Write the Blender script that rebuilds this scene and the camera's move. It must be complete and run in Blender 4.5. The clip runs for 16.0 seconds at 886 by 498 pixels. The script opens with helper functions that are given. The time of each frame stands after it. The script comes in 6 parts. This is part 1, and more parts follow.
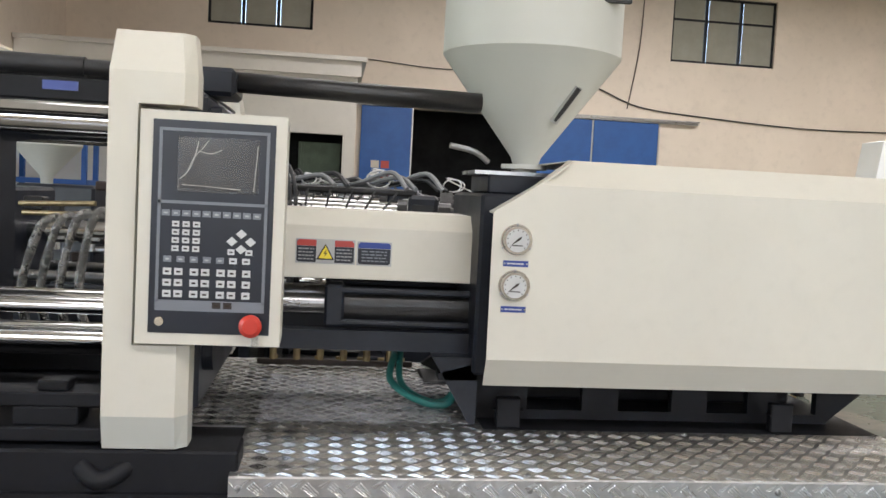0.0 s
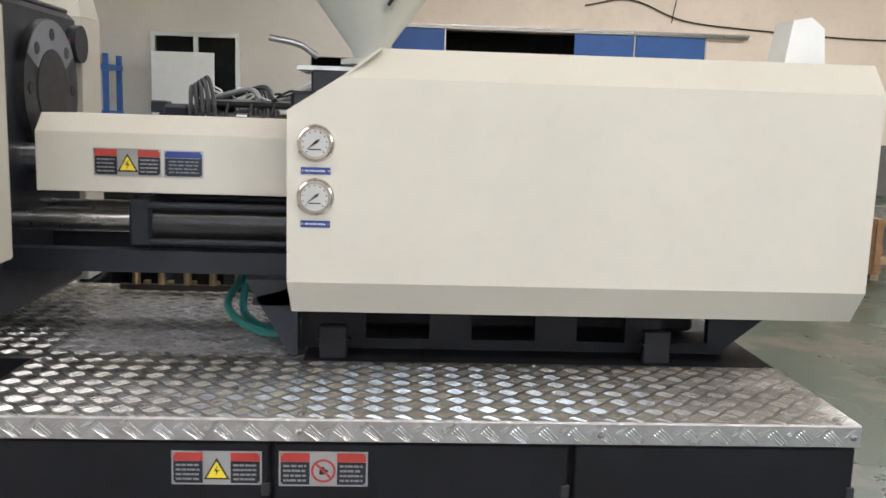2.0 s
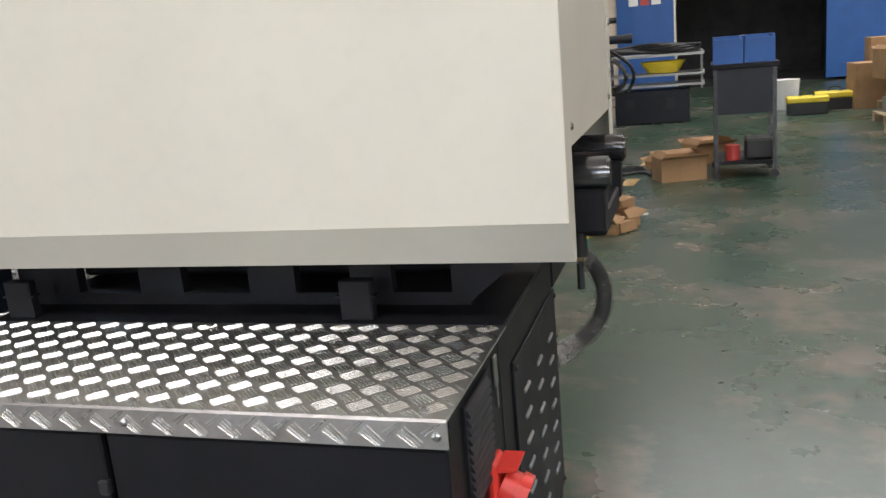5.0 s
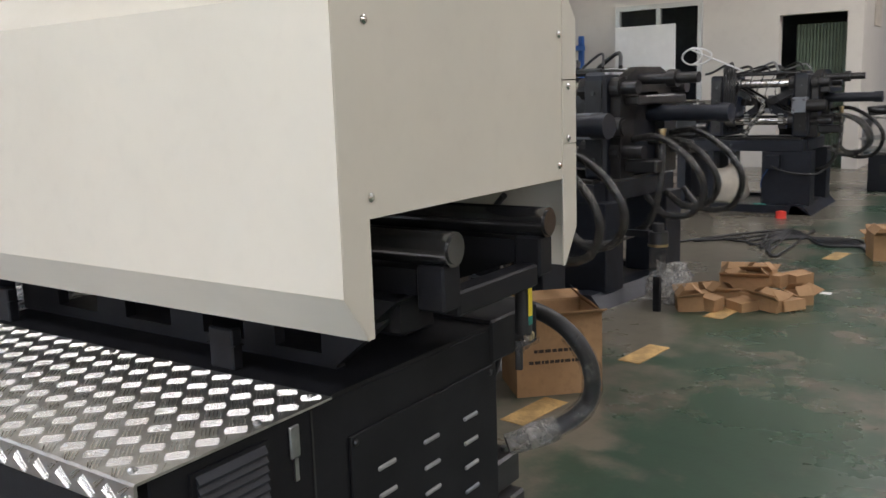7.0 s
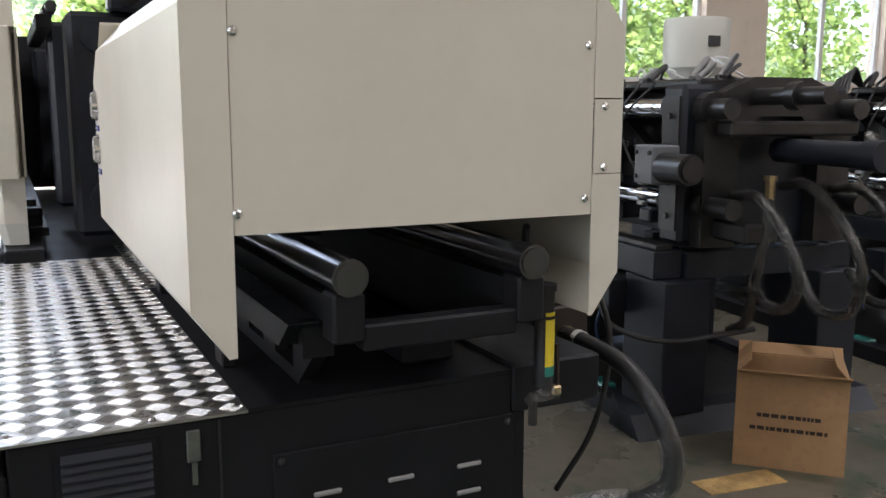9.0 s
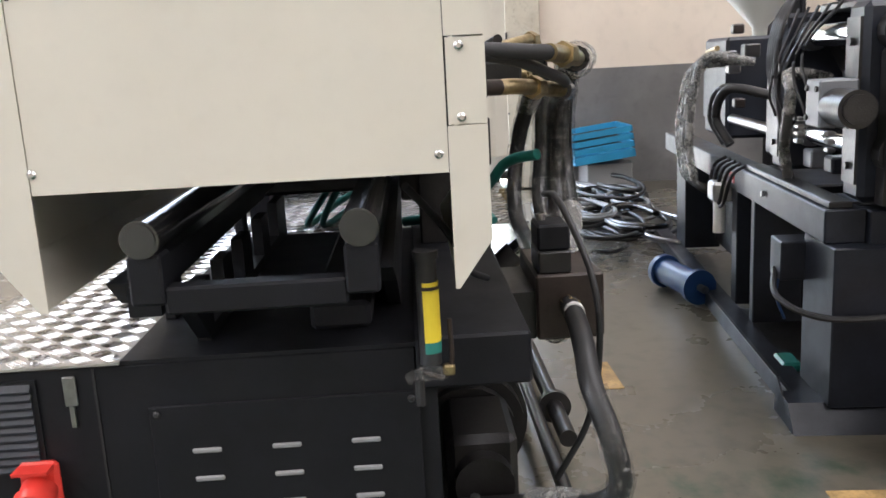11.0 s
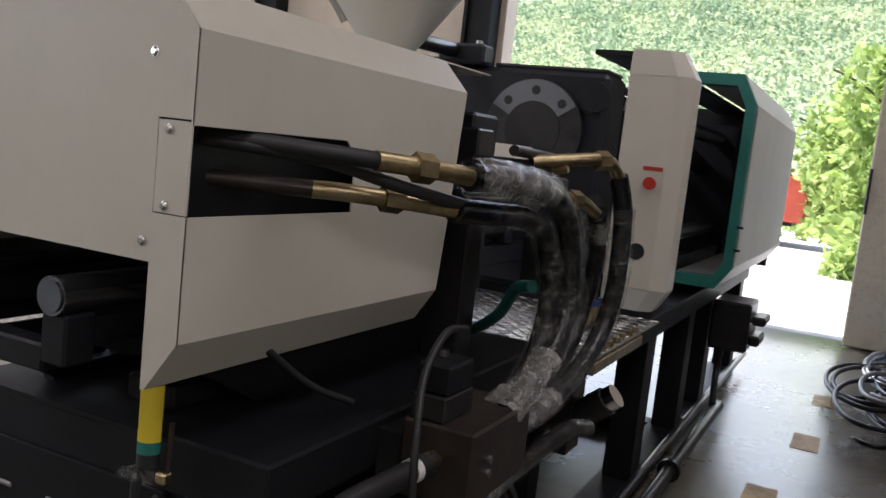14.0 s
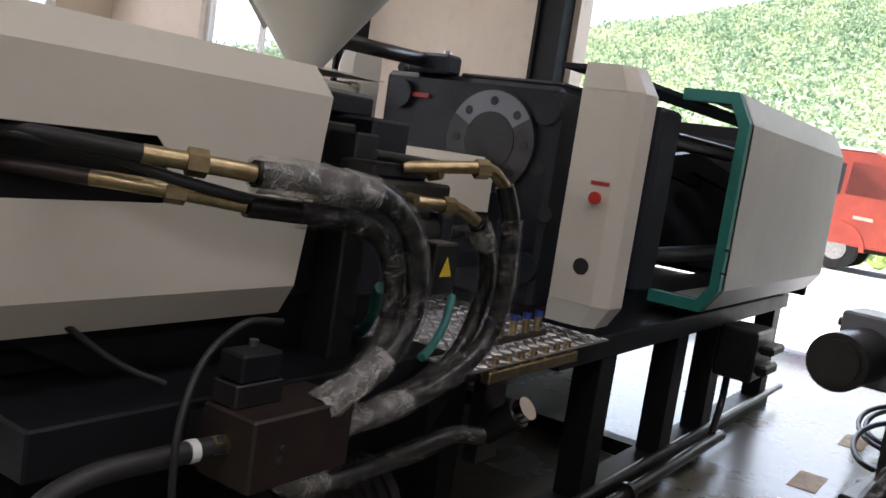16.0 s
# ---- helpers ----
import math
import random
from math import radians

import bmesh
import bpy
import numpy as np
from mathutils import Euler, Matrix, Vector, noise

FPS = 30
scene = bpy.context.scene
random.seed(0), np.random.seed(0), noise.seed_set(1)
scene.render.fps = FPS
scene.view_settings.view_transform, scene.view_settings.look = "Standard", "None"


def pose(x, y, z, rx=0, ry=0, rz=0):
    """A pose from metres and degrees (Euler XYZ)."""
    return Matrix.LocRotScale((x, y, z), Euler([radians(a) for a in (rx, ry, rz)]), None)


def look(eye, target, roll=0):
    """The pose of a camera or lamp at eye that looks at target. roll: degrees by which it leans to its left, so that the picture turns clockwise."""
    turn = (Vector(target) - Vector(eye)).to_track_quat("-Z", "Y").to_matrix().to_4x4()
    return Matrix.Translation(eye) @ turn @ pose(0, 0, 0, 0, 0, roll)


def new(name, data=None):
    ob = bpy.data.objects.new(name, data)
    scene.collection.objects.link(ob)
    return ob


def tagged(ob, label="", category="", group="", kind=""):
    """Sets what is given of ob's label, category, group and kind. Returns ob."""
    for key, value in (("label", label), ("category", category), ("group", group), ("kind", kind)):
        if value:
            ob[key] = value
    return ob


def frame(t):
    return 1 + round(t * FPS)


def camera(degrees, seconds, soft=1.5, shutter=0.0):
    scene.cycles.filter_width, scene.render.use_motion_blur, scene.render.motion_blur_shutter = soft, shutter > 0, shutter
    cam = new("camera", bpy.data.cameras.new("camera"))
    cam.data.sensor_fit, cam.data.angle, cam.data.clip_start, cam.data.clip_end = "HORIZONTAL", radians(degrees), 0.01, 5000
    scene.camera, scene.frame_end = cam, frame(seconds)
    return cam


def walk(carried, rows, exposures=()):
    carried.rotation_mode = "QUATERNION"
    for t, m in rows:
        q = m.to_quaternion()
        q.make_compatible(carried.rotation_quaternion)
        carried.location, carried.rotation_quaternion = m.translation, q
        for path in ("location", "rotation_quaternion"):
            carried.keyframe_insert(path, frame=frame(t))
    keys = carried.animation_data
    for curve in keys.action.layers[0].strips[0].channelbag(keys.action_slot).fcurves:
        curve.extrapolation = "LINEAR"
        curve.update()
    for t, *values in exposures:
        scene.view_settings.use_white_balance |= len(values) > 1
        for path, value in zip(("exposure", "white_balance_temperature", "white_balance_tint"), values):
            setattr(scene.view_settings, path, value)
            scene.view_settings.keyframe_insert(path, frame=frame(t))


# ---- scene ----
cam = camera(53.7, 16.0, 1.5, 0.2)

PATH = [
    (0, (-0.462, -2.422, 1.497), (-0.205, -0.443, 1.367), 3.0),
    (0.5, (-0.297, -2.32, 1.485), (-0.088, -0.335, 1.358), 2.9),
    (1, (-0.138, -2.193, 1.479), (0.048, -0.211, 1.279), 1.9),
    (1.5, (0.093, -2.176, 1.467), (0.23, -0.196, 1.216), 2.4),
    (2, (0.257, -2.147, 1.444), (0.367, -0.172, 1.146), 1.8),
    (2.5, (0.458, -2.064, 1.424), (0.603, -0.109, 1.028), 1.0),
    (3, (0.679, -2.065, 1.398), (0.738, -0.122, 0.93), 0.1),
    (3.5, (0.932, -2.075, 1.39), (0.781, -0.142, 0.898), -0.7),
    (4, (1.141, -1.925, 1.365), (0.932, 0.013, 0.916), -0.5),
    (4.2, (1.274, -1.82, 1.363), (0.986, 0.105, 0.907), -1.9),
    (6.3, (2.193, -1.308, 1.371), (1.271, 0.418, 0.956), -3.9),
    (6.5, (2.283, -1.271, 1.378), (1.293, 0.421, 0.98), -3.9),
    (7, (2.42, -1.078, 1.361), (1.293, 0.538, 1.015), -1.9),
    (7.5, (2.579, -0.901, 1.375), (1.216, 0.527, 1.054), -2.1),
    (8, (2.793, -0.691, 1.378), (1.221, 0.501, 1.05), -2.4),
    (8.2, (2.826, -0.611, 1.369), (1.211, 0.521, 1.036), -1.8),
    (10.3, (2.998, 0.347, 1.363), (1.091, 0.859, 1.042), 0.3),
    (10.5, (2.991, 0.439, 1.358), (1.075, 0.897, 1.011), -0.4),
    (11, (2.998, 0.736, 1.345), (1.043, 0.795, 0.928), -3.1),
    (11.5, (2.948, 0.944, 1.339), (1.001, 0.9, 0.886), -1.1),
    (12, (2.876, 1.099, 1.36), (0.927, 0.922, 0.947), 1.5),
    (12.5, (2.863, 1.329, 1.362), (0.952, 0.868, 0.996), 2.3),
    (13, (2.778, 1.552, 1.368), (0.903, 0.953, 1.013), 3.5),
    (13.5, (2.623, 1.683, 1.38), (0.772, 0.993, 1.072), 5.8),
    (14, (2.516, 1.833, 1.392), (0.728, 0.967, 1.159), 6.3),
    (14.5, (2.442, 2.001, 1.385), (0.741, 0.985, 1.108), 7.0),
    (15, (2.351, 2.091, 1.383), (0.695, 1.04, 0.989), 6.4),
    (15.5, (2.261, 2.223, 1.399), (0.587, 1.176, 1.079), 8.1),
    (16, (2.213, 2.446, 1.455), (0.567, 1.335, 1.217), 8.5),
]
walk(cam, [(t, look(eye, target, roll)) for t, eye, target, roll in PATH],
     exposures=[(0, 2.4, 6500, 10), (4, 2.45, 6500, 10), (7, 2.38, 6380, 12), (8.2, 2.25, 6350, 12), (10.3, 2.45, 6350, 14), (11, 3.15, 6300, 13), (11.5, 3.2, 6300, 13), (12, 3.2, 6350, 14), (12.5, 2.8, 6350, 16), (13, 2.4, 6350, 17), (13.5, 2.1, 6350, 18), (14, 1.62, 6400, 17), (14.5, 1.48, 6400, 17), (15, 2.15, 6400, 17), (15.5, 2.25, 6400, 17), (16, 1.83, 6400, 17)])

# ---- world, sun, large lights ----
world = bpy.data.worlds.new("sky")
scene.world = world
world.use_nodes = True
_n = world.node_tree.nodes
_sky = _n.new("ShaderNodeTexSky")
_sky.sky_type, _sky.sun_disc = "NISHITA", False
_sky.sun_elevation, _sky.sun_rotation = radians(58), radians(185)
world.node_tree.links.new(_sky.outputs[0], _n["Background"].inputs[0])
_n["Background"].inputs[1].default_value = 0.15

_s = bpy.data.lights.new("sun", "SUN")
_s.energy, _s.angle, _s.color = 5.0, radians(0.6), (1.0, 0.95, 0.86)
new("sun", _s).matrix_world = look((1, -12, 19), (0, 0, 0))


def daylight_fill(x, y, z, tx, ty, tz, w, h, watts, col=(1, 1, 1)):
    a = bpy.data.lights.new("daylight_fill", "AREA")
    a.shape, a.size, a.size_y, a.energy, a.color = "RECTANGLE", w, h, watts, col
    new("daylight_fill", a).matrix_world = look((x, y, z), (tx, ty, tz))


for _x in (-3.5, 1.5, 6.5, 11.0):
    daylight_fill(_x, -9.85, 3.3, _x, 0, 2.4, 3.2, 2.6, 19, (1.0, 0.965, 0.97))
# added overhead lamps below unseen roof strips; the north one is moved east
for _y in (-4.5, 3.5, 11.5):
    _x = 7.0 if _y > 10 else 3.5
    daylight_fill(_x, _y, 6.35, _x, _y + 0.01, 0, 13.0, 1.1, (110, 68, 165)[int((_y + 4.5) / 8)], (1.0, 0.965, 0.97))
daylight_fill(-6.0, 0, 2.0, 0, 0, 1.6, 3.4, 3.8, 34, (0.91, 0.965, 1.0))


# ---- materials ----
def mat(name, col, rough=0.5, metal=0.0, var=0.12, scale=6.0, bump=0.0, bscale=120.0, col2=None, cuts=(0.4, 0.65), coat=0.0, grime=0.0, spec=0.5):
    m = bpy.data.materials.new(name)
    m.use_nodes = True
    t, b = m.node_tree, m.node_tree.nodes["Principled BSDF"]
    L = t.links.new
    co = t.nodes.new("ShaderNodeTexCoord")
    n1 = t.nodes.new("ShaderNodeTexNoise")
    n1.inputs["Scale"].default_value, n1.inputs["Detail"].default_value, n1.inputs["Roughness"].default_value = scale, 6, 0.62
    L(co.outputs["Object"], n1.inputs["Vector"])
    ramp = t.nodes.new("ShaderNodeValToRGB")
    c2 = col2 or [c * (1 - var) for c in col]
    ramp.color_ramp.elements[0].position, ramp.color_ramp.elements[1].position = cuts
    ramp.color_ramp.elements[0].color, ramp.color_ramp.elements[1].color = (*c2, 1), (*col, 1)
    L(n1.outputs["Fac"], ramp.inputs[0])
    last = ramp.outputs[0]
    if grime:
        n3 = t.nodes.new("ShaderNodeTexNoise")
        n3.inputs["Scale"].default_value, n3.inputs["Detail"].default_value = scale * 9, 8
        L(co.outputs["Object"], n3.inputs["Vector"])
        r3 = t.nodes.new("ShaderNodeMapRange")
        r3.inputs[1].default_value, r3.inputs[2].default_value, r3.inputs[4].default_value = 0.52, 0.75, grime
        L(n3.outputs["Fac"], r3.inputs[0])
        mx = t.nodes.new("ShaderNodeMixRGB")
        mx.inputs[2].default_value = (*[c * 0.45 for c in c2], 1)
        L(r3.outputs[0], mx.inputs[0]); L(last, mx.inputs[1])
        last = mx.outputs[0]
    L(last, b.inputs["Base Color"])
    rr = t.nodes.new("ShaderNodeMapRange")
    rr.inputs[3].default_value, rr.inputs[4].default_value = min(1, rough * 1.25), rough * 0.8
    L(n1.outputs["Fac"], rr.inputs[0]); L(rr.outputs[0], b.inputs["Roughness"])
    b.inputs["Metallic"].default_value = metal
    b.inputs["Coat Weight"].default_value = coat
    b.inputs["Specular IOR Level"].default_value = spec
    if bump:
        n2 = t.nodes.new("ShaderNodeTexNoise")
        n2.inputs["Scale"].default_value, n2.inputs["Detail"].default_value = bscale, 3
        L(co.outputs["Object"], n2.inputs["Vector"])
        bp = t.nodes.new("ShaderNodeBump")
        bp.inputs["Strength"].default_value, bp.inputs["Distance"].default_value = bump, 0.004
        L(n2.outputs["Fac"], bp.inputs["Height"]); L(bp.outputs[0], b.inputs["Normal"])
    return m


CREAM = mat("cream_paint", (0.605, 0.57, 0.485), 0.42, 0, 0.05, 2.5, 0.10, 420, grime=0.05)
CREAM_G = mat("cream_green_paint", (0.50, 0.50, 0.45), 0.45, 0, 0.05, 3, 0.08, 420)
SLATE = mat("slate_paint", (0.0105, 0.011, 0.0135), 0.5, 0, 0.25, 5, 0.15, 300, grime=0.2, spec=0.22)
SLATE2 = mat("slate_blue_paint", (0.016, 0.019, 0.027), 0.4, 0, 0.3, 8, 0.1, 200, grime=0.3, spec=0.35)
BLACK = mat("black_rubber", (0.020, 0.020, 0.021), 0.5, 0, 0.3, 12, 0.1, 200)
OILY = mat("oily_black_iron", (0.022, 0.021, 0.021), 0.33, 0.1, 0.4, 14, 0.2, 160, grime=0.3)
# polished bars paler, flats darker: some reflected contrast is in these two colours
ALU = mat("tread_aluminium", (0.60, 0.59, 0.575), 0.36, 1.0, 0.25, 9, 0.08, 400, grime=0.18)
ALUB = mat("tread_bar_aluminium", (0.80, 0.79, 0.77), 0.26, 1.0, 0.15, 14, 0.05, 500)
CHROME = mat("chrome", (0.72, 0.72, 0.72), 0.10, 1.0, 0.08, 20)
STEEL = mat("steel", (0.42, 0.42, 0.42), 0.28, 1.0, 0.25, 15, 0.05, 300)
DKSTEEL = mat("dull_steel", (0.09, 0.09, 0.093), 0.34, 0.8, 0.3, 12, 0.05, 200, grime=0.2)
RAILM = mat("oiled_rail", (0.16, 0.16, 0.165), 0.16, 0.9, 0.2, 10)
CREASE = mat("plastic_crease", (0.50, 0.48, 0.44), 0.12, 0, 0.25, 30, spec=0.8)
DIRTY = mat("peeling_door", (0.50, 0.46, 0.37), 0.7, 0, 0.3, 3, 0.2, 40, col2=(0.40, 0.35, 0.28), cuts=(0.3, 0.5), grime=0.3)
BRASS = mat("brass", (0.52, 0.41, 0.23), 0.36, 1.0, 0.3, 25, 0.05, 200, grime=0.3)
BROWNBLK = mat("brown_steel_block", (0.045, 0.033, 0.028), 0.40, 0.35, 0.3, 12, 0.1, 120, grime=0.4)
WALL = mat("cream_wall", (0.70, 0.61, 0.51), 0.9, 0, 0.08, 0.8, 0.2, 60, grime=0.12)
WALLW = mat("white_wall", (0.56, 0.53, 0.48), 0.9, 0, 0.06, 0.9, 0.2, 60, grime=0.08)
DADO = mat("grey_dado", (0.16, 0.155, 0.15), 0.8, 0, 0.2, 1.5, 0.2, 60, grime=0.2)
BLUE = mat("blue_steel", (0.012, 0.085, 0.30), 0.45, 0, 0.15, 3, 0.05, 100)
BLUEP = mat("blue_plastic", (0.03, 0.28, 0.50), 0.4, 0, 0.15, 5)
BLUEM = mat("blue_motor", (0.02, 0.07, 0.22), 0.35, 0, 0.15, 5)
RED = mat("red_plastic", (0.75, 0.05, 0.035), 0.35, 0, 0.08, 10)
ORANGER = mat("emergency_red", (0.50, 0.040, 0.025), 0.35, 0, 0.05, 10)
GREENP = mat("green_rubber", (0.02, 0.20, 0.165), 0.5, 0, 0.2, 8)
TEAL = mat("teal_hose", (0.03, 0.22, 0.19), 0.4, 0, 0.2, 20)
YEL = mat("yellow_label", (0.80, 0.62, 0.04), 0.45, 0, 0.08, 10)
YELF = mat("yellow_floor_paint", (0.56, 0.36, 0.14), 0.6, 0, 0.45, 9, 0.1, 90, grime=0.5)
GREYL = mat("grey_label", (0.42, 0.42, 0.41), 0.35, 0.6, 0.06, 8)
GREYL2 = mat("pale_print", (0.26, 0.26, 0.26), 0.5, 0, 0.05, 8)
GREYF = mat("grey_foil", (0.17, 0.18, 0.20), 0.4, 0, 0.05, 8)
KEY = mat("key_white", (0.55, 0.55, 0.54), 0.5, 0, 0.05, 10)
NAVY = mat("navy_foil", (0.010, 0.013, 0.022), 0.35, 0, 0.15, 6)
SCREEN = mat("screen", (0.045, 0.048, 0.052), 0.16, 0, 0.2, 5, coat=0.5)
BLABEL = mat("blue_label", (0.02, 0.045, 0.24), 0.35, 0, 0.1, 10)
RLABEL = mat("red_label", (0.40, 0.045, 0.035), 0.4, 0, 0.1, 10)
DIAL = mat("dial_white", (0.50, 0.50, 0.485), 0.5, 0, 0.03, 10)
CARD = mat("cardboard", (0.38, 0.225, 0.11), 0.85, 0, 0.2, 4, 0.1, 150, grime=0.25)
WOOD = mat("crate_wood", (0.36, 0.20, 0.10), 0.75, 0, 0.35, 7, 0.2, 90, grime=0.25)
PALEW = mat("pallet_wood", (0.50, 0.38, 0.24), 0.8, 0, 0.25, 8, 0.2, 90)
INK = mat("ink", (0.03, 0.02, 0.015), 0.8, 0, 0.1, 10)
WHITEP = mat("white_plastic", (0.74, 0.74, 0.72), 0.4, 0, 0.05, 6)
GREYC = mat("grey_cable", (0.22, 0.22, 0.22), 0.5, 0, 0.2, 10)
BLIND = mat("window_blind", (0.30, 0.29, 0.24), 0.8, 0, 0.1, 3)
PEB = mat("sack", (0.55, 0.50, 0.42), 0.8, 0, 0.15, 7, 0.4, 40)
GREENG = mat("green_ribbed", (0.07, 0.10, 0.065), 0.6, 0, 0.2, 6)
# near-black that puts the shade of unlit rooms into the colour
ROOM_SHADE = mat("room_shade", (0.03, 0.03, 0.032), 0.8, 0, 0.4, 2)
CONC = mat("pale_concrete", (0.58, 0.56, 0.52), 0.8, 0, 0.15, 1.2, 0.2, 30, grime=0.2)
GRAVEL = mat("earth", (0.32, 0.29, 0.22), 0.95, 0, 0.3, 1.0, 0.3, 20)
TRUCKR = mat("truck_red", (0.50, 0.075, 0.045), 0.4, 0, 0.15, 4, coat=0.3)
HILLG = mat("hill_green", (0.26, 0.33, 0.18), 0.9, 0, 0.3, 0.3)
TYRE = mat("tyre", (0.02, 0.02, 0.02), 0.8, 0, 0.2, 8)
FILM_TAPE = mat("wrapped_black", (0.012, 0.012, 0.013), 0.24, 0, 0.5, 25, 0.8, 60)


def floor_mat():
    m = mat("green_floor", (0.046, 0.082, 0.054), 0.27, 0, 0.2, 0.9, 0.06, 40, grime=0.15)
    t, b = m.node_tree, m.node_tree.nodes["Principled BSDF"]
    L = t.links.new
    co = t.nodes.new("ShaderNodeTexCoord")
    old = b.inputs["Base Color"].links[0].from_socket
    # worn patches where the paint has gone, more of them towards the aisle at the back of the machine
    n = t.nodes.new("ShaderNodeTexNoise")
    n.inputs["Scale"].default_value, n.inputs["Detail"].default_value, n.inputs["Roughness"].default_value = 1.6, 9, 0.66
    L(co.outputs["Object"], n.inputs["Vector"])
    sep = t.nodes.new("ShaderNodeSeparateXYZ")
    L(co.outputs["Object"], sep.inputs[0])
    g = t.nodes.new("ShaderNodeMapRange")
    g.inputs[1].default_value, g.inputs[2].default_value = 1.2, -0.4
    g.inputs[3].default_value, g.inputs[4].default_value = 0.0, 0.32
    L(sep.outputs[0], g.inputs[0])
    add = t.nodes.new("ShaderNodeMath")
    L(n.outputs["Fac"], add.inputs[0]); L(g.outputs[0], add.inputs[1])
    r = t.nodes.new("ShaderNodeMapRange")
    r.inputs[1].default_value, r.inputs[2].default_value = 0.51, 0.62
    L(add.outputs[0], r.inputs[0])
    mx = t.nodes.new("ShaderNodeMixRGB")
    mx.inputs[2].default_value = (0.135, 0.122, 0.094, 1)
    L(r.outputs[0], mx.inputs[0]); L(old, mx.inputs[1])
    n4 = t.nodes.new("ShaderNodeTexNoise")
    n4.inputs["Scale"].default_value, n4.inputs["Detail"].default_value = 11, 10
    L(co.outputs["Object"], n4.inputs["Vector"])
    r4 = t.nodes.new("ShaderNodeMapRange")
    r4.inputs[1].default_value, r4.inputs[2].default_value, r4.inputs[4].default_value = 0.48, 0.75, 0.4
    L(n4.outputs["Fac"], r4.inputs[0])
    mx2 = t.nodes.new("ShaderNodeMixRGB")
    mx2.inputs[2].default_value = (0.03, 0.033, 0.028, 1)
    L(r4.outputs[0], mx2.inputs[0]); L(mx.outputs[0], mx2.inputs[1])
    L(mx2.outputs[0], b.inputs["Base Color"])
    return m


FLOOR = floor_mat()


def glass_mat(name, tint, rough, clear, patchy=False, milk=(0.97, 0.74), crease=0.16):
    m = bpy.data.materials.new(name)
    m.use_nodes = True
    t = m.node_tree
    out, b = t.nodes["Material Output"], t.nodes["Principled BSDF"]
    b.inputs["Base Color"].default_value, b.inputs["Roughness"].default_value = (*tint, 1), rough
    tr, mx = t.nodes.new("ShaderNodeBsdfTransparent"), t.nodes.new("ShaderNodeMixShader")
    n = t.nodes.new("ShaderNodeTexNoise")
    n.inputs["Scale"].default_value, n.inputs["Detail"].default_value = 30, 4
    bp = t.nodes.new("ShaderNodeBump")
    bp.inputs["Strength"].default_value, bp.inputs["Distance"].default_value = (1.0 if rough < 0.2 else 0.1), 0.02
    t.links.new(n.outputs["Fac"], bp.inputs["Height"]); t.links.new(bp.outputs[0], b.inputs["Normal"])
    mx.inputs[0].default_value = clear
    if patchy:
        co, n2, mr = t.nodes.new("ShaderNodeTexCoord"), t.nodes.new("ShaderNodeTexNoise"), t.nodes.new("ShaderNodeMapRange")
        n2.inputs["Scale"].default_value, n2.inputs["Detail"].default_value, n2.inputs["Roughness"].default_value = 17, 2, 0.5
        n.inputs["Scale"].default_value = 38
        t.links.new(co.outputs["Object"], n2.inputs["Vector"]); t.links.new(co.outputs["Object"], n.inputs["Vector"])
        mr.inputs[1].default_value, mr.inputs[2].default_value, mr.inputs[3].default_value, mr.inputs[4].default_value = 0.42, 0.70, *milk
        t.links.new(n2.outputs["Fac"], mr.inputs[0])
        # fine crease lines where a second noise crosses its middle value
        n5, sb, ab, cr_, su = t.nodes.new("ShaderNodeTexNoise"), t.nodes.new("ShaderNodeMath"), t.nodes.new("ShaderNodeMath"), t.nodes.new("ShaderNodeMapRange"), t.nodes.new("ShaderNodeMath")
        n5.inputs["Scale"].default_value, n5.inputs["Detail"].default_value, n5.inputs["Distortion"].default_value = 30, 2, 0.6
        sb.operation, ab.operation, su.operation = "SUBTRACT", "ABSOLUTE", "SUBTRACT"
        sb.inputs[1].default_value = 0.5
        cr_.inputs[1].default_value, cr_.inputs[2].default_value, cr_.inputs[3].default_value, cr_.inputs[4].default_value = 0.0, 0.026, crease, 0.0
        su.use_clamp = True
        t.links.new(co.outputs["Object"], n5.inputs["Vector"])
        t.links.new(n5.outputs["Fac"], sb.inputs[0]); t.links.new(sb.outputs[0], ab.inputs[0]); t.links.new(ab.outputs[0], cr_.inputs[0])
        mk = t.nodes.new("ShaderNodeMapRange")
        mk.inputs[2].default_value = crease
        cm = t.nodes.new("ShaderNodeMixRGB")
        cm.inputs[1].default_value, cm.inputs[2].default_value = (*tint, 1), (0.50, 0.485, 0.45, 1)
        t.links.new(cr_.outputs[0], mk.inputs[0]); t.links.new(mk.outputs[0], cm.inputs[0]); t.links.new(cm.outputs[0], b.inputs["Base Color"])
        t.links.new(mr.outputs[0], su.inputs[0]); t.links.new(cr_.outputs[0], su.inputs[1]); t.links.new(su.outputs[0], mx.inputs[0])
    t.links.new(b.outputs[0], mx.inputs[1]); t.links.new(tr.outputs[0], mx.inputs[2]); t.links.new(mx.outputs[0], out.inputs[0])
    return m


FILM = glass_mat("clear_film", (0.10, 0.097, 0.09), 0.10, 0.74, True, (0.93, 0.68), 0.24)
MILK = glass_mat("milky_film", (0.42, 0.41, 0.385), 0.10, 0.5, True, (0.78, 0.30), 0.25)
SCREENF = glass_mat("screen_film", (0.16, 0.16, 0.165), 0.22, 0.82)
SHEETF = glass_mat("deck_film", (0.55, 0.56, 0.60), 0.10, 0.72, True, (0.74, 0.42), 0.1)
PANE = glass_mat("window_glass", (0.10, 0.12, 0.12), 0.25, 0.85)


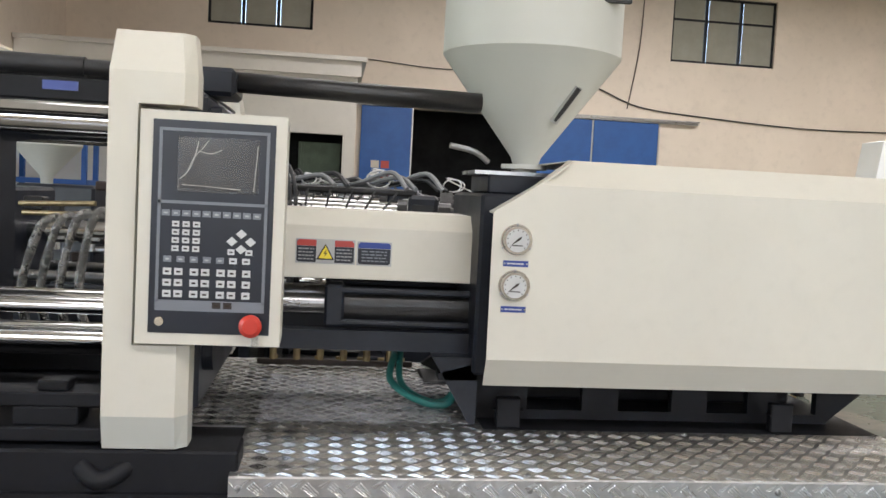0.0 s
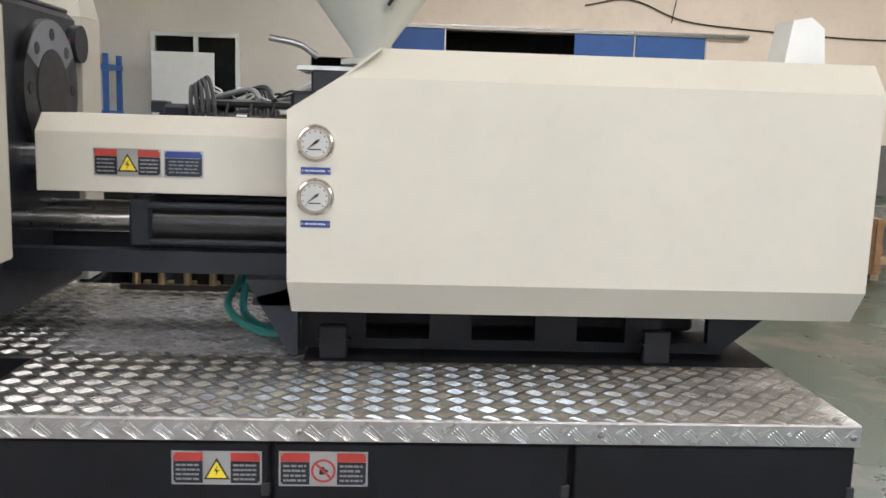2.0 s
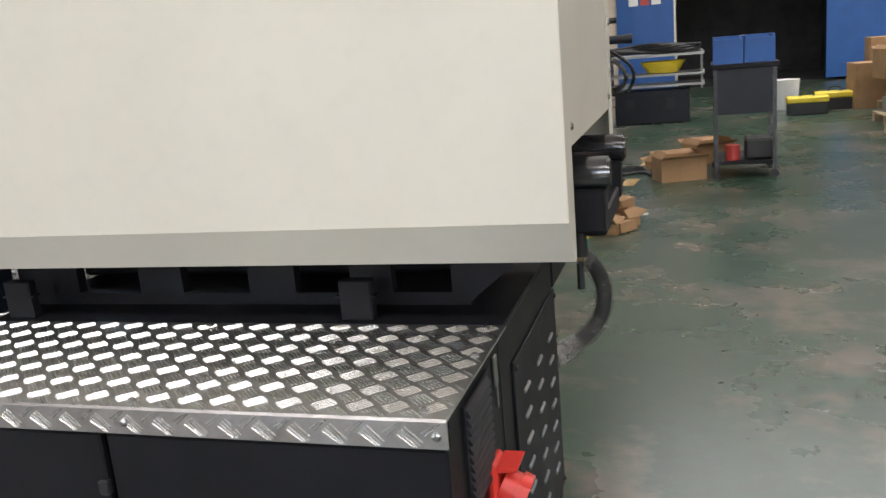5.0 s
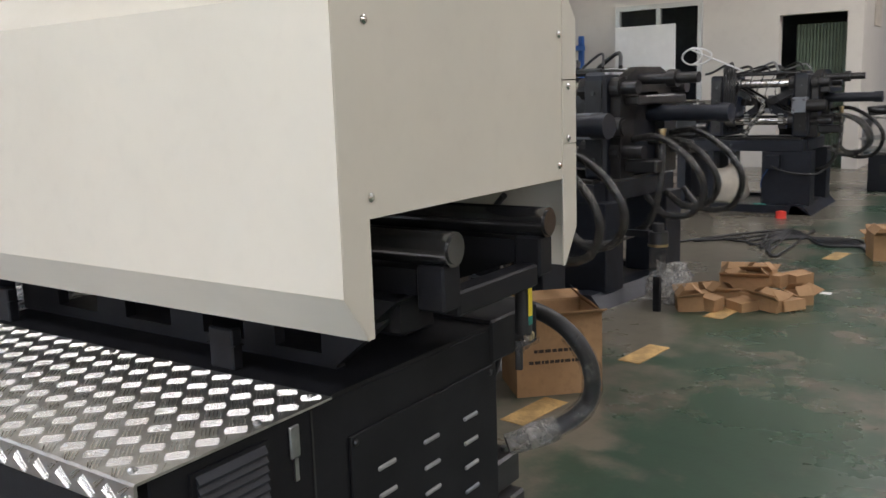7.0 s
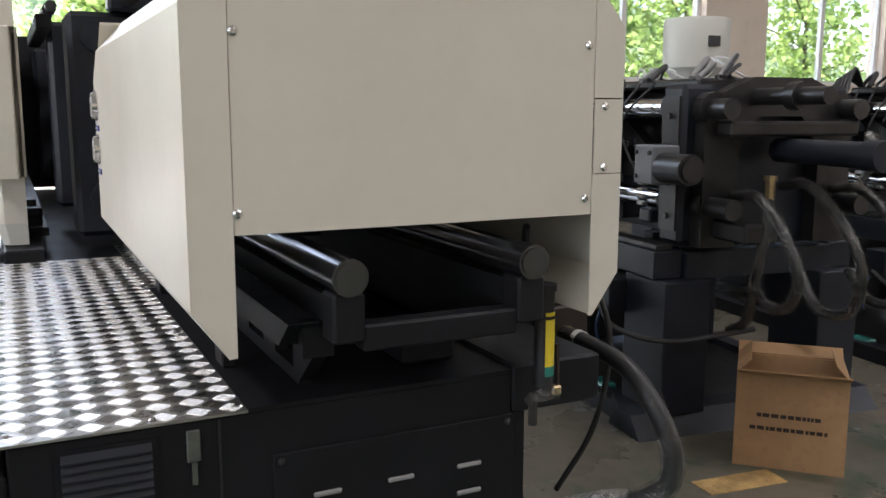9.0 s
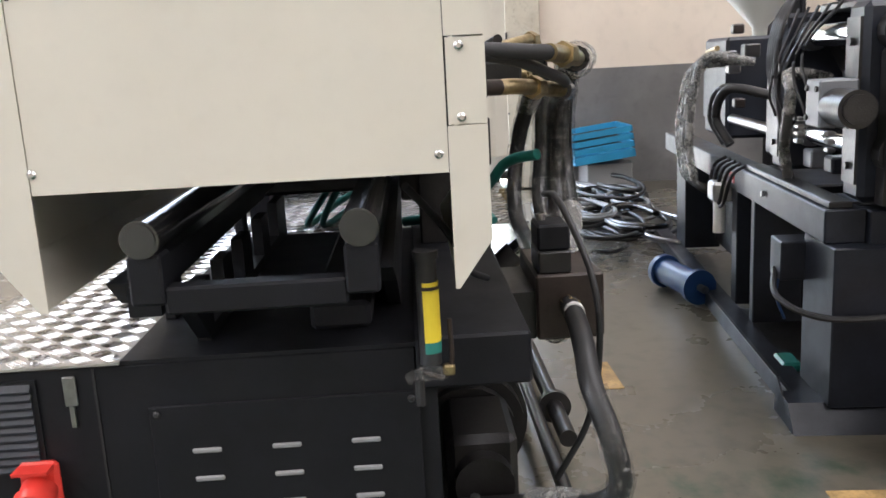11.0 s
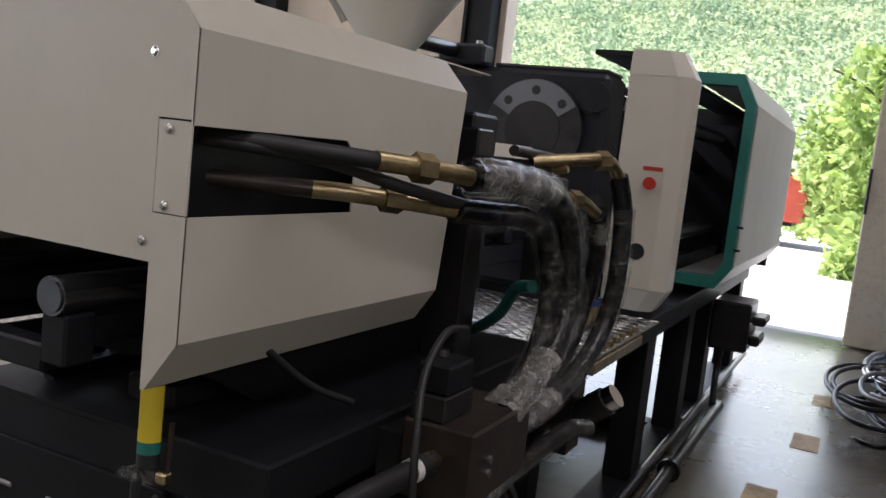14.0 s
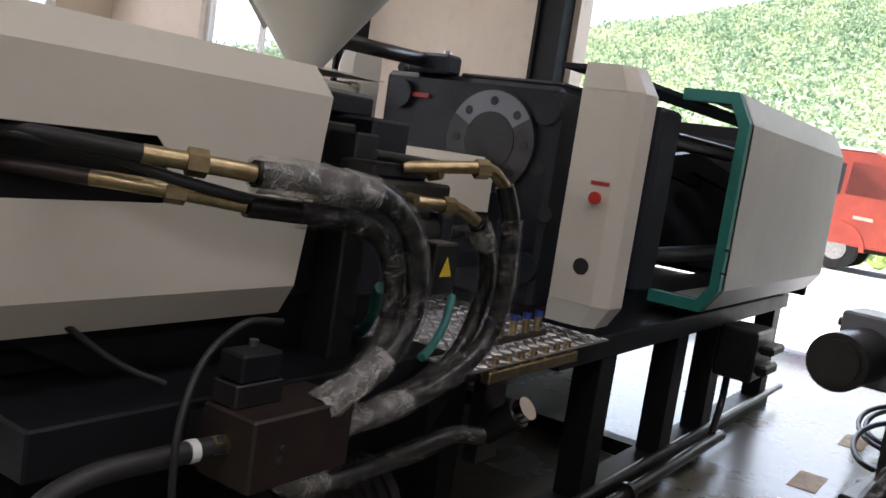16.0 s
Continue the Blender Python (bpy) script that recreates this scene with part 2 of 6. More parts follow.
def leaf_mat(name, a, b2, clumps=0.0):
    m = bpy.data.materials.new(name)
    m.use_nodes = True
    t, b = m.node_tree, m.node_tree.nodes["Principled BSDF"]
    g, r = t.nodes.new("ShaderNodeNewGeometry"), t.nodes.new("ShaderNodeValToRGB")
    r.color_ramp.elements[0].color, r.color_ramp.elements[1].color = (*a, 1), (*b2, 1)
    t.links.new(g.outputs["Random Per Island"], r.inputs[0]); t.links.new(r.outputs[0], b.inputs["Base Color"])
    b.inputs["Roughness"].default_value = 0.6
    if clumps:
        # tree by tree the green changes
        co, nz, mr, mm = t.nodes.new("ShaderNodeTexCoord"), t.nodes.new("ShaderNodeTexNoise"), t.nodes.new("ShaderNodeMapRange"), t.nodes.new("ShaderNodeMixRGB")
        nz.inputs["Scale"].default_value, nz.inputs["Detail"].default_value = clumps, 3
        mr.inputs[1].default_value, mr.inputs[2].default_value = 0.45, 0.55
        mm.blend_type = "MULTIPLY"
        mm.inputs[2].default_value = (0.50, 0.62, 0.64, 1)
        t.links.new(co.outputs["Object"], nz.inputs["Vector"]); t.links.new(nz.outputs["Fac"], mr.inputs[0]); t.links.new(mr.outputs[0], mm.inputs[0])
        t.links.new(r.outputs[0], mm.inputs[1]); t.links.new(mm.outputs[0], b.inputs["Base Color"])
        r = mm
    # thin leaves let half the light through
    tl, mx = t.nodes.new("ShaderNodeBsdfTranslucent"), t.nodes.new("ShaderNodeMixShader")
    mx.inputs[0].default_value = 0.5
    t.links.new(r.outputs[0], tl.inputs[0])
    t.links.new(b.outputs[0], mx.inputs[1]); t.links.new(tl.outputs[0], mx.inputs[2])
    t.links.new(mx.outputs[0], t.nodes["Material Output"].inputs[0])
    return m


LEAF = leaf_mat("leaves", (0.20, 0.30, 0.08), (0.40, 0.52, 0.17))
# distant green paled and flattened: the haze is in the leaf colour
LEAF2 = leaf_mat("hazy_far_leaves", (0.38, 0.44, 0.25), (0.46, 0.52, 0.32), 0.22)
BARK = mat("bark", (0.12, 0.09, 0.06), 0.9, 0, 0.3, 10)


# ---- building blocks ----
ORIGIN = {}


def thing(name, loc, label, category="", group="", kind=""):
    e = new(name)
    e.location = loc
    ORIGIN[e.name] = Vector(loc)
    return tagged(e, label, category, group, kind)


def solo(name, bm, material, label, category="", group="", kind="", smooth=False):
    """One mesh that is a whole thing."""
    me = bpy.data.meshes.new(name)
    bmesh.ops.recalc_face_normals(bm, faces=bm.faces)
    bm.to_mesh(me)
    bm.free()
    me.materials.append(material)
    if smooth:
        me.shade_smooth()
    ob = new(name, me)
    ORIGIN[ob.name] = Vector((0, 0, 0))
    return tagged(ob, label, category, group, kind)


def part(name, bm, material, parent, label="", smooth=False):
    o = ORIGIN[parent.name]
    me = bpy.data.meshes.new(name)
    bmesh.ops.recalc_face_normals(bm, faces=bm.faces)
    bmesh.ops.translate(bm, verts=bm.verts, vec=-o)
    bm.to_mesh(me)
    bm.free()
    me.materials.append(material)
    if smooth:
        me.shade_smooth()
        me.set_sharp_from_angle(angle=radians(38))
    ob = new(name, me)
    ob.parent = parent
    ORIGIN[ob.name] = o
    if label:
        ob["label"] = label
    return ob


def B(*boxes, bevel=0.0, seg=1):
    bm = bmesh.new()
    for x0, x1, y0, y1, z0, z1 in boxes:
        m = Matrix.LocRotScale(((x0 + x1) / 2, (y0 + y1) / 2, (z0 + z1) / 2), None, (abs(x1 - x0), abs(y1 - y0), abs(z1 - z0)))
        bmesh.ops.create_cube(bm, size=1, matrix=m)
    if bevel:
        bmesh.ops.bevel(bm, geom=bm.edges[:], offset=bevel, segments=seg, affect="EDGES")
    return bm


def cyl(bm, a, b, r, r2=None, seg=20, caps=True):
    a, b = Vector(a), Vector(b)
    d = b - a
    m = Matrix.Translation((a + b) / 2) @ d.to_track_quat("Z", "Y").to_matrix().to_4x4()
    bmesh.ops.create_cone(bm, cap_ends=caps, segments=seg, radius1=r, radius2=r if r2 is None else r2, depth=d.length, matrix=m)
    return bm


def C(*rods, seg=20):
    bm = bmesh.new()
    for rod in rods:
        cyl(bm, *rod, seg=seg)
    return bm


def prism(poly, axis, a, b, bevel=0.0):
    """A flat outline pushed along an axis: x takes (y, z), y takes (x, z), z takes (x, y)."""
    bm = bmesh.new()
    put = {"x": lambda p, q: (q, p[0], p[1]), "y": lambda p, q: (p[0], q, p[1]), "z": lambda p, q: (p[0], p[1], q)}[axis]
    n = len(poly)
    lo, hi = [bm.verts.new(put(p, a)) for p in poly], [bm.verts.new(put(p, b)) for p in poly]
    bm.faces.new(lo)
    bm.faces.new(hi)
    for i in range(n):
        bm.faces.new((lo[i], lo[(i + 1) % n], hi[(i + 1) % n], hi[i]))
    if bevel:
        bmesh.ops.bevel(bm, geom=bm.edges[:], offset=bevel, segments=1, affect="EDGES")
    return bm


def smooth_line(pts, step=6):
    pts = [Vector(p) for p in pts]
    P = [pts[0] * 2 - pts[1]] + pts + [pts[-1] * 2 - pts[-2]]
    out = []
    for i in range(1, len(P) - 2):
        for k in range(step):
            t = k / step
            a, b, c, d = P[i - 1], P[i], P[i + 1], P[i + 2]
            out.append(0.5 * (2 * b + (c - a) * t + (2 * a - 5 * b + 4 * c - d) * t * t + (3 * b - a - 3 * c + d) * t ** 3))
    return out + [pts[-1]]


def tube(pts, r, seg=10, step=6, rough=0.0, rnd=None):
    """A hose along a smooth line; rough wrinkles its skin."""
    rnd = rnd or random.Random(3)
    bm = bmesh.new()
    line = smooth_line(pts, step)
    up, rings = Vector((0.13, 0.21, 0.97)), []
    for i, p in enumerate(line):
        d = (line[min(i + 1, len(line) - 1)] - line[max(i - 1, 0)]).normalized()
        u = d.cross(up)
        if u.length < 0.05:
            u = d.cross(Vector((1, 0.1, 0)))
        u.normalize()
        v = d.cross(u)
        rings.append([bm.verts.new(p + (u * math.cos(k * 2 * math.pi / seg) + v * math.sin(k * 2 * math.pi / seg)) * r * (1 + rough * rnd.uniform(-1, 1))) for k in range(seg)])
    for a, b in zip(rings, rings[1:]):
        for k in range(seg):
            bm.faces.new((a[k], a[(k + 1) % seg], b[(k + 1) % seg], b[k]))
    bm.faces.new(rings[0])
    bm.faces.new(rings[-1])
    return bm


def wrap(pts, r, seed, loose=0.16):
    """Thin film wound round a hose: lengthwise folds, tight bands and baggy stretches between them."""
    bm, line = bmesh.new(), smooth_line(pts, 12)
    up, rings, seg, run = Vector((0.13, 0.21, 0.97)), [], 20, 0.0
    sd = Vector((seed * 3.7, seed * 1.3, 0))
    for i, p in enumerate(line):
        d = (line[min(i + 1, len(line) - 1)] - line[max(i - 1, 0)]).normalized()
        run += (p - line[max(i - 1, 0)]).length
        u = d.cross(up)
        if u.length < 0.05:
            u = d.cross(Vector((1, 0.1, 0)))
        u.normalize()
        v = d.cross(u)
        ring = []
        for k in range(seg):
            a = k * 2 * math.pi / seg
            w = Vector((math.cos(a + run * 9) * 1.3, math.sin(a + run * 9) * 1.3, run * 16)) + sd
            fold = 1 - 2 * abs(noise.noise(w))
            bag = 0.5 + noise.noise(Vector((run * 9, 0.3, seed)))
            ring.append(bm.verts.new(p + (u * math.cos(a) + v * math.sin(a)) * r * (1 + loose * (fold * 0.8 + bag * 0.7))))
        rings.append(ring)
    for a, b in zip(rings, rings[1:]):
        for k in range(seg):
            bm.faces.new((a[k], a[(k + 1) % seg], b[(k + 1) % seg], b[k]))
    return bm


def lathe(prof, centre, seg=40):
    bm = bmesh.new()
    cx, cy = centre
    rings = [[bm.verts.new((cx + r * math.cos(k * 2 * math.pi / seg), cy + r * math.sin(k * 2 * math.pi / seg), z)) for k in range(seg)] for r, z in prof]
    for a, b in zip(rings, rings[1:]):
        for k in range(seg):
            bm.faces.new((a[k], a[(k + 1) % seg], b[(k + 1) % seg], b[k]))
    return bm


def bars_text(x0, x1, z0, z1, y, rows, cols, rnd, axis="y"):
    """Plain bars in place of writing, on the plane at y (or x)."""
    boxes = []
    h = (z1 - z0) / rows
    for i in range(rows):
        x = x0
        zz = z1 - h * (i + 0.5)
        while x < x1 - 0.004:
            w = min(rnd.uniform(0.5, 1.3) * (x1 - x0) / cols, x1 - x)
            q = (x, x + w * 0.8, y - 0.0012, y, zz - h * 0.2, zz + h * 0.2)
            boxes.append(q if axis == "y" else (y, y + 0.0012, x, x + w * 0.8, zz - h * 0.2, zz + h * 0.2))
            x += w
    return B(*boxes)


def wall_with(name, axis, at, thick, u0, u1, z0, z1, holes, material, label):
    """A wall of one thickness with openings (u0, u1, z0, z1) that go right through."""
    us = sorted({u0, u1, *[h[0] for h in holes], *[h[1] for h in holes]})
    zs = sorted({z0, z1, *[h[2] for h in holes], *[h[3] for h in holes]})
    boxes = []
    for a, b in zip(us, us[1:]):
        run = None
        for c, d in zip(zs, zs[1:]):
            if any(h[0] <= (a + b) / 2 <= h[1] and h[2] <= (c + d) / 2 <= h[3] for h in holes):
                run = None
                continue
            if run:
                run[1] = d
            else:
                run = [c, d]
                boxes.append((a, b, run))
    bm = B(*[(at, at + thick, a, b, r[0], r[1]) if axis == "x" else (a, b, at, at + thick, r[0], r[1]) for a, b, r in boxes])
    return solo(name, bm, material, label, "wall", kind="structure")

# ---- the hall ----
solo("floor", B((-6.4, 14.3, -10.3, 17.3, -0.3, 0.0)), FLOOR, "worn green painted concrete workshop floor with bare patches", "floor", kind="structure")
solo("ground", B((-400, -6.4, -400, 400, -0.45, -0.02)), CONC, "pale sunlit concrete yard outside the hall door", "ground", kind="structure")

WEST_WINDOWS = [(5.6, 8.1, 1.72, 3.6), (9.2, 11.6, 1.72, 3.6), (13.2, 15.6, 1.72, 3.6), (-7.9, -5.6, 1.9, 3.9)]
WEST_DOOR = (-1.92, 1.8, 0.0, 4.2)
wall_with("wall_west", "x", -6.4, 0.27, -10.3, 17.3, 0, 6.5, WEST_WINDOWS + [WEST_DOOR], WALL, "cream plastered hall wall with windows and a tall door opening")
NW = [(-3.25, -1.03, 4.84, 6.2), (7.06, 9.56, 4.74, 6.25), (1.25, 4.6, 0.0, 3.3)]
wall_with("wall_north", "y", 17.0, 0.3, -6.13, 14.0, 0, 6.5, NW, WALL, "cream plastered hall wall with upper windows and a wide doorway")
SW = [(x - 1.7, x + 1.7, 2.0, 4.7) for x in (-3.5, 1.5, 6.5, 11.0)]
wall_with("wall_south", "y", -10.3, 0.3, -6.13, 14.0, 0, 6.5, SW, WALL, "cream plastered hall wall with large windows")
wall_with("wall_east", "x", 14.0, 0.3, -10.3, 17.3, 0, 6.5, [], WALL, "plain cream plastered hall wall")
ROOF = [(-4.5, 0.7), (3.5, 0.7), (11.5, 0.7)]
_ys = [-10.3] + [v for c, h in ROOF for v in (c - h, c + h)] + [17.3]
_rb = [(-6.4, 14.3, _ys[i], _ys[i + 1], 6.5, 6.65) for i in range(0, len(_ys), 2)]
_rb += [(a, b, c - h, c + h, 6.5, 6.65) for c, h in ROOF for a, b in ((-6.4, -3.2), (10.2, 14.3))]
solo("ceiling", B(*_rb), WALLW, "pale unseen hall roof with long white strips", "ceiling", kind="structure")
# opaque strips, out of view; the lamps added beneath them give the light
for _c, _h in ROOF:
    solo("roof_strip", B((-3.2, 10.2, _c - _h, _c + _h, 6.52, 6.56)), WHITEP, "unseen opaque white roof strip above an added lamp", "roof light", "roof lights", "structure")
solo("dado_west", B((-6.13, -6.115, 1.9, 16.98, 0.0, 1.2)), DADO, "dark grey painted lower wall band", "wall", kind="structure")
solo("dado_north", B((7.0, 13.98, 16.985, 17.0, 0.0, 1.12)), DADO, "dark grey painted lower wall band", "wall", kind="structure")


def window(n, axis, at, u0, u1, z0, z1, bars=1, blind=False):
    def bx(a, b, c, d, dep=0.06):
        return (at, at + dep, a, b, c, d) if axis == "x" else (a, b, at, at + dep, c, d)
    c = (at, (u0 + u1) / 2, z0) if axis == "x" else ((u0 + u1) / 2, at, z0)
    w = thing(f"window_{n}", c, "white framed workshop window with clear panes" if not blind else "dark framed upper window with cream blinds", "window", kind="structure")
    f = 0.06
    part("window_frame", B(bx(u0, u1, z0, z0 + f), bx(u0, u1, z1 - f, z1), bx(u0, u0 + f, z0, z1), bx(u1 - f, u1, z0, z1)), SLATE if blind else WHITEP, w)
    us = [u0 + (u1 - u0) * k / (bars + 1) for k in range(bars + 2)]
    for u in us[1:-1]:
        part("mullion", B(bx(u - 0.035, u + 0.035, z0 + f, z1 - f)), SLATE if blind else WHITEP, w)
    if blind:
        part("transom", B(bx(u0 + f, u1 - f, z0 + 0.95, z0 + 1.0, 0.05)), SLATE, w)
    for a, b in zip(us, us[1:]):
        p = part("pane", B((at + 0.025, at + 0.031, a, b, z0, z1) if axis == "x" else (a, b, at + 0.025, at + 0.031, z0, z1)), PANE, w)
        p.visible_shadow = False
        if blind:
            part("blind", B((a + 0.05, b - 0.05, at + 0.008, at + 0.018, z0 + 0.03, z1)), BLIND, w)


for _i, (_a, _b, _c, _d) in enumerate(WEST_WINDOWS):
    window(_i + 1, "x", -6.3, _a, _b, _c, _d)
window(5, "y", 17.08, -3.25, -1.03, 4.84, 6.2, 2, True)
window(6, "y", 17.08, 7.06, 9.56, 4.74, 6.25, 2, True)
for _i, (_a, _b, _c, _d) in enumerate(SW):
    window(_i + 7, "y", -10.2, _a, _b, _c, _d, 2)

# steel columns on the west wall and the door's leaf
for _y in (-2.15, -4.9, 4.6, 12.4):
    solo("column", B((-6.13, -5.95, _y - 0.12, _y + 0.12, 0, 6.5), (-6.13, -5.9, _y - 0.16, _y - 0.12, 0, 6.5), (-6.13, -5.9, _y + 0.12, _y + 0.16, 0, 6.5)), SLATE, "dark steel wall column", "column", kind="structure")
_d = thing("door_1", (-6.1, 1.9, 0), "peeling cream sliding door leaf pushed open beside the doorway", "door", kind="structure")
part("leaf", B((-6.1, -6.0, 1.74, 2.1, 0.02, 4.1), bevel=0.012), DIRTY, _d)
part("track", B((-6.12, -5.98, -1.9, 4.0, 4.2, 4.3)), SLATE, _d)
part("handle", C(((-5.97, 1.75, 1.2), (-5.97, 1.75, 1.6), 0.015)), BLACK, _d)

# office built into the hall's corner
_o = thing("office", (-3.0, 14.0, 0), "white plastered flat-roofed office with a window and a dark doorway", "office", kind="structure")
_ob = wall_with("tmp", "y", 14.0, 0.2, -6.1, -0.08, 0, 3.52, [(-4.15, -2.58, 0.9, 2.8), (-1.33, -0.31, 0.0, 2.45)], WALLW, "x")
_ob.name = "front_wall"
for _k in ("label", "category", "kind"):
    del _ob[_k]
_ob.parent, _ob.location = _o, (3.0, -14.0, 0)
part("side_wall", B((-0.28, -0.08, 14.2, 17.0, 0, 3.52)), WALLW, _o)
part("roof", B((-6.1, 0.07, 13.85, 17.0, 3.8, 3.88)), WALLW, _o)
part("fascia", B((-6.1, -0.02, 13.92, 17.0, 3.52, 3.8)), WALLW, _o)
# dark sheet at the back paints the office's inner shade
part("shade_backing", B((-6.1, -0.28, 16.8, 16.9, 0, 3.52)), ROOM_SHADE, _o)
part("window_frame", B((-4.15, -2.58, 13.97, 14.05, 2.72, 2.8), (-4.15, -4.07, 13.97, 14.05, 0.9, 2.72), (-2.66, -2.58, 13.97, 14.05, 0.9, 2.72), (-3.4, -3.32, 13.98, 14.04, 0.9, 2.72)), GREYL, _o)
part("ribbed_panel", B(*[(-1.1 + 0.05 * k, -1.065 + 0.05 * k, 14.25, 14.3, 0, 2.3) for k in range(15)], (-1.12, -0.34, 14.3, 14.33, 0, 2.3)), GREENG, _o)
_s = thing("leaning_board", (-3.6, 13.9, 0), "large pale board leaning against the office window", "board")
part("board", B((-4.12, -3.02, 13.88, 13.92, 1.3, 2.44), bevel=0.005), WHITEP, _s)
part("stand", B((-4.0, -3.9, 13.7, 13.92, 0, 1.3)), SLATE, _s)
part("stand", B((-3.2, -3.1, 13.7, 13.92, 0, 1.3)), SLATE, _s)

# blue sliding doors of the north doorway
for _a, _b in ((0.1, 1.24), (4.0, 5.32), (5.34, 6.88)):
    _d = thing("blue_door", ((_a + _b) / 2, 16.9, 0), "tall blue painted steel sliding door leaf", "door", "blue sliding doors", "structure")
    part("panel", B((_a, _b, 16.9, 16.95, 0.05, 3.3), bevel=0.004), BLUE, _d)
    part("edge", B((_b - 0.03, _b, 16.885, 16.9, 0.05, 3.3)), GREYL, _d)
solo("door_rail", B((-0.05, 7.78, 16.86, 16.97, 3.31, 3.39), (-0.05, 7.78, 16.8, 16.86, 3.35, 3.39)), STEEL, "long grey steel sliding door rail on the wall", "rail", kind="structure")
# room shell coloured near black in place of its shade
solo("store_room", B((0.6, 4.6, 21.0, 21.2, 0, 3.6), (0.6, 0.8, 17.3, 21.0, 0, 3.6), (4.4, 4.6, 17.3, 21.0, 0, 3.6), (0.6, 4.6, 17.3, 21.2, 3.6, 3.7), (0.6, 4.6, 17.3, 21.2, -0.1, 0)), ROOM_SHADE, "store room behind the blue doors, coloured dark for shade", "room", kind="structure")

# yellow squares along the aisles
for _x, _y in ((-0.52, 1.48), (-1.52, 1.56), (-2.6, 1.68), (-3.7, 1.72)):
    solo("floor_mark", B((_x - 0.16, _x + 0.16, _y - 0.07, _y + 0.07, 0.0, 0.003)), YELF, "worn yellow floor marking patch", "marking", "yellow aisle marks", "structure")
for _x, _y in ((0.66, 2.1), (0.755, 3.11), (0.85, 4.15), (0.97, 5.22), (1.08, 6.3), (1.18, 7.4)):
    _m = solo("floor_mark", B((-0.17, 0.17, -0.06, 0.06, 0.0, 0.003)), YELF, "worn yellow floor marking patch", "marking", "yellow aisle marks", "structure")
    _m.matrix_world = pose(_x, _y, 0, 0, 0, 84)

# ---- the moulding machine: base cabinet ----
RND = random.Random(11)


def screw(bm, p, n, r=0.008):
    p, n = Vector(p), Vector(n)
    cyl(bm, p, p + n * 0.003, r, r, seg=12)
    cyl(bm, p + n * 0.003, p + n * 0.0065, r * 0.95, r * 0.5, seg=12)
    return bm


base = thing("machine_base", (0.3, 0.4, 0), "slate grey painted steel machine base cabinet with doors and louvres", "machine base")
part("body", B((-0.66, 1.3, -0.295, 0.72, 0.08, 0.785), bevel=0.004), SLATE, base)
part("plinth", B((-0.62, 1.26, -0.25, 0.7, 0.0, 0.08)), BLACK, base)
for _a, _b, _lx in ((-0.672, -0.006, None), (0.006, 0.652, 0.036), (0.666, 1.303, 0.72)):
    door = part("door", B((_a, _b, -0.318, -0.297, 0.1, 0.736), bevel=0.004), SLATE, base)
    if _lx:
        part("latch", B((_lx - 0.013, _lx + 0.013, -0.324, -0.318, 0.34, 0.44), bevel=0.002), CHROME, door, "chrome door latch plate")
        part("latch_lever", C(((_lx, -0.33, 0.40), (_lx, -0.322, 0.40), 0.008), ((_lx, -0.33, 0.375), (_lx, -0.322, 0.375), 0.007), seg=10), STEEL, door)
    for _z in (0.63, 0.2):
        part("hinge", B((_b - 0.016, _b + 0.004, -0.325, -0.31, _z - 0.014, _z + 0.014), bevel=0.002), BLACK, door)


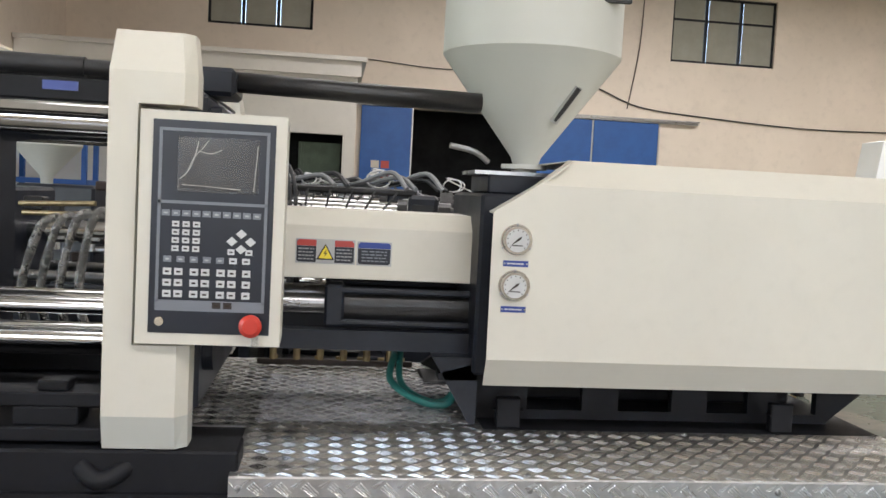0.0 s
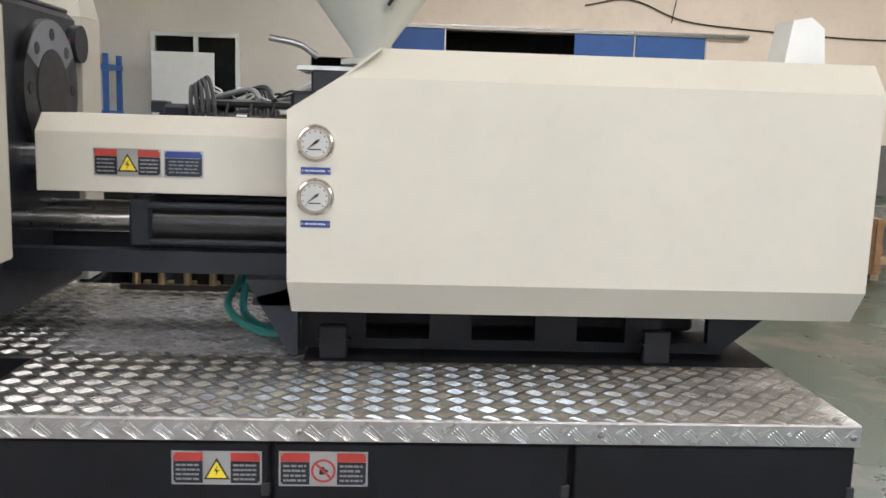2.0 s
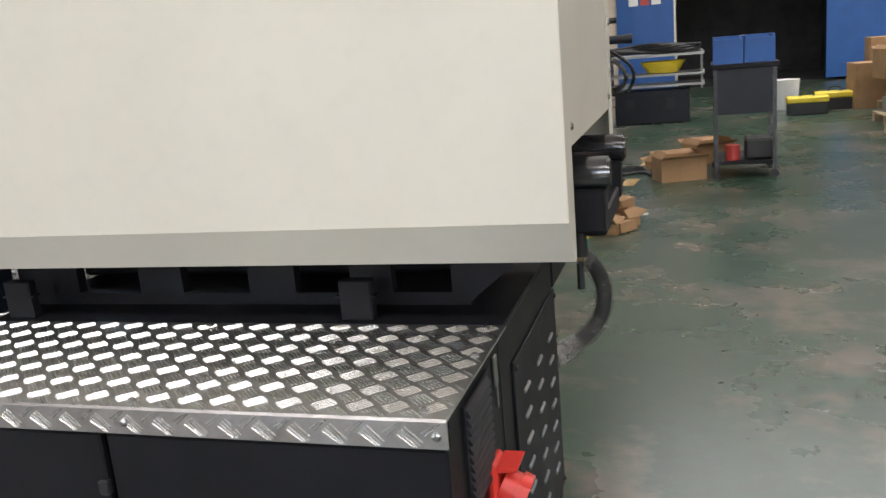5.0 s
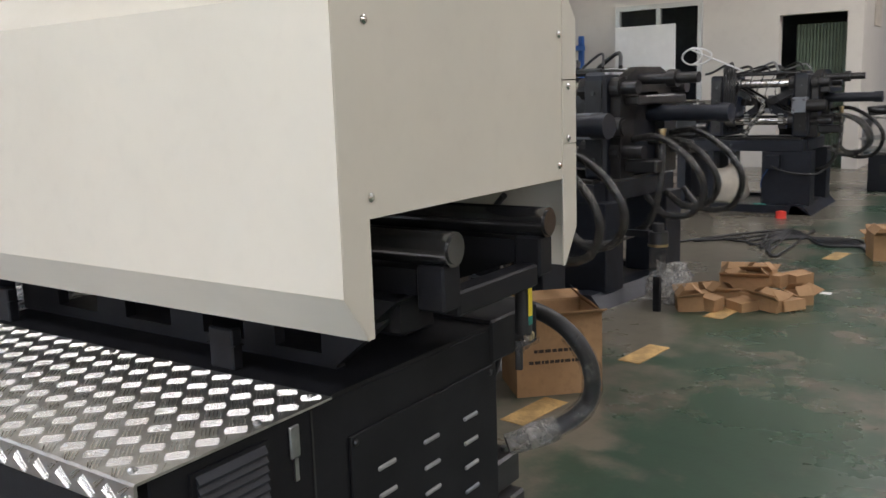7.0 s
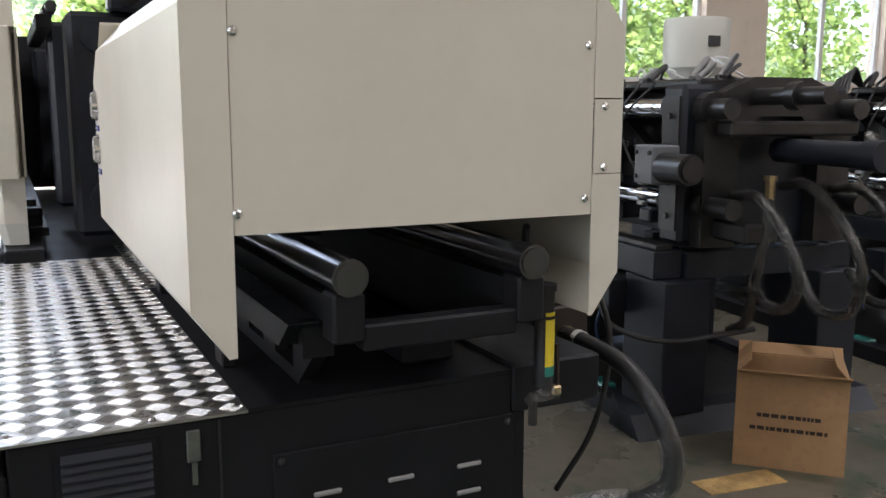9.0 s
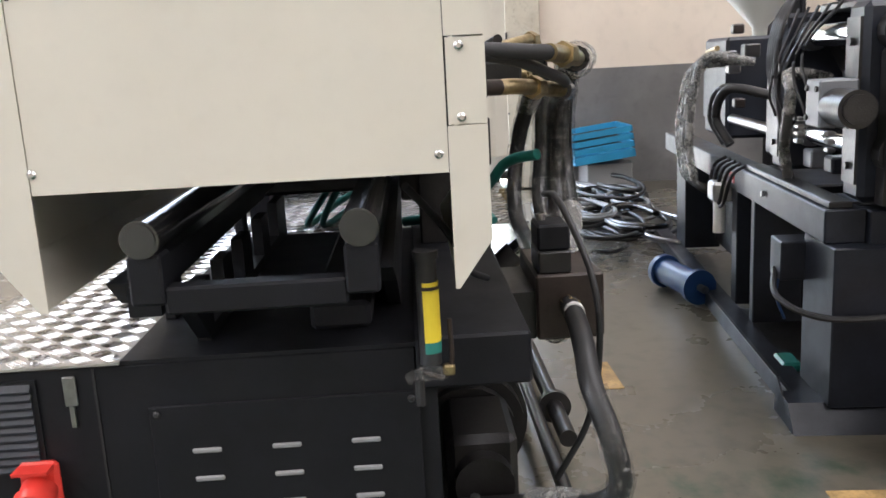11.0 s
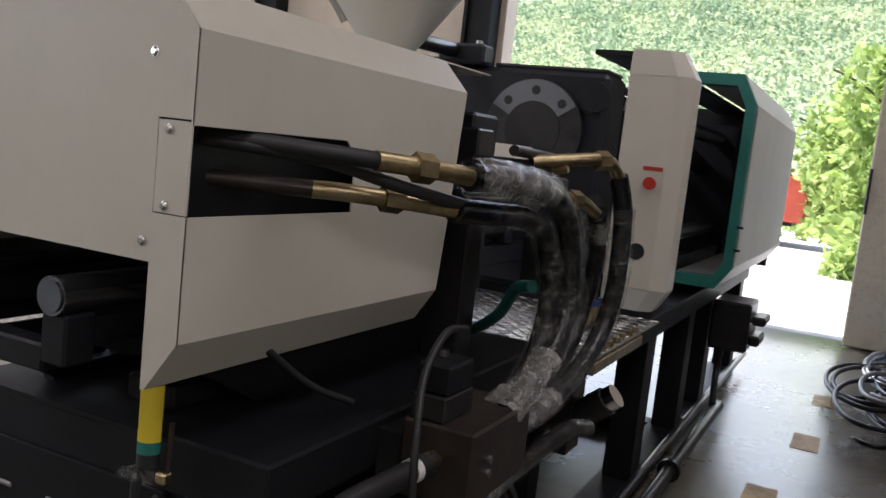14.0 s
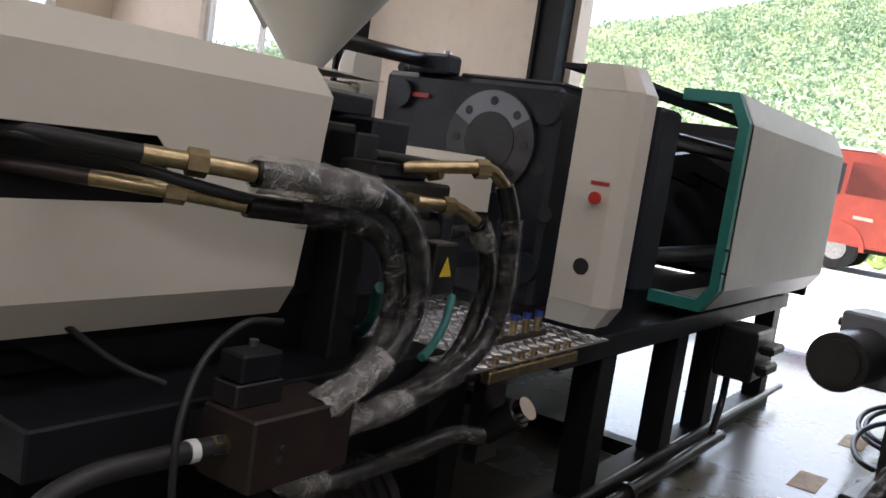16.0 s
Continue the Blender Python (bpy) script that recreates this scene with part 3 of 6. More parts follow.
def warning_sign(parent, x0, x1, z0, z1, y, kind):
    s = part("warning_plate", B((x0, x1, y - 0.002, y, z0, z1)), GREYL, parent, "metal warning plate with red headings and black text fields")
    w = x1 - x0
    h = z1 - z0
    if kind == "blue":
        part("field", B((x0 + 0.004, x1 - 0.004, y - 0.0032, y - 0.002, z0 + 0.004, z1 - 0.022)), NAVY, s)
        part("heading", B((x0 + 0.004, x1 - 0.004, y - 0.0034, y - 0.002, z1 - 0.021, z1 - 0.003)), BLABEL, s)
        part("text_bars", bars_text(x0 + 0.015, x1 - 0.012, z0 + 0.01, z1 - 0.026, y - 0.0032, 4, 4, RND), GREYF, s)
    else:
        for a, b in ((0.02, 0.345), (0.655, 0.98)):
            part("field", B((x0 + w * a, x0 + w * b, y - 0.0032, y - 0.002, z0 + 0.004, z1 - h * 0.3)), NAVY, s)
            part("heading", B((x0 + w * a, x0 + w * b, y - 0.0034, y - 0.002, z1 - h * 0.29, z1 - 0.003)), RLABEL, s)
            part("text_bars", bars_text(x0 + w * (a + 0.03), x0 + w * (b - 0.03), z0 + 0.008, z1 - h * 0.34, y - 0.0032, 4, 4, RND), GREYL2, s)
        cx, cz, r = x0 + w * 0.5, z0 + h * 0.45, h * 0.36
        if kind == "tri":
            part("triangle_edge", prism([(cx - r, cz - r * 0.8), (cx + r, cz - r * 0.8), (cx, cz + r)], "y", y - 0.003, y - 0.002), INK, s)
            part("triangle", prism([(cx - r * 0.78, cz - r * 0.66), (cx + r * 0.78, cz - r * 0.66), (cx, cz + r * 0.74)], "y", y - 0.0038, y - 0.003), YEL, s)
            part("bolt_mark", prism([(cx - r * 0.1, cz - r * 0.5), (cx + r * 0.22, cz), (cx - r * 0.02, cz - r * 0.02), (cx + r * 0.12, cz + r * 0.4), (cx - r * 0.22, cz - r * 0.1), (cx, cz - r * 0.1)], "y", y - 0.0044, y - 0.0038), INK, s)
        else:
            bm = bmesh.new()
            for k in range(20):
                a0, a1 = k * math.pi / 10, (k + 1) * math.pi / 10
                q = [bm.verts.new((cx + rr * r * math.cos(a), y - 0.003, cz + rr * r * math.sin(a))) for rr, a in ((0.95, a0), (0.95, a1), (0.78, a1), (0.78, a0))]
                bm.faces.new(q)
            part("ring", bm, RLABEL, s)
            _q = r * 0.6
            part("stroke", prism([(cx - _q, cz + _q * 0.8), (cx - _q * 0.8, cz + _q), (cx + _q, cz - _q * 0.8), (cx + _q * 0.8, cz - _q)], "y", y - 0.0036, y - 0.003), RLABEL, s)
            part("hand_mark", B((cx - r * 0.3, cx + r * 0.1, y - 0.003, y - 0.0021, cz - r * 0.3, cz + r * 0.3), (cx + r * 0.05, cx + r * 0.35, y - 0.003, y - 0.0021, cz - r * 0.1, cz + r * 0.1)), INK, s)
    for px in (x0 + 0.005, x1 - 0.005):
        for pz in (z0 + 0.005, z1 - 0.005):
            part("rivet", C(((px, y - 0.002, pz), (px, y - 0.005, pz), 0.0035), seg=8), STEEL, s)


warning_sign(base, -0.214, -0.021, 0.639, 0.715, -0.318, "tri")
warning_sign(base, 0.016, 0.209, 0.637, 0.716, -0.318, "ring")

# end face: louvred vent, latch, bolted panel with slots, red socket
vent = part("vent", B((1.3, 1.306, -0.22, -0.045, 0.56, 0.765)), SLATE, base)
for _k in range(11):
    part("slat", prism([(1.306, 0.575 + _k * 0.017), (1.314, 0.571 + _k * 0.017), (1.314, 0.575 + _k * 0.017), (1.306, 0.588 + _k * 0.017)], "y", -0.21, -0.055), SLATE2, vent)
part("end_seam", B((1.3, 1.3025, 0.068, 0.073, 0.1, 0.78)), BLACK, base)
_l = part("end_latch", B((1.3, 1.306, 0.008, 0.034, 0.705, 0.768), bevel=0.002), STEEL, base, "steel latch plate")
part("latch_tongue", B((1.3, 1.306, 0.016, 0.026, 0.66, 0.705)), STEEL, _l)
pan = part("end_panel", B((1.3, 1.3065, 0.172, 0.722, 0.12, 0.692), bevel=0.002), SLATE, base, "bolted slate end panel with pressed vent slots")
# highlights on the pressed slots put into pale grey, stronger in upper rows
for _i in range(3):
    for _j in range(7):
        part("slot", B((1.3055, 1.313, 0.252 + _i * 0.163, 0.312 + _i * 0.163, 0.588 - _j * 0.062, 0.599 - _j * 0.062), bevel=0.003), GREYL2 if _j < 3 else GREYF, pan)
for _y, _z in ((0.188, 0.676), (0.706, 0.676), (0.188, 0.14), (0.706, 0.14)):
    part("screw", screw(bmesh.new(), (1.3065, _y, _z), (1, 0, 0)), BLACK, pan)
_sk = part("red_socket", C(((1.32, -0.06, 0.54), (1.35, -0.06, 0.525), 0.036), ((1.348, -0.06, 0.526), (1.366, -0.06, 0.517), 0.042), seg=24), RED, base, "red industrial power socket", True)
part("socket_box", B((1.3, 1.322, -0.1, -0.02, 0.49, 0.595), bevel=0.008), RED, _sk)
part("socket_lid", prism([(1.322, 0.58), (1.36, 0.585), (1.362, 0.592), (1.322, 0.592)], "y", -0.095, -0.025), RED, _sk)

# back tray and the open rear bay
part("tray", B((-0.1, 1.305, 0.72, 0.957, 0.692, 0.803), bevel=0.006), SLATE, base)
part("rear_post", B((1.2, 1.29, 0.7, 0.76, 0, 0.69)), SLATE, base)
part("rear_post", B((-0.3, -0.2, 0.85, 0.93, 0, 0.69)), SLATE, base)

# ---- tread plates on top ----
def tread_bars(x0, x1, y0, y1, z, d=0.064, front=None):
    """Raised bars in groups of five, woven: rows of groups lean one way and the next the other, half a step on."""
    V, F = [], []
    u, v = np.array((1, 1, 0)) / math.sqrt(2), np.array((1, -1, 0)) / math.sqrt(2)
    for j in range(-1, int((y1 - y0) / (d / 2)) + 2):
        for i in range(-1, int((x1 - x0) / d) + 2):
            c = np.array((x0 + (i + 0.5 * (j % 2)) * d, y0 + (j + 0.4) * d / 2, 0))
            e, w_ = (u, v) if j % 2 else (v, u)
            for k in range(5):
                o = c + w_ * (k - 2) * 0.0069
                h, w = 0.0215 - 0.0010 * abs(k - 2), 0.0021
                if not (x0 + 0.006 < o[0] < x1 - 0.006 and y0 + 0.004 < o[1] < y1 - 0.004):
                    continue
                n = len(V)
                for a, b in ((-h, -w * 0.7), (h, -w * 0.7), (h, w * 0.7), (-h, w * 0.7)):
                    V.append(tuple(o + e * a + w_ * b))
                for a, b in ((-h * 0.84, -w * 0.35), (h * 0.84, -w * 0.35), (h * 0.84, w * 0.35), (-h * 0.84, w * 0.35)):
                    q = o + e * a + w_ * b
                    V.append((q[0], q[1], 0.0015))
                F += [(n, n + 1, n + 5, n + 4), (n + 1, n + 2, n + 6, n + 5), (n + 2, n + 3, n + 7, n + 6), (n + 3, n, n + 4, n + 7), (n + 4, n + 5, n + 6, n + 7)]
    P = np.array(V)
    P[:, 0], P[:, 1] = np.clip(P[:, 0], x0 + 0.002, x1 - 0.002), np.clip(P[:, 1], y0 + 0.002, y1 - 0.002)
    if front is None:
        P[:, 2] += z
    else:
        P = np.stack([P[:, 0], front - P[:, 2], P[:, 1]], 1)
    return P, F


def pydata_part(name, P, F, material, parent):
    me = bpy.data.meshes.new(name)
    me.from_pydata((P - np.array(ORIGIN[parent.name])).tolist(), [], F)
    me.materials.append(material)
    ob = new(name, me)
    ob.parent = parent
    ORIGIN[ob.name] = ORIGIN[parent.name]
    ob["kind"] = "stuff"
    return ob


apron = thing("tread_plate_apron", (0.3, -0.1, 0.786), "bright aluminium tread plate with folded front lip, bolted on the base", "tread plate", "tread plates")
part("plate", prism([(-0.327, 0.742), (-0.327, 0.788), (-0.323, 0.792), (0.125, 0.792), (0.125, 0.787), (-0.321, 0.787), (-0.3225, 0.742)], "x", -0.678, 1.307), ALU, apron)
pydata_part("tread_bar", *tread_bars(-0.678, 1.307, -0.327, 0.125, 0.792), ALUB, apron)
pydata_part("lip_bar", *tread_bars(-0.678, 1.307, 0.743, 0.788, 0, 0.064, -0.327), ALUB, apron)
for _x, _y in ((-0.64, 0.09), (0.004, 0.105), (0.64, 0.105), (1.27, 0.107), (-0.64, -0.3), (0.06, -0.3), (0.72, -0.3), (1.262, -0.295), (1.285, -0.05)):
    part("bolt", screw(bmesh.new(), (_x, _y, 0.792), (0, 0, 1), 0.0085), STEEL, apron)
for _x in (-0.655, 0.06, 0.718, 1.29):
    part("bolt", screw(bmesh.new(), (_x, -0.327, 0.764), (0, -1, 0), 0.008), STEEL, apron)
deck = thing("rear_tread_plate", (-0.5, 0.6, 0.786), "dull aluminium tread plate deck under the barrel", "tread plate", "tread plates")
part("plate", B((-0.985, 0.02, 0.127, 1.13, 0.786, 0.791)), ALU, deck)
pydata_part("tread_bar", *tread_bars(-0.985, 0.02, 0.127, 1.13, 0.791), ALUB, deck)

# loose clear film over the deck
_bm, _g = bmesh.new(), []
for _i in range(56):
    _row = []
    for _j in range(48):
        _x, _y = -0.66 + 0.64 * _i / 55, 0.16 + 0.64 * _j / 47
        _e = 0.014 * noise.noise(Vector((_y * 14, _x * 14, 2)))
        _row.append(_bm.verts.new((_x + (_e if _i in (0, 55) else 0), _y + (_e if _j in (0, 47) else 0), 0.799 + 0.004 * noise.noise(Vector((_x * 16, _y * 16, 0))) + 0.003 * noise.noise(Vector((_x * 50, _y * 34, 5))))))
    _g.append(_row)
for _i in range(55):
    for _j in range(47):
        _bm.faces.new((_g[_i][_j], _g[_i + 1][_j], _g[_i + 1][_j + 1], _g[_i][_j + 1]))
solo("deck_film", _bm, SHEETF, "loose clear protective film lying on the tread plate", "plastic film", smooth=True)

# ---- injection unit cover ----
X1 = 1.465
cover = thing("injection_cover", (0.75, 0.44, 0.945), "cream painted sheet metal cover of the injection unit", "machine cover")


def sheet_x(poly, t, x0, x1, flip=1):
    """A folded sheet along x: an open outline in y and z given a thickness towards the inside."""
    pts = [Vector((p[0], p[1])) for p in poly]
    inner = []
    for i, p in enumerate(pts):
        d = (pts[min(i + 1, len(pts) - 1)] - pts[max(i - 1, 0)]).normalized()
        inner.append(p + Vector((d.y, -d.x)) * t * flip)
    return prism([tuple(p) for p in pts] + [tuple(p) for p in reversed(inner)], "x", x0, x1)


# front side with its slanted corner
bm = bmesh.new()
_o = [(-0.008, 0.062, 0.943), (-0.008, 0.0, 1.03)]
outer = [
    [(-0.003, 0.062, 0.943), (X1, 0.062, 0.943), (X1, 0.0, 1.03), (-0.008, 0.0, 1.03)],
    [(-0.008, 0.0, 1.03), (X1, 0.0, 1.03), (X1, 0.0, 1.53), (0.117, 0.0, 1.53), (-0.01, 0.0, 1.449)],
    [(0.117, 0.0, 1.53), (X1, 0.0, 1.53), (X1, 0.065, 1.605), (0.213, 0.065, 1.605)],
]
for q in outer:
    bm.faces.new([bm.verts.new(p) for p in q])
bmesh.ops.remove_doubles(bm, verts=bm.verts, dist=0.0005)
bmesh.ops.recalc_face_normals(bm, faces=bm.faces)
bmesh.ops.solidify(bm, geom=bm.faces[:], thickness=-0.003)
fr = part("front_panel", bm, CREAM, cover)
part("slant_panel", prism([(-0.01, 1.449), (0.117, 1.53), (0.213, 1.605), (0.213, 1.599), (0.119, 1.525), (-0.008, 1.444)], "y", 0.003, 0.065), CREAM, cover)
part("top_panel", B((0.213, X1, 0.065, 0.807, 1.601, 1.605)), CREAM, cover)
YB = 0.872
# back side, with the slot for the hoses
bm = bmesh.new()
outer = [
    [(0.53, 0.81, 0.943), (X1, 0.81, 0.943), (X1, YB, 1.03), (0.548, YB, 1.03)],
    [(0.548, YB, 1.03), (X1, YB, 1.03), (X1, YB, 1.236), (1.03, YB, 1.236), (0.985, YB, 1.236), (0.52, YB, 1.236)],
    [(0.52, YB, 1.236), (0.985, YB, 1.236), (0.985, YB, 1.345), (1.02, YB, 1.381), (0.506, YB, 1.381)],
    [(0.506, YB, 1.381), (1.02, YB, 1.381), (X1, YB, 1.381), (X1, YB, 1.53), (0.49, YB, 1.53)],
    [(0.49, YB, 1.53), (X1, YB, 1.53), (X1, 0.807, 1.605), (0.5, 0.807, 1.605)],
]
for q in outer:
    bm.faces.new([bm.verts.new(p) for p in q])
bmesh.ops.remove_doubles(bm, verts=bm.verts, dist=0.0005)
bmesh.ops.recalc_face_normals(bm, faces=bm.faces)
bmesh.ops.solidify(bm, geom=bm.faces[:], thickness=0.003)
part("back_panel", bm, CREAM, cover)
# end flanges and end panel
part("end_flange", prism([(0.0, 1.03), (0.0, 1.53), (0.065, 1.605), (0.073, 1.605), (0.073, 0.943), (0.062, 0.943)], "x", X1 - 0.003, X1 + 0.001), CREAM, cover)
part("end_flange", prism([(YB, 1.03), (YB, 1.236), (0.802, 1.236), (0.802, 0.943), (0.81, 0.943)], "x", X1 - 0.003, X1 + 0.001), CREAM, cover)
part("end_flange", prism([(YB, 1.389), (YB, 1.53), (0.807, 1.605), (0.802, 1.605), (0.802, 1.389)], "x", X1 - 0.003, X1 + 0.001), CREAM, cover)
part("latch_plate", B((X1 - 0.003, X1 + 0.001, 0.804, YB, 1.238, 1.386)), CREAM, cover)
endp = part("end_panel", B((X1 - 0.004, X1 - 0.001, 0.0745, 0.8005, 1.155, 1.605)), CREAM, cover)
for _y, _z in ((0.082, 1.49), (0.08, 1.192), (0.785, 1.49), (0.784, 1.188), (0.827, 1.372), (0.827, 1.25)):
    part("screw", screw(bmesh.new(), (X1 - 0.001 if _y < 0.8 else X1 + 0.001, _y, _z), (1, 0, 0), 0.0085), CHROME, cover, smooth=True)
part("hose_shield", B((0.83, 1.4, 0.79, 0.80, 1.15, 1.5), (1.3, 1.305, 0.4, 0.79, 1.2, 1.55)), OILY, cover)

# gauges
for _z in (1.372, 1.242):
    g = part("pressure_gauge", C(((0.06, 0.0, _z), (0.06, -0.006, _z), 0.0455), seg=36), CHROME, cover, "round pressure gauge with chrome bezel and white dial", True)
    bm = bmesh.new()
    cyl(bm, (0.06, -0.006, _z), (0.06, -0.02, _z), 0.042, 0.039, seg=36)
    part("bezel", bm, CHROME, g, smooth=True)
    part("dial", C(((0.06, -0.02, _z), (0.06, -0.0205, _z), 0.033), seg=32), DIAL, g)
    ticks = [(0.06 + 0.029 * math.sin(a) - 0.0012, 0.06 + 0.029 * math.sin(a) + 0.0012, -0.0212, -0.0205, _z + 0.029 * math.cos(a) - 0.002, _z + 0.029 * math.cos(a) + 0.002) for a in [radians(-135 + 27 * k) for k in range(11)]]
    part("ticks", B(*ticks, (0.045, 0.075, -0.0212, -0.0205, _z - 0.016, _z - 0.013)), INK, g)
    part("needle", prism([(0.06 - 0.022, _z - 0.017), (0.06 + 0.008, _z + 0.003), (0.06 + 0.012, _z + 0.011), (0.06 + 0.003, _z + 0.008)], "y", -0.0225, -0.0215), INK, g)
    for a in (90, 210, 330):
        part("screw", screw(bmesh.new(), (0.06 + 0.045 * math.cos(radians(a)), -0.006, _z + 0.045 * math.sin(radians(a))), (0, -1, 0), 0.003), STEEL, g)
    p = part("name_plate", B((0.025, 0.097, -0.006, -0.002, _z - 0.075, _z - 0.058)), BLABEL, cover, "small blue name plate")
    part("text_bars", bars_text(0.036, 0.086, _z - 0.072, _z - 0.061, -0.006, 1, 5, RND), KEY, p)
    part("rivet", C(((0.029, -0.004, _z - 0.0665), (0.029, -0.008, _z - 0.0665), 0.003), ((0.093, -0.004, _z - 0.0665), (0.093, -0.008, _z - 0.0665), 0.003), seg=8), STEEL, p)

# ---- carriage under the cover ----
car = thing("injection_carriage", (0.7, 0.45, 0.79), "black cast carriage with two round guide rails", "carriage")
for _y in (0.262, 0.638):
    part("guide_rail", C(((0.02, _y, 1.075), (1.512, _y, 1.075), 0.034), ((1.512, _y, 1.075), (1.516, _y, 1.075), 0.028), seg=28), RAILM, car, smooth=True)
    part("rail_post", B((1.44, 1.505, _y - 0.03, _y + 0.03, 0.955, 1.045), bevel=0.005), SLATE, car)
    part("rail_beam", B((0.05, 1.44, _y - 0.028, _y + 0.028, 0.985, 1.035)), SLATE, car)
part("cross_beam", B((1.45, 1.5, 0.29, 0.61, 0.935, 0.985), bevel=0.005), SLATE, car)
part("side_beam", prism([(-0.12, 0.93), (1.37, 0.93), (1.44, 0.985), (0.0, 0.985), (-0.12, 0.95)], "y", 0.17, 0.23), SLATE, car)
part("web", B((0.0, 1.2, 0.26, 0.29, 0.793, 0.822)), SLATE, car)
for _u, _v in ((0.0, 0.18), (0.36, 0.48), (0.66, 0.78), (0.92, 1.02), (1.16, 1.2)):
    part("rib", B((_u, _v, 0.26, 0.29, 0.822, 0.93)), SLATE, car)
part("end_web", prism([(1.2, 0.80), (1.36, 0.93), (1.2, 0.93)], "y", 0.26, 0.29), SLATE, car)
part("tail_lug", B((1.40, 1.425, 0.2, 0.26, 0.915, 0.985)), SLATE, car)
part("side_plate", prism([(0.06, 0.795), (1.0, 0.795), (1.2, 0.90), (1.44, 0.985), (0.02, 0.985), (-0.12, 0.88)], "y", 0.66, 0.69), SLATE, car)
for _x in (0.06, 0.94):
    part("foot", B((_x, _x + 0.075, 0.14, 0.17, 0.793, 0.885), (_x - 0.008, _x + 0.083, 0.138, 0.17, 0.845, 0.85), bevel=0.004), SLATE, car)
part("bed_top", B((0.02, 1.3, 0.126, 0.72, 0.785, 0.793)), SLATE, car)
part("base_block", B((0.0, 1.2, 0.5, 0.63, 0.80, 0.86), bevel=0.01), SLATE, car)

# oil level stick beside the end panel
ol = thing("oil_indicator", (1.38, 0.75, 0.74), "black tubular lubricator with yellow label hanging at the corner", "lubricator")
part("tube", C(((1.38, 0.75, 0.775), (1.38, 0.75, 0.985), 0.021), ((1.38, 0.75, 0.985), (1.38, 0.75, 1.0), 0.025)), BLACK, ol, smooth=True)
def wrap_label(z0, z1, r):
    a = [radians(-25 + 16 * k) for k in range(9)]
    return prism([(1.38 + (r - 0.002) * math.cos(t), 0.75 + (r - 0.002) * math.sin(t)) for t in a] + [(1.38 + r * math.cos(t), 0.75 + r * math.sin(t)) for t in reversed(a)], "z", z0, z1)


part("label", wrap_label(0.822, 0.94, 0.0225), YEL, ol)
part("label_foot", wrap_label(0.80, 0.822, 0.0225), GREENP, ol)
part("label_print", wrap_label(0.925, 0.932, 0.0232), INK, ol)
part("tail", C(((1.38, 0.725, 0.69), (1.38, 0.725, 0.76), 0.01), seg=8), BLACK, ol)
part("copper_pipe", tube([(1.38, 0.73, 0.76), (1.38, 0.77, 0.745), (1.375, 0.79, 0.77), (1.37, 0.79, 0.86)], 0.005, 8), BROWNBLK, ol)
part("fitting", B((1.365, 1.387, 0.772, 0.796, 0.748, 0.77), bevel=0.004), BRASS, ol)
part("tie_wrap", tube([(1.40, 0.70, 0.75), (1.395, 0.75, 0.762), (1.40, 0.775, 0.752)], 0.012, 7, 5, 0.4, random.Random(3)), FILM, ol)

# ---- barrel cover ----
bc = thing("barrel_cover", (-0.32, 0.4, 1.21), "cream folded sheet cover over the heated barrel", "machine cover")
part("shell", prism([(0.285, 1.213), (0.285, 1.375), (0.335, 1.424), (0.6, 1.424), (0.65, 1.375), (0.65, 1.213)], "x", -0.72, -0.004, 0.002), CREAM, bc)
warning_sign(bc, -0.565, -0.383, 1.258, 1.334, 0.285, "tri")
warning_sign(bc, -0.378, -0.27, 1.257, 1.332, 0.285, "blue")

# ---- what carries the barrel ----
un = thing("injection_unit", (-0.3, 0.45, 0.79), "dark slate injection cylinders and housing under the barrel cover", "machine unit")
part("housing", B((-0.02, 0.16, 0.15, 0.75, 0.95, 1.5), bevel=0.01), SLATE2, un)
part("feed_block", B((0.02, 0.3, 0.28, 0.62, 1.5, 1.56), bevel=0.006), SLATE2, un)
for _y, _z in ((0.33, 1.13), (0.6, 1.13)):
    part("cylinder", C(((-0.43, _y, _z), (-0.02, _y, _z), 0.055)), OILY, un, smooth=True)
    part("cylinder_head", B((-0.47, -0.41, _y - 0.065, _y + 0.065, _z - 0.065, _z + 0.065), bevel=0.008), SLATE2, un)
    part("piston_rod", C(((-0.8, _y, _z), (-0.47, _y, _z), 0.03)), STEEL, un, smooth=True)
    part("tie_rod", C(((-0.43, _y - 0.055, _z + 0.05), (-0.02, _y - 0.055, _z + 0.05), 0.011), ((-0.43, _y - 0.055, _z - 0.05), (-0.02, _y - 0.055, _z - 0.05), 0.011), seg=10), SLATE2, un)
part("barrel", C(((-0.85, 0.45, 1.3), (0, 0.45, 1.3), 0.055)), CHROME, un, smooth=True)
part("lower_beam", B((-0.8, 0.0, 0.24, 0.30, 1.0, 1.06), (-0.8, 0.0, 0.6, 0.66, 1.0, 1.06)), SLATE2, un)
part("slide_foot", prism([(-0.14, 1.0), (0.0, 1.0), (0.0, 0.795), (-0.02, 0.795)], "y", 0.17, 0.24), SLATE2, un)

wm = thing("water_manifold", (-0.4, 0.95, 0.79), "red water manifold with a row of brass valves", "manifold")
part("bar", B((-0.72, -0.12, 0.97, 0.99, 0.80, 0.822), bevel=0.003), BROWNBLK, wm)
for _k in range(6):
    v = part("valve", C(((-0.66 + _k * 0.09, 0.975, 0.822), (-0.66 + _k * 0.09, 0.975, 0.875), 0.014), seg=10), BRASS, wm)
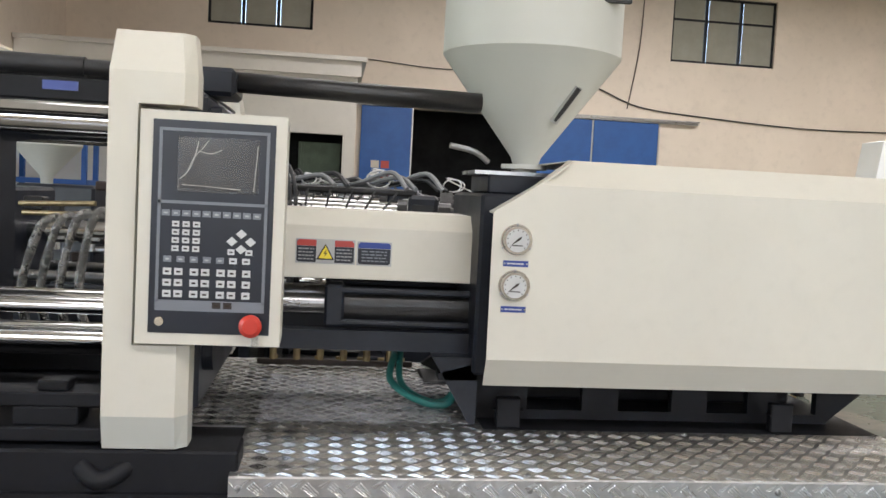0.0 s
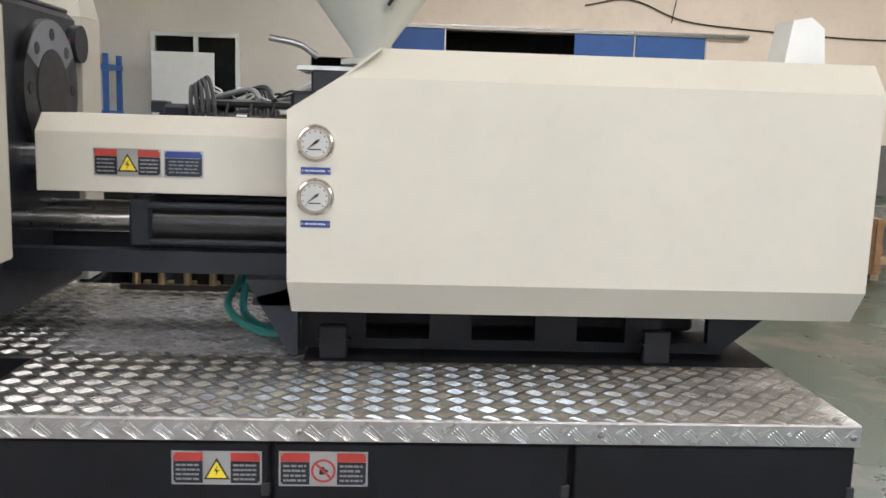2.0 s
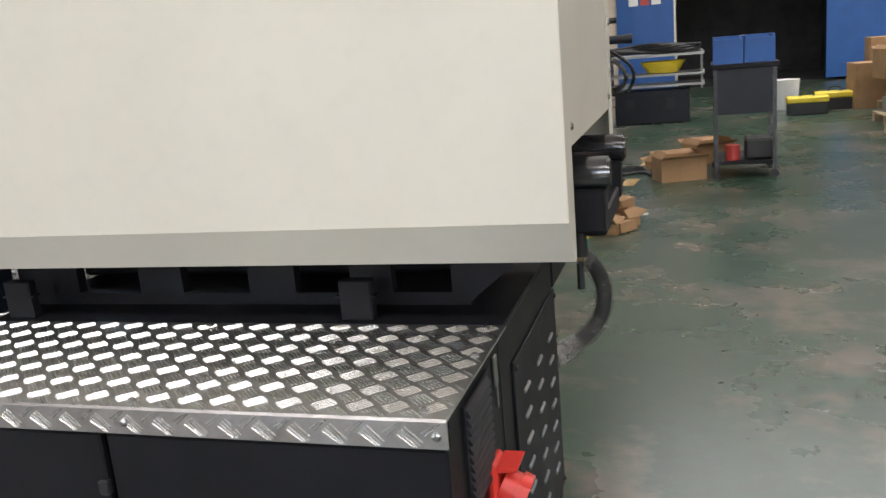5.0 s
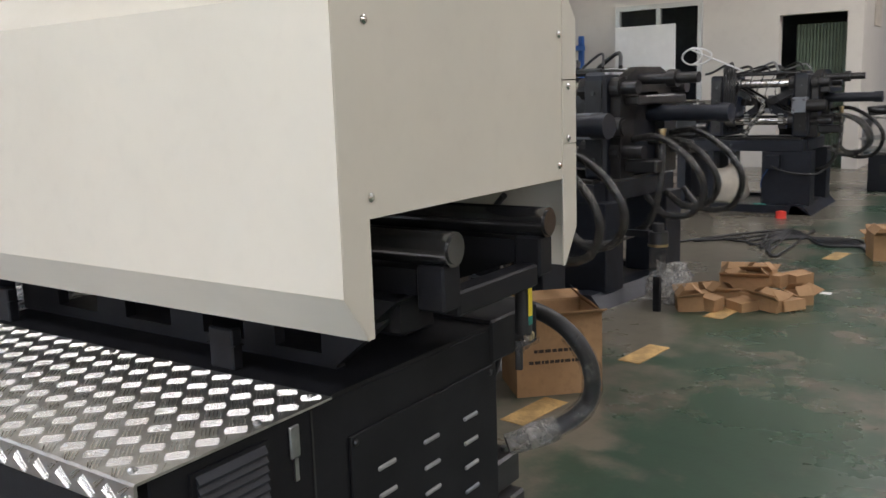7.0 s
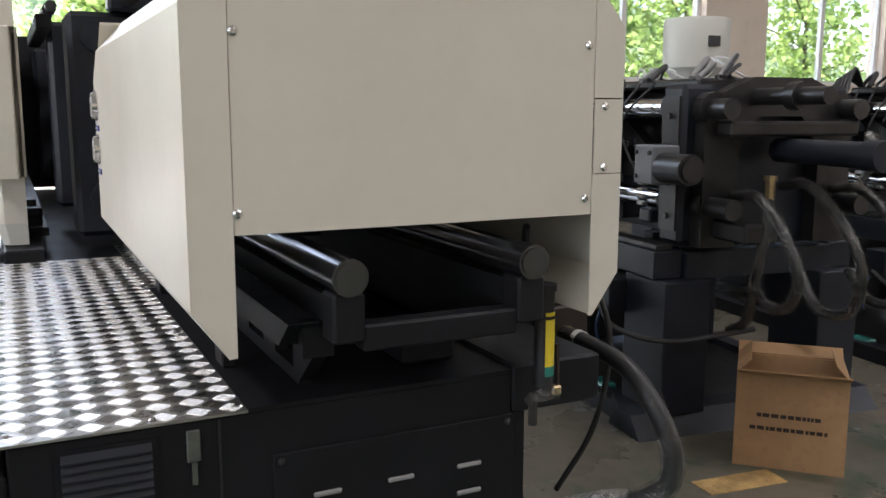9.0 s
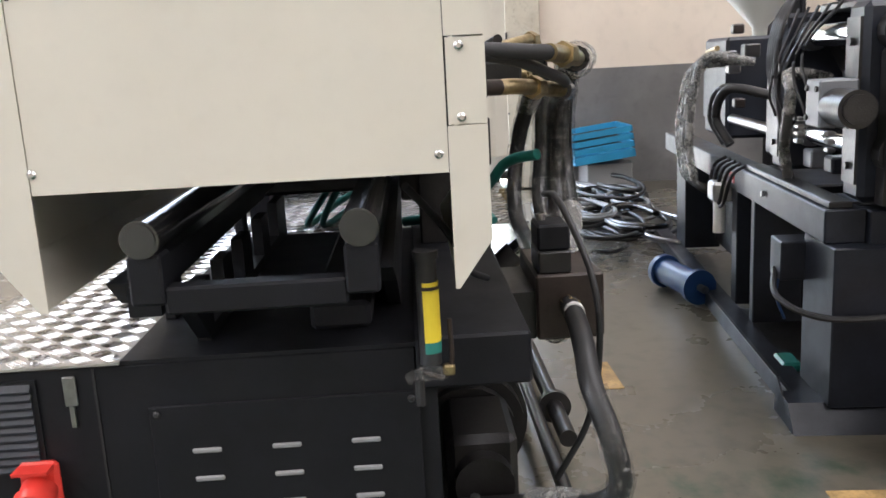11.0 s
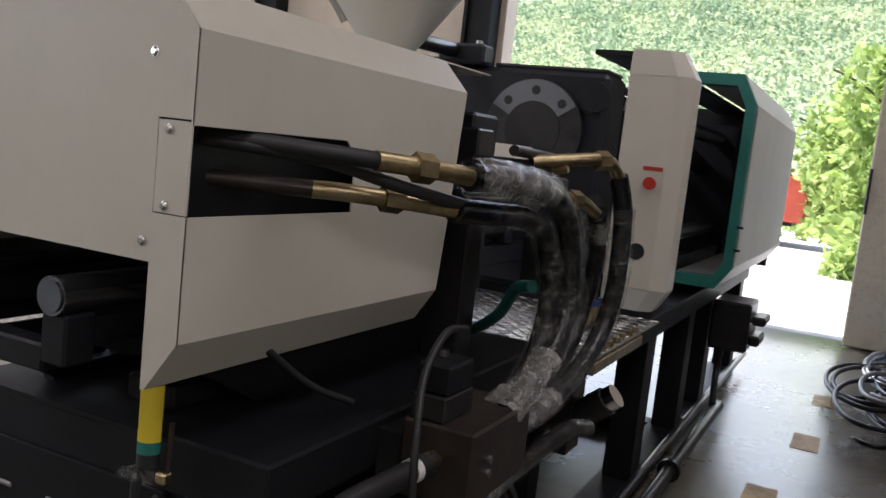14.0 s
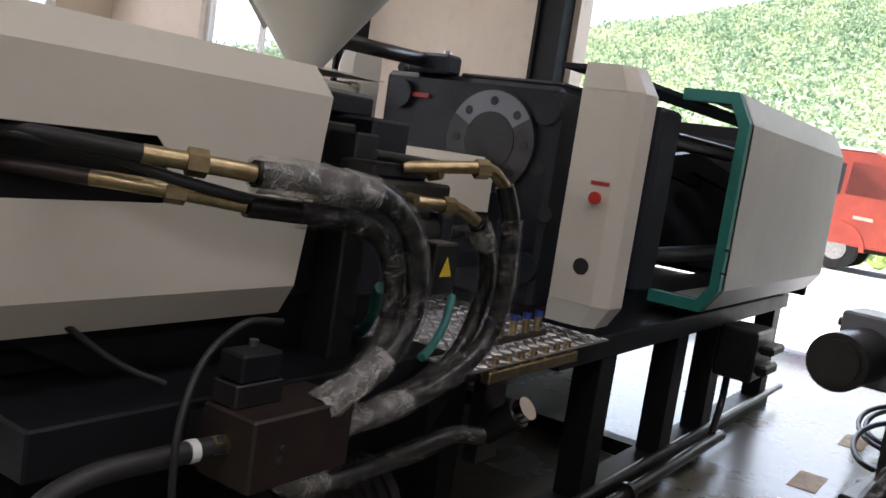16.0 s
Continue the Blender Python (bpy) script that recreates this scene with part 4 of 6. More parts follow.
    part("knob", C(((-0.66 + _k * 0.09, 0.975, 0.875), (-0.66 + _k * 0.09, 0.975, 0.895), 0.016), seg=10), BLABEL, v)
solo("teal_hose", tube([(-0.2, 0.62, 0.95), (-0.2, 0.5, 0.84), (-0.1, 0.42, 0.80), (-0.03, 0.42, 0.84), (0.02, 0.5, 0.98)], 0.012), TEAL, "looped teal water hose lying on the deck", "hose", smooth=True)
solo("teal_hose", tube([(-0.22, 0.6, 0.93), (-0.24, 0.46, 0.86), (-0.14, 0.38, 0.81), (-0.05, 0.36, 0.82), (0.0, 0.45, 0.95)], 0.012), TEAL, "looped teal water hose lying on the deck", "hose", smooth=True)

# black upper rod
solo("guide_tube", C(((-0.86, 0.2, 1.785), (-0.03, 0.2, 1.768), 0.03), ((-0.03, 0.2, 1.768), (-0.028, 0.2, 1.768), 0.025), seg=28), OILY, "black round guide tube above the barrel cover", "tube", smooth=True)

# ---- hopper ----
hp = thing("hopper", (0.15, 0.44, 1.56), "large cream conical material hopper with straight upper drum", "hopper")
part("cone", lathe([(0.042, 1.60), (0.05, 1.625), (0.288, 1.945), (0.291, 1.95)], (0.17, 0.44), 56), CREAM_G, hp, smooth=True)
part("drum", lathe([(0.291, 1.95), (0.291, 2.52), (0.298, 2.52), (0.298, 2.55), (0.27, 2.6), (0.05, 2.64), (0.0, 2.64)], (0.17, 0.44), 56), CREAM_G, hp, smooth=True)
part("neck", lathe([(0.042, 1.56), (0.042, 1.60), (0.075, 1.60), (0.075, 1.585), (0.042, 1.585)], (0.165, 0.44), 32), CREAM_G, hp, smooth=True)
_w = part("sight_slot", C(((0.225, 0.31, 1.735), (0.285, 0.26, 1.845), 0.014)), GREYL, hp, "oval sight window in the cone", True)
part("glass", C(((0.227, 0.302, 1.74), (0.285, 0.253, 1.84), 0.009)), BLACK, _w, smooth=True)
part("handle", tube([(0.03, 0.36, 1.6), (-0.02, 0.34, 1.63), (-0.1, 0.33, 1.645)], 0.009), STEEL, hp, smooth=True)
part("feed_gate", B((-0.02, 0.32, 0.3, 0.58, 1.56, 1.572)), STEEL, hp)
part("opening", B((0.3, 0.42, 0.2, 0.22, 2.1, 2.16)), BLACK, hp)

# ---- clamp end: posts, panel, platens, tie bars, gate ----
def post(y_out, y_in, label, recess, xf=-0.785, c=(0.026, 0.03), xl=-0.98):
    p = thing("post_cover", (-0.88, y_out, 0.86), label, "machine cover", "post covers")
    s = 1 if y_in > y_out else -1
    poly = [(xl, y_out), (xf - c[0], y_out), (xf, y_out + s * c[1]), (xf, y_in), (xl, y_in)]
    if recess:
        part("upper", prism(poly, "z", 1.666, 1.74), CREAM, p)
        part("lower", prism(poly, "z", 0.928, 1.10), CREAM, p)
        part("middle", prism([(xl, y_out), (-0.914, y_out), (-0.914, y_out + s * 0.1), (-0.84, y_out + s * 0.12), (-0.84, y_in), (xl, y_in)], "z", 1.10, 1.666), CREAM, p)
    else:
        part("shell", prism(poly, "z", 0.928, 1.74, 0.003), CREAM, p)
    # slanted cap and foot
    bm = bmesh.new()
    lo, hi = [bm.verts.new((x, y, 1.74)) for x, y in poly], []
    for x, y in poly:
        hi.append(bm.verts.new((x + (0.008 if x < -0.9 else -0.012), y_in + (y - y_in) * 0.76, 1.835)))
    for k in range(5):
        bm.faces.new((lo[k], lo[(k + 1) % 5], hi[(k + 1) % 5], hi[k]))
    bm.faces.new(hi); bm.faces.new(lo)
    part("cap", bm, CREAM, p)
    bm = bmesh.new()
    hi, lo = [bm.verts.new((x, y, 0.928)) for x, y in poly], [bm.verts.new((x, y_in + (y - y_in) * 0.8, 0.845)) for x, y in poly]
    for k in range(5):
        bm.faces.new((lo[k], lo[(k + 1) % 5], hi[(k + 1) % 5], hi[k]))
    bm.faces.new(hi); bm.faces.new(lo)
    part("foot", bm, CREAM_G, p)
    return p


post(-0.31, -0.2, "tall cream sheet post cover holding the control panel", True)
bp = post(1.168, 0.925, "tall cream sheet post cover with a red button", False, -0.81, (0.035, 0.06), -0.965)
part("red_button", C(((-0.81, 1.062, 1.337), (-0.79, 1.062, 1.337), 0.012), ((-0.79, 1.062, 1.337), (-0.776, 1.062, 1.337), 0.024)), ORANGER, bp, smooth=True)
part("red_plate", B((-0.81, -0.807, 1.025, 1.1, 1.385, 1.40)), RLABEL, bp)
part("hole", C(((-0.815, 1.04, 1.073), (-0.807, 1.04, 1.073), 0.032), seg=28), BLACK, bp)

hmi = thing("control_panel", (-0.73, -0.3, 1.1), "cream framed operator control panel with screen and keypad", "control panel")
part("case", B((-0.90, -0.56, -0.325, -0.22, 1.10, 1.643), bevel=0.006), CREAM, hmi)
part("bezel", prism([(-0.90, 1.10), (-0.56, 1.10), (-0.56, 1.643), (-0.90, 1.643)], "y", -0.331, -0.325), CREAM, hmi)
part("face", B((-0.87, -0.586, -0.3335, -0.331, 1.127, 1.622)), NAVY, hmi)
part("frame_line", B((-0.855, -0.60, -0.3355, -0.3335, 1.597, 1.604), (-0.855, -0.60, -0.3355, -0.3335, 1.43, 1.437), (-0.855, -0.848, -0.3355, -0.3335, 1.20, 1.597), (-0.607, -0.60, -0.3355, -0.3335, 1.20, 1.597), (-0.855, -0.60, -0.3355, -0.3335, 1.18, 1.205)), GREYF, hmi)
sc = part("screen", B((-0.81, -0.626, -0.336, -0.3335, 1.462, 1.582), bevel=0.001), SCREEN, hmi, "dark screen under wrinkled protective film")
part("protective_film", B((-0.812, -0.622, -0.3378, -0.3368, 1.458, 1.586)), SCREENF, sc, "wrinkled clear film")
for _p in ([(-0.806, 1.487), (-0.79, 1.503), (-0.776, 1.535), (-0.755, 1.56), (-0.742, 1.578)], [(-0.796, 1.494), (-0.782, 1.515), (-0.77, 1.55), (-0.765, 1.575)], [(-0.80, 1.474), (-0.74, 1.472), (-0.665, 1.468)], [(-0.634, 1.465), (-0.631, 1.51), (-0.627, 1.572)], [(-0.76, 1.552), (-0.735, 1.548), (-0.71, 1.558)]):
    part("film_crease", tube([(a, -0.338, b) for a, b in _p], 0.0009, 5, 4), CREASE, sc, smooth=True)
keys = []
for _k in range(10):
    keys.append((-0.845 + _k * 0.0235, 1.408, 0.0185, 0.014, 0))
for _r in range(4):
    for _k in range(3):
        keys.append((-0.82 + _k * 0.024, 1.383 - _r * 0.019, 0.016, 0.013, 1))
for _x, _z in ((-0.69, 1.36), (-0.648, 1.36), (-0.69, 1.322), (-0.648, 1.322)):
    if _z < 1.35:
        keys.append((_x, _z, 0.016, 0.013, 1))
for _k in range(7):
    keys.append((-0.838 + _k * 0.0305, 1.301, 0.018, 0.014, 0 if _k < 5 else 1))
for _r in range(3):
    for _k, _x in enumerate((-0.838, -0.812, -0.776, -0.75, -0.714, -0.688, -0.654)):
        keys.append((_x, 1.272 - _r * 0.026, 0.019, 0.016, 1))
for _x, _z in ((-0.722, 1.195), (-0.696, 1.195)):
    keys.append((_x, _z, 0.02, 0.015, 2))
for _x, _z, _w, _h, _t in keys:
    k = part("key", B((_x, _x + _w, -0.3365, -0.3335, _z - _h / 2, _z + _h / 2)), (GREYF, KEY, BROWNBLK)[_t], hmi)
    part("legend", B((_x + _w * 0.25, _x + _w * 0.75, -0.337, -0.3365, _z - _h * 0.15, _z + _h * 0.12)), INK if _t else GREYL, k)
for _x, _z in ((-0.659, 1.365), (-0.659, 1.329), (-0.681, 1.347), (-0.637, 1.347)):
    part("arrow_key", prism([(_x - 0.013, _z), (_x, _z - 0.011), (_x + 0.013, _z), (_x, _z + 0.011)], "y", -0.3365, -0.3335), KEY, hmi)
es = part("emergency_stop", C(((-0.628, -0.331, 1.153), (-0.628, -0.35, 1.153), 0.014)), BLACK, hmi, "large red mushroom emergency stop button")
part("mushroom", C(((-0.628, -0.35, 1.153), (-0.628, -0.366, 1.153), 0.025, 0.027), ((-0.628, -0.366, 1.153), (-0.628, -0.374, 1.153), 0.027, 0.018), seg=28), ORANGER, es, smooth=True)
part("tag", B((-0.625, -0.608, -0.352, -0.349, 1.10, 1.135)), FILM, es)
hmi.location, hmi.scale = (-0.737, -0.3, 1.1085), (0.979, 1, 1)
part("key_lock", C(((-0.843, -0.3335, 1.155), (-0.843, -0.342, 1.155), 0.0105)), CHROME, hmi, smooth=True)

pl = thing("fixed_platen", (-0.9, 0.44, 0.8), "thick dark slate fixed platen with a steel centring ring", "platen")
part("plate", B((-1.05, -0.80, -0.02, 0.855, 0.86, 1.735), bevel=0.02), SLATE2, pl)
bm = bmesh.new()
cyl(bm, (-0.80, 0.57, 1.49), (-0.775, 0.57, 1.49), 0.205, seg=48)
part("ring", bm, DKSTEEL, pl, smooth=True)
# paler grey arc laid over the upper part of the dark ring
_a = [radians(32 + 7.5 * k) for k in range(17)]
part("pale_arc", prism([(0.57 + 0.202 * math.cos(t), 1.49 + 0.202 * math.sin(t)) for t in _a] + [(0.57 + 0.118 * math.cos(t), 1.49 + 0.118 * math.sin(t)) for t in reversed(_a)], "x", -0.7752, -0.7735), GREYF, pl, "paler arc over the upper half of the ring")
part("bore", C(((-0.776, 0.57, 1.49), (-0.772, 0.57, 1.49), 0.116), seg=36), BLACK, pl)
for _a in range(8):
    part("bolt_hole", C(((-0.776, 0.57 + 0.16 * math.cos(_a * math.pi / 4), 1.49 + 0.16 * math.sin(_a * math.pi / 4)), (-0.772, 0.57 + 0.16 * math.cos(_a * math.pi / 4), 1.49 + 0.16 * math.sin(_a * math.pi / 4)), 0.018), seg=14), BLACK, pl)
for _y in (0.19, 0.79):
    part("red_plate", B((-0.79, -0.786, _y - 0.045, _y + 0.045, 1.632, 1.65)), RLABEL, pl)
for _y, _z in ((0.09, 1.64), (0.81, 1.64), (0.09, 1.02), (0.81, 1.02)):
    part("tie_nut", C(((-0.80, _y, _z), (-0.77, _y, _z), 0.06), seg=24), SLATE2, pl, smooth=True)

part("rod_clamp", B((-0.85, -0.745, 0.13, 0.34, 1.735, 1.815), bevel=0.012), SLATE2, pl)
part("rod_clamp_bolt", C(((-0.80, 0.29, 1.815), (-0.80, 0.29, 1.832), 0.014), seg=10), STEEL, pl)
part("top_rim", B((-1.03, -0.82, 0.36, 0.84, 1.735, 1.752), bevel=0.006), DKSTEEL, pl)
for _y, _z in ((0.79, 1.41), (0.86, 1.24), (0.17, 1.41)):
    part("bore_hole", C(((-0.802, _y, _z), (-0.797, _y, _z), 0.03), seg=18), BLACK, pl)

tb = thing("clamp_unit", (-2.5, 0.44, 0.8), "dark slate clamping unit with four bright tie bars", "clamp unit")
for _y, _z in ((0.09, 1.64), (0.81, 1.64), (0.09, 1.04), (0.81, 1.04)):
    part("tie_bar", C(((-1.65, _y, _z), (-1.05, _y, _z), 0.045), seg=28), CHROME, tb, "polished chrome tie bar", True)
    # same bars further back, blackened: the clamp's inner shade as colour
    part("tie_bar_shaded", C(((-4.0, _y, _z), (-1.65, _y, _z), 0.0445), seg=24), OILY, tb, smooth=True)
part("moving_platen", B((-1.85, -1.6, -0.05, 0.95, 0.9, 1.76), bevel=0.02), SLATE2, tb)
part("end_cover", B((-4.06, -4.01, -0.28, 1.2, 0.8, 1.86), bevel=0.005), SLATE, tb)
part("rear_platen", B((-4.0, -3.7, -0.05, 0.95, 0.86, 1.76), bevel=0.02), SLATE2, tb)
for _y in (0.2, 0.45, 0.7):
    part("toggle_arm", prism([(-3.7, 1.5), (-2.8, 1.62), (-1.85, 1.5), (-1.85, 1.4), (-2.8, 1.5), (-3.7, 1.4)], "y", _y - 0.03, _y + 0.03), SLATE, tb)
part("core_bar", C(((-1.6, 0.02, 1.14), (-1.05, 0.02, 1.14), 0.022)), CHROME, tb, smooth=True)
part("upper_beam", B((-2.2, -0.97, -0.12, -0.06, 1.675, 1.733), bevel=0.004), SLATE, tb)
_pl = part("blue_plate", B((-1.185, -1.1, -0.123, -0.12, 1.7, 1.723)), BLABEL, tb)
part("upper_tube", C(((-2.2, -0.06, 1.777), (-1.1, -0.06, 1.767), 0.026), ((-1.1, -0.06, 1.767), (-0.95, -0.06, 1.765), 0.021)), BLACK, tb, smooth=True)
part("lower_rail", B((-4.1, -0.97, -0.24, -0.14, 0.93, 0.965), (-4.1, -0.97, -0.26, -0.12, 0.85, 0.885), bevel=0.004), SLATE, tb)
part("rail_stop", B((-1.15, -1.08, -0.22, -0.16, 0.965, 0.99), (-1.2, -1.05, -0.24, -0.14, 0.885, 0.93), bevel=0.003), SLATE, tb)

bed = thing("clamp_bed", (-2.4, 0.44, 0), "slate grey welded bed frame with legs under the clamp unit", "machine base")
part("beam", B((-4.1, -0.66, 0.95, 1.09, 0.69, 0.79), (-4.1, -0.66, -0.29, -0.15, 0.69, 0.84), bevel=0.006), SLATE, bed)
part("bed_plate", B((-4.05, -0.67, -0.15, 0.95, 0.74, 0.785)), SLATE, bed)
for _x in (-1.15, -2.05, -2.7, -3.9):
    for _y in (0.96, -0.28):
        part("leg", B((_x - 0.08, _x + 0.08, _y, _y + 0.12, 0.08, 0.69), bevel=0.004), SLATE, bed)
part("foot_rail", B((-4.1, -0.3, 0.94, 1.08, 0.0, 0.08), (-4.1, -0.66, -0.3, -0.16, 0.0, 0.08), (-2.1, -2.0, -0.2, 1.0, 0.0, 0.08)), SLATE, bed)
part("inner_rail", B((-3.7, -1.07, 0.84, 0.9, 0.785, 0.93), bevel=0.004), SLATE, bed)
part("front_skirt", B((-4.1, -0.68, -0.31, -0.29, 0.1, 0.74)), SLATE, bed)
part("floor_pipe", C(((-4.2, 1.12, 0.12), (0.9, 1.12, 0.12), 0.022), ((-2.6, 1.2, 0.1), (0.3, 1.2, 0.1), 0.03), ((0.0, 1.2, 0.1), (0.03, 1.2, 0.1), 0.06), ((-1.3, 1.2, 0.1), (-1.27, 1.2, 0.1), 0.05)), OILY, bed, smooth=True)

gate = thing("rear_safety_gate", (-2.9, 1.15, 0.85), "cream safety gate with a green rubber edge, slid open", "safety gate")
_p = [(0.93, 0.85), (1.19, 0.85), (1.262, 0.96), (1.262, 1.745), (1.19, 1.88), (0.93, 1.88)]
bm = bmesh.new()
for a, b in zip(_p, _p[1:]):
    bm.faces.new([bm.verts.new(q) for q in ((-1.9, *a), (-4.08, *a), (-4.08, *b), (-1.9, *b))])
bmesh.ops.remove_doubles(bm, verts=bm.verts, dist=0.0005)
bmesh.ops.solidify(bm, geom=bm.faces[:], thickness=0.02)
part("panel", bm, CREAM_G, gate)
_q = [(0.93, 0.85), (1.19, 0.85), (1.262, 0.96), (1.262, 1.745), (1.19, 1.88), (0.93, 1.88), (0.93, 1.825), (1.165, 1.825), (1.215, 1.725), (1.215, 0.98), (1.165, 0.905), (0.93, 0.905)]
part("green_edge", prism(_q, "x", -1.9, -1.85), GREENP, gate)
part("dark_frame", prism(_q, "x", -1.93, -1.9), SLATE, gate)
part("roof_sheet", B((-4.0, -1.0, 0.72, 0.93, 1.83, 1.85)), SLATE, gate)
for _z in (1.05, 1.16):
    part("latch", C(((-1.86, 1.25, _z), (-1.83, 1.285, _z), 0.006), seg=8), BLACK, gate)
fg = thing("front_safety_gate", (-3.0, -0.3, 0.85), "dark framed front safety gate with cream panel", "safety gate")
part("panel", B((-4.1, -1.75, -0.33, -0.30, 0.85, 1.82), bevel=0.004), CREAM, fg)
# slate sheet added behind the cream panel to darken the clamp's inside
part("shade_sheet", B((-4.08, -1.77, -0.298, -0.28, 0.86, 1.81)), SLATE, fg)

# ---- hoses and blocks at the back of the machine ----
blk = thing("valve_block", (0.78, 1.04, 0.66), "brown steel hydraulic manifold block with a grey solenoid on it", "valve block")
part("block", B((0.62, 0.94, 1.02, 1.187, 0.66, 0.825), bevel=0.006), BROWNBLK, blk)
part("solenoid", B((0.8, 0.92, 1.03, 1.11, 0.88, 0.945), bevel=0.006), SLATE, blk)
part("solenoid_base", B((0.79, 0.93, 1.03, 1.11, 0.825, 0.88), bevel=0.004), OILY, blk)
part("plug", C(((0.84, 1.05, 0.945), (0.84, 1.05, 0.96), 0.012), seg=12), STEEL, blk)
for _x, _z in ((0.85, 0.75), (0.85, 0.72)):
    part("bolt", C(((_x, 1.187, _z), (_x, 1.193, _z), 0.009), seg=10), STEEL, blk)
part("bracket", B((0.64, 0.92, 0.957, 1.02, 0.66, 0.78)), OILY, blk)


def hose(pts, r, label, wrapped=None, end=None, name="hydraulic_hose", mat_=None, seed=1, milky=()):
    h = thing(name, pts[0], label, "hose", "hydraulic hoses")
    part("rubber", tube(pts, r, 12, 7), mat_ or FILM_TAPE, h, smooth=True)
    if wrapped:
        a, b = wrapped
        part("plastic_wrap", wrap(pts[a:b], r * 1.05, seed, 0.24), FILM, h, "crinkled clear plastic wrapping", True)
        for i, j in milky:
            part("loose_wrap", wrap(pts[i:j], r * 1.14, seed + i, 0.26), MILK, h, "milky bunched plastic film", True)
    if end:
        part("ferrule", tube(end, r * 0.66, 12, 4), BRASS, h, "brass pipe end", True)
        d = (Vector(end[-2]) - Vector(end[-3])).normalized()
        p = Vector(end[-3]) + (Vector(end[-2]) - Vector(end[-3])) * 0.75
        bm = bmesh.new()
        cyl(bm, p - d * 0.02, p + d * 0.02, r * 1.0, seg=6)
        part("hex_nut", bm, BRASS, h)
    return h


W = "black hydraulic hose wrapped in crinkled clear plastic"
hose([(0.97, 1.125, 1.338), (0.85, 1.15, 1.335), (0.64, 1.168, 1.318), (0.5, 1.176, 1.245), (0.435, 1.18, 1.12), (0.445, 1.183, 1.0), (0.52, 1.18, 0.91), (0.62, 1.16, 0.84), (0.7, 1.15, 0.8)], 0.029, W, (1, 9), [(1.17, 1.03, 1.353), (1.05, 1.095, 1.345), (0.97, 1.125, 1.338)], seed=2, milky=((0, 3), (6, 9)))
hose([(0.95, 1.09, 1.268), (0.84, 1.12, 1.262), (0.68, 1.14, 1.25), (0.55, 1.145, 1.2), (0.49, 1.15, 1.1), (0.485, 1.15, 1.0), (0.53, 1.145, 0.9), (0.62, 1.13, 0.83), (0.7, 1.1, 0.78)], 0.026, W, (1, 9), [(1.2, 0.92, 1.289), (1.16, 0.96, 1.288), (1.04, 1.03, 1.278), (0.95, 1.09, 1.268)], seed=3, milky=((7, 9),))
hose([(0.06, 1.17, 1.36), (0.025, 1.185, 1.27), (0.01, 1.19, 1.15), (0.0, 1.185, 1.02), (0.03, 1.168, 0.9), (0.16, 1.16, 0.82), (0.36, 1.15, 0.765), (0.62, 1.13, 0.74)], 0.028, W, (1, 8), [(0.32, 1.0, 1.375), (0.21, 1.1, 1.395), (0.12, 1.15, 1.40), (0.06, 1.17, 1.36)], seed=4, milky=((6, 8),))
hose([(0.13, 1.14, 1.25), (0.05, 1.13, 1.18), (-0.02, 1.11, 1.08), (-0.02, 1.09, 0.95), (0.05, 1.08, 0.83), (0.22, 1.09, 0.77), (0.4, 1.09, 0.74), (0.62, 1.08, 0.72)], 0.026, W, (1, 8), [(0.38, 1.0, 1.3), (0.3, 1.07, 1.29), (0.2, 1.11, 1.285), (0.13, 1.14, 1.25)], seed=5, milky=((0, 2),))
hose([(-0.085, 1.136, 0.575), (0.05, 1.12, 0.6), (0.2, 1.09, 0.575), (0.4, 1.08, 0.56), (0.6, 1.1, 0.58), (0.74, 1.11, 0.62), (0.8, 1.11, 0.68)], 0.025, W, (0, 7), seed=6, milky=((4, 7),))
suction = hose([(0.95, 1.1, 0.75), (1.1, 1.09, 0.75), (1.25, 1.075, 0.74), (1.35, 1.07, 0.69), (1.395, 1.1, 0.59), (1.38, 1.115, 0.48), (1.31, 1.06, 0.41), (1.2, 0.96, 0.37)], 0.024, "thick black rubber suction hose bulging out beside the base", (3, 8), [(0.93, 1.1, 0.748), (0.97, 1.1, 0.752), (1.0, 1.1, 0.755)], mat_=BLACK, seed=7, milky=((6, 8),))
part("white_tape", C(((1.015, 1.098, 0.752), (1.036, 1.096, 0.752), 0.0252)), WHITEP, suction, "white sealing tape", True)
hose([(0.78, 1.07, 1.0), (0.9, 1.08, 1.01), (1.02, 1.1, 0.95), (1.09, 1.13, 0.84), (1.1, 1.14, 0.7), (1.06, 1.12, 0.5), (1.0, 1.05, 0.32)], 0.008, "thin black cable looping down from the solenoid", name="cable", mat_=BLACK)
hose([(1.44, 0.5, 1.37), (1.36, 0.8, 1.36), (1.22, 0.94, 1.345), (1.1, 1.04, 1.31), (1.0, 1.09, 1.29), (0.93, 1.1, 1.28), (0.85, 1.11, 1.27)], 0.0125, "black hose leaving the cover's slot", mat_=BLACK)
# inner length of the lower brass pipe, the slot's shade in its colour
hose([(1.44, 0.45, 1.30), (1.38, 0.72, 1.296), (1.28, 0.84, 1.292), (1.195, 0.925, 1.289)], 0.017, "brass pipe inside the cover's slot, coloured dark for shade", name="shaded_slot_pipe", mat_=BROWNBLK)
hose([(1.35, 0.72, 1.12), (1.2, 0.8, 1.0), (1.05, 0.85, 0.88), (0.95, 0.9, 0.83)], 0.008, "black cable under the cover", name="cable", mat_=BLACK)
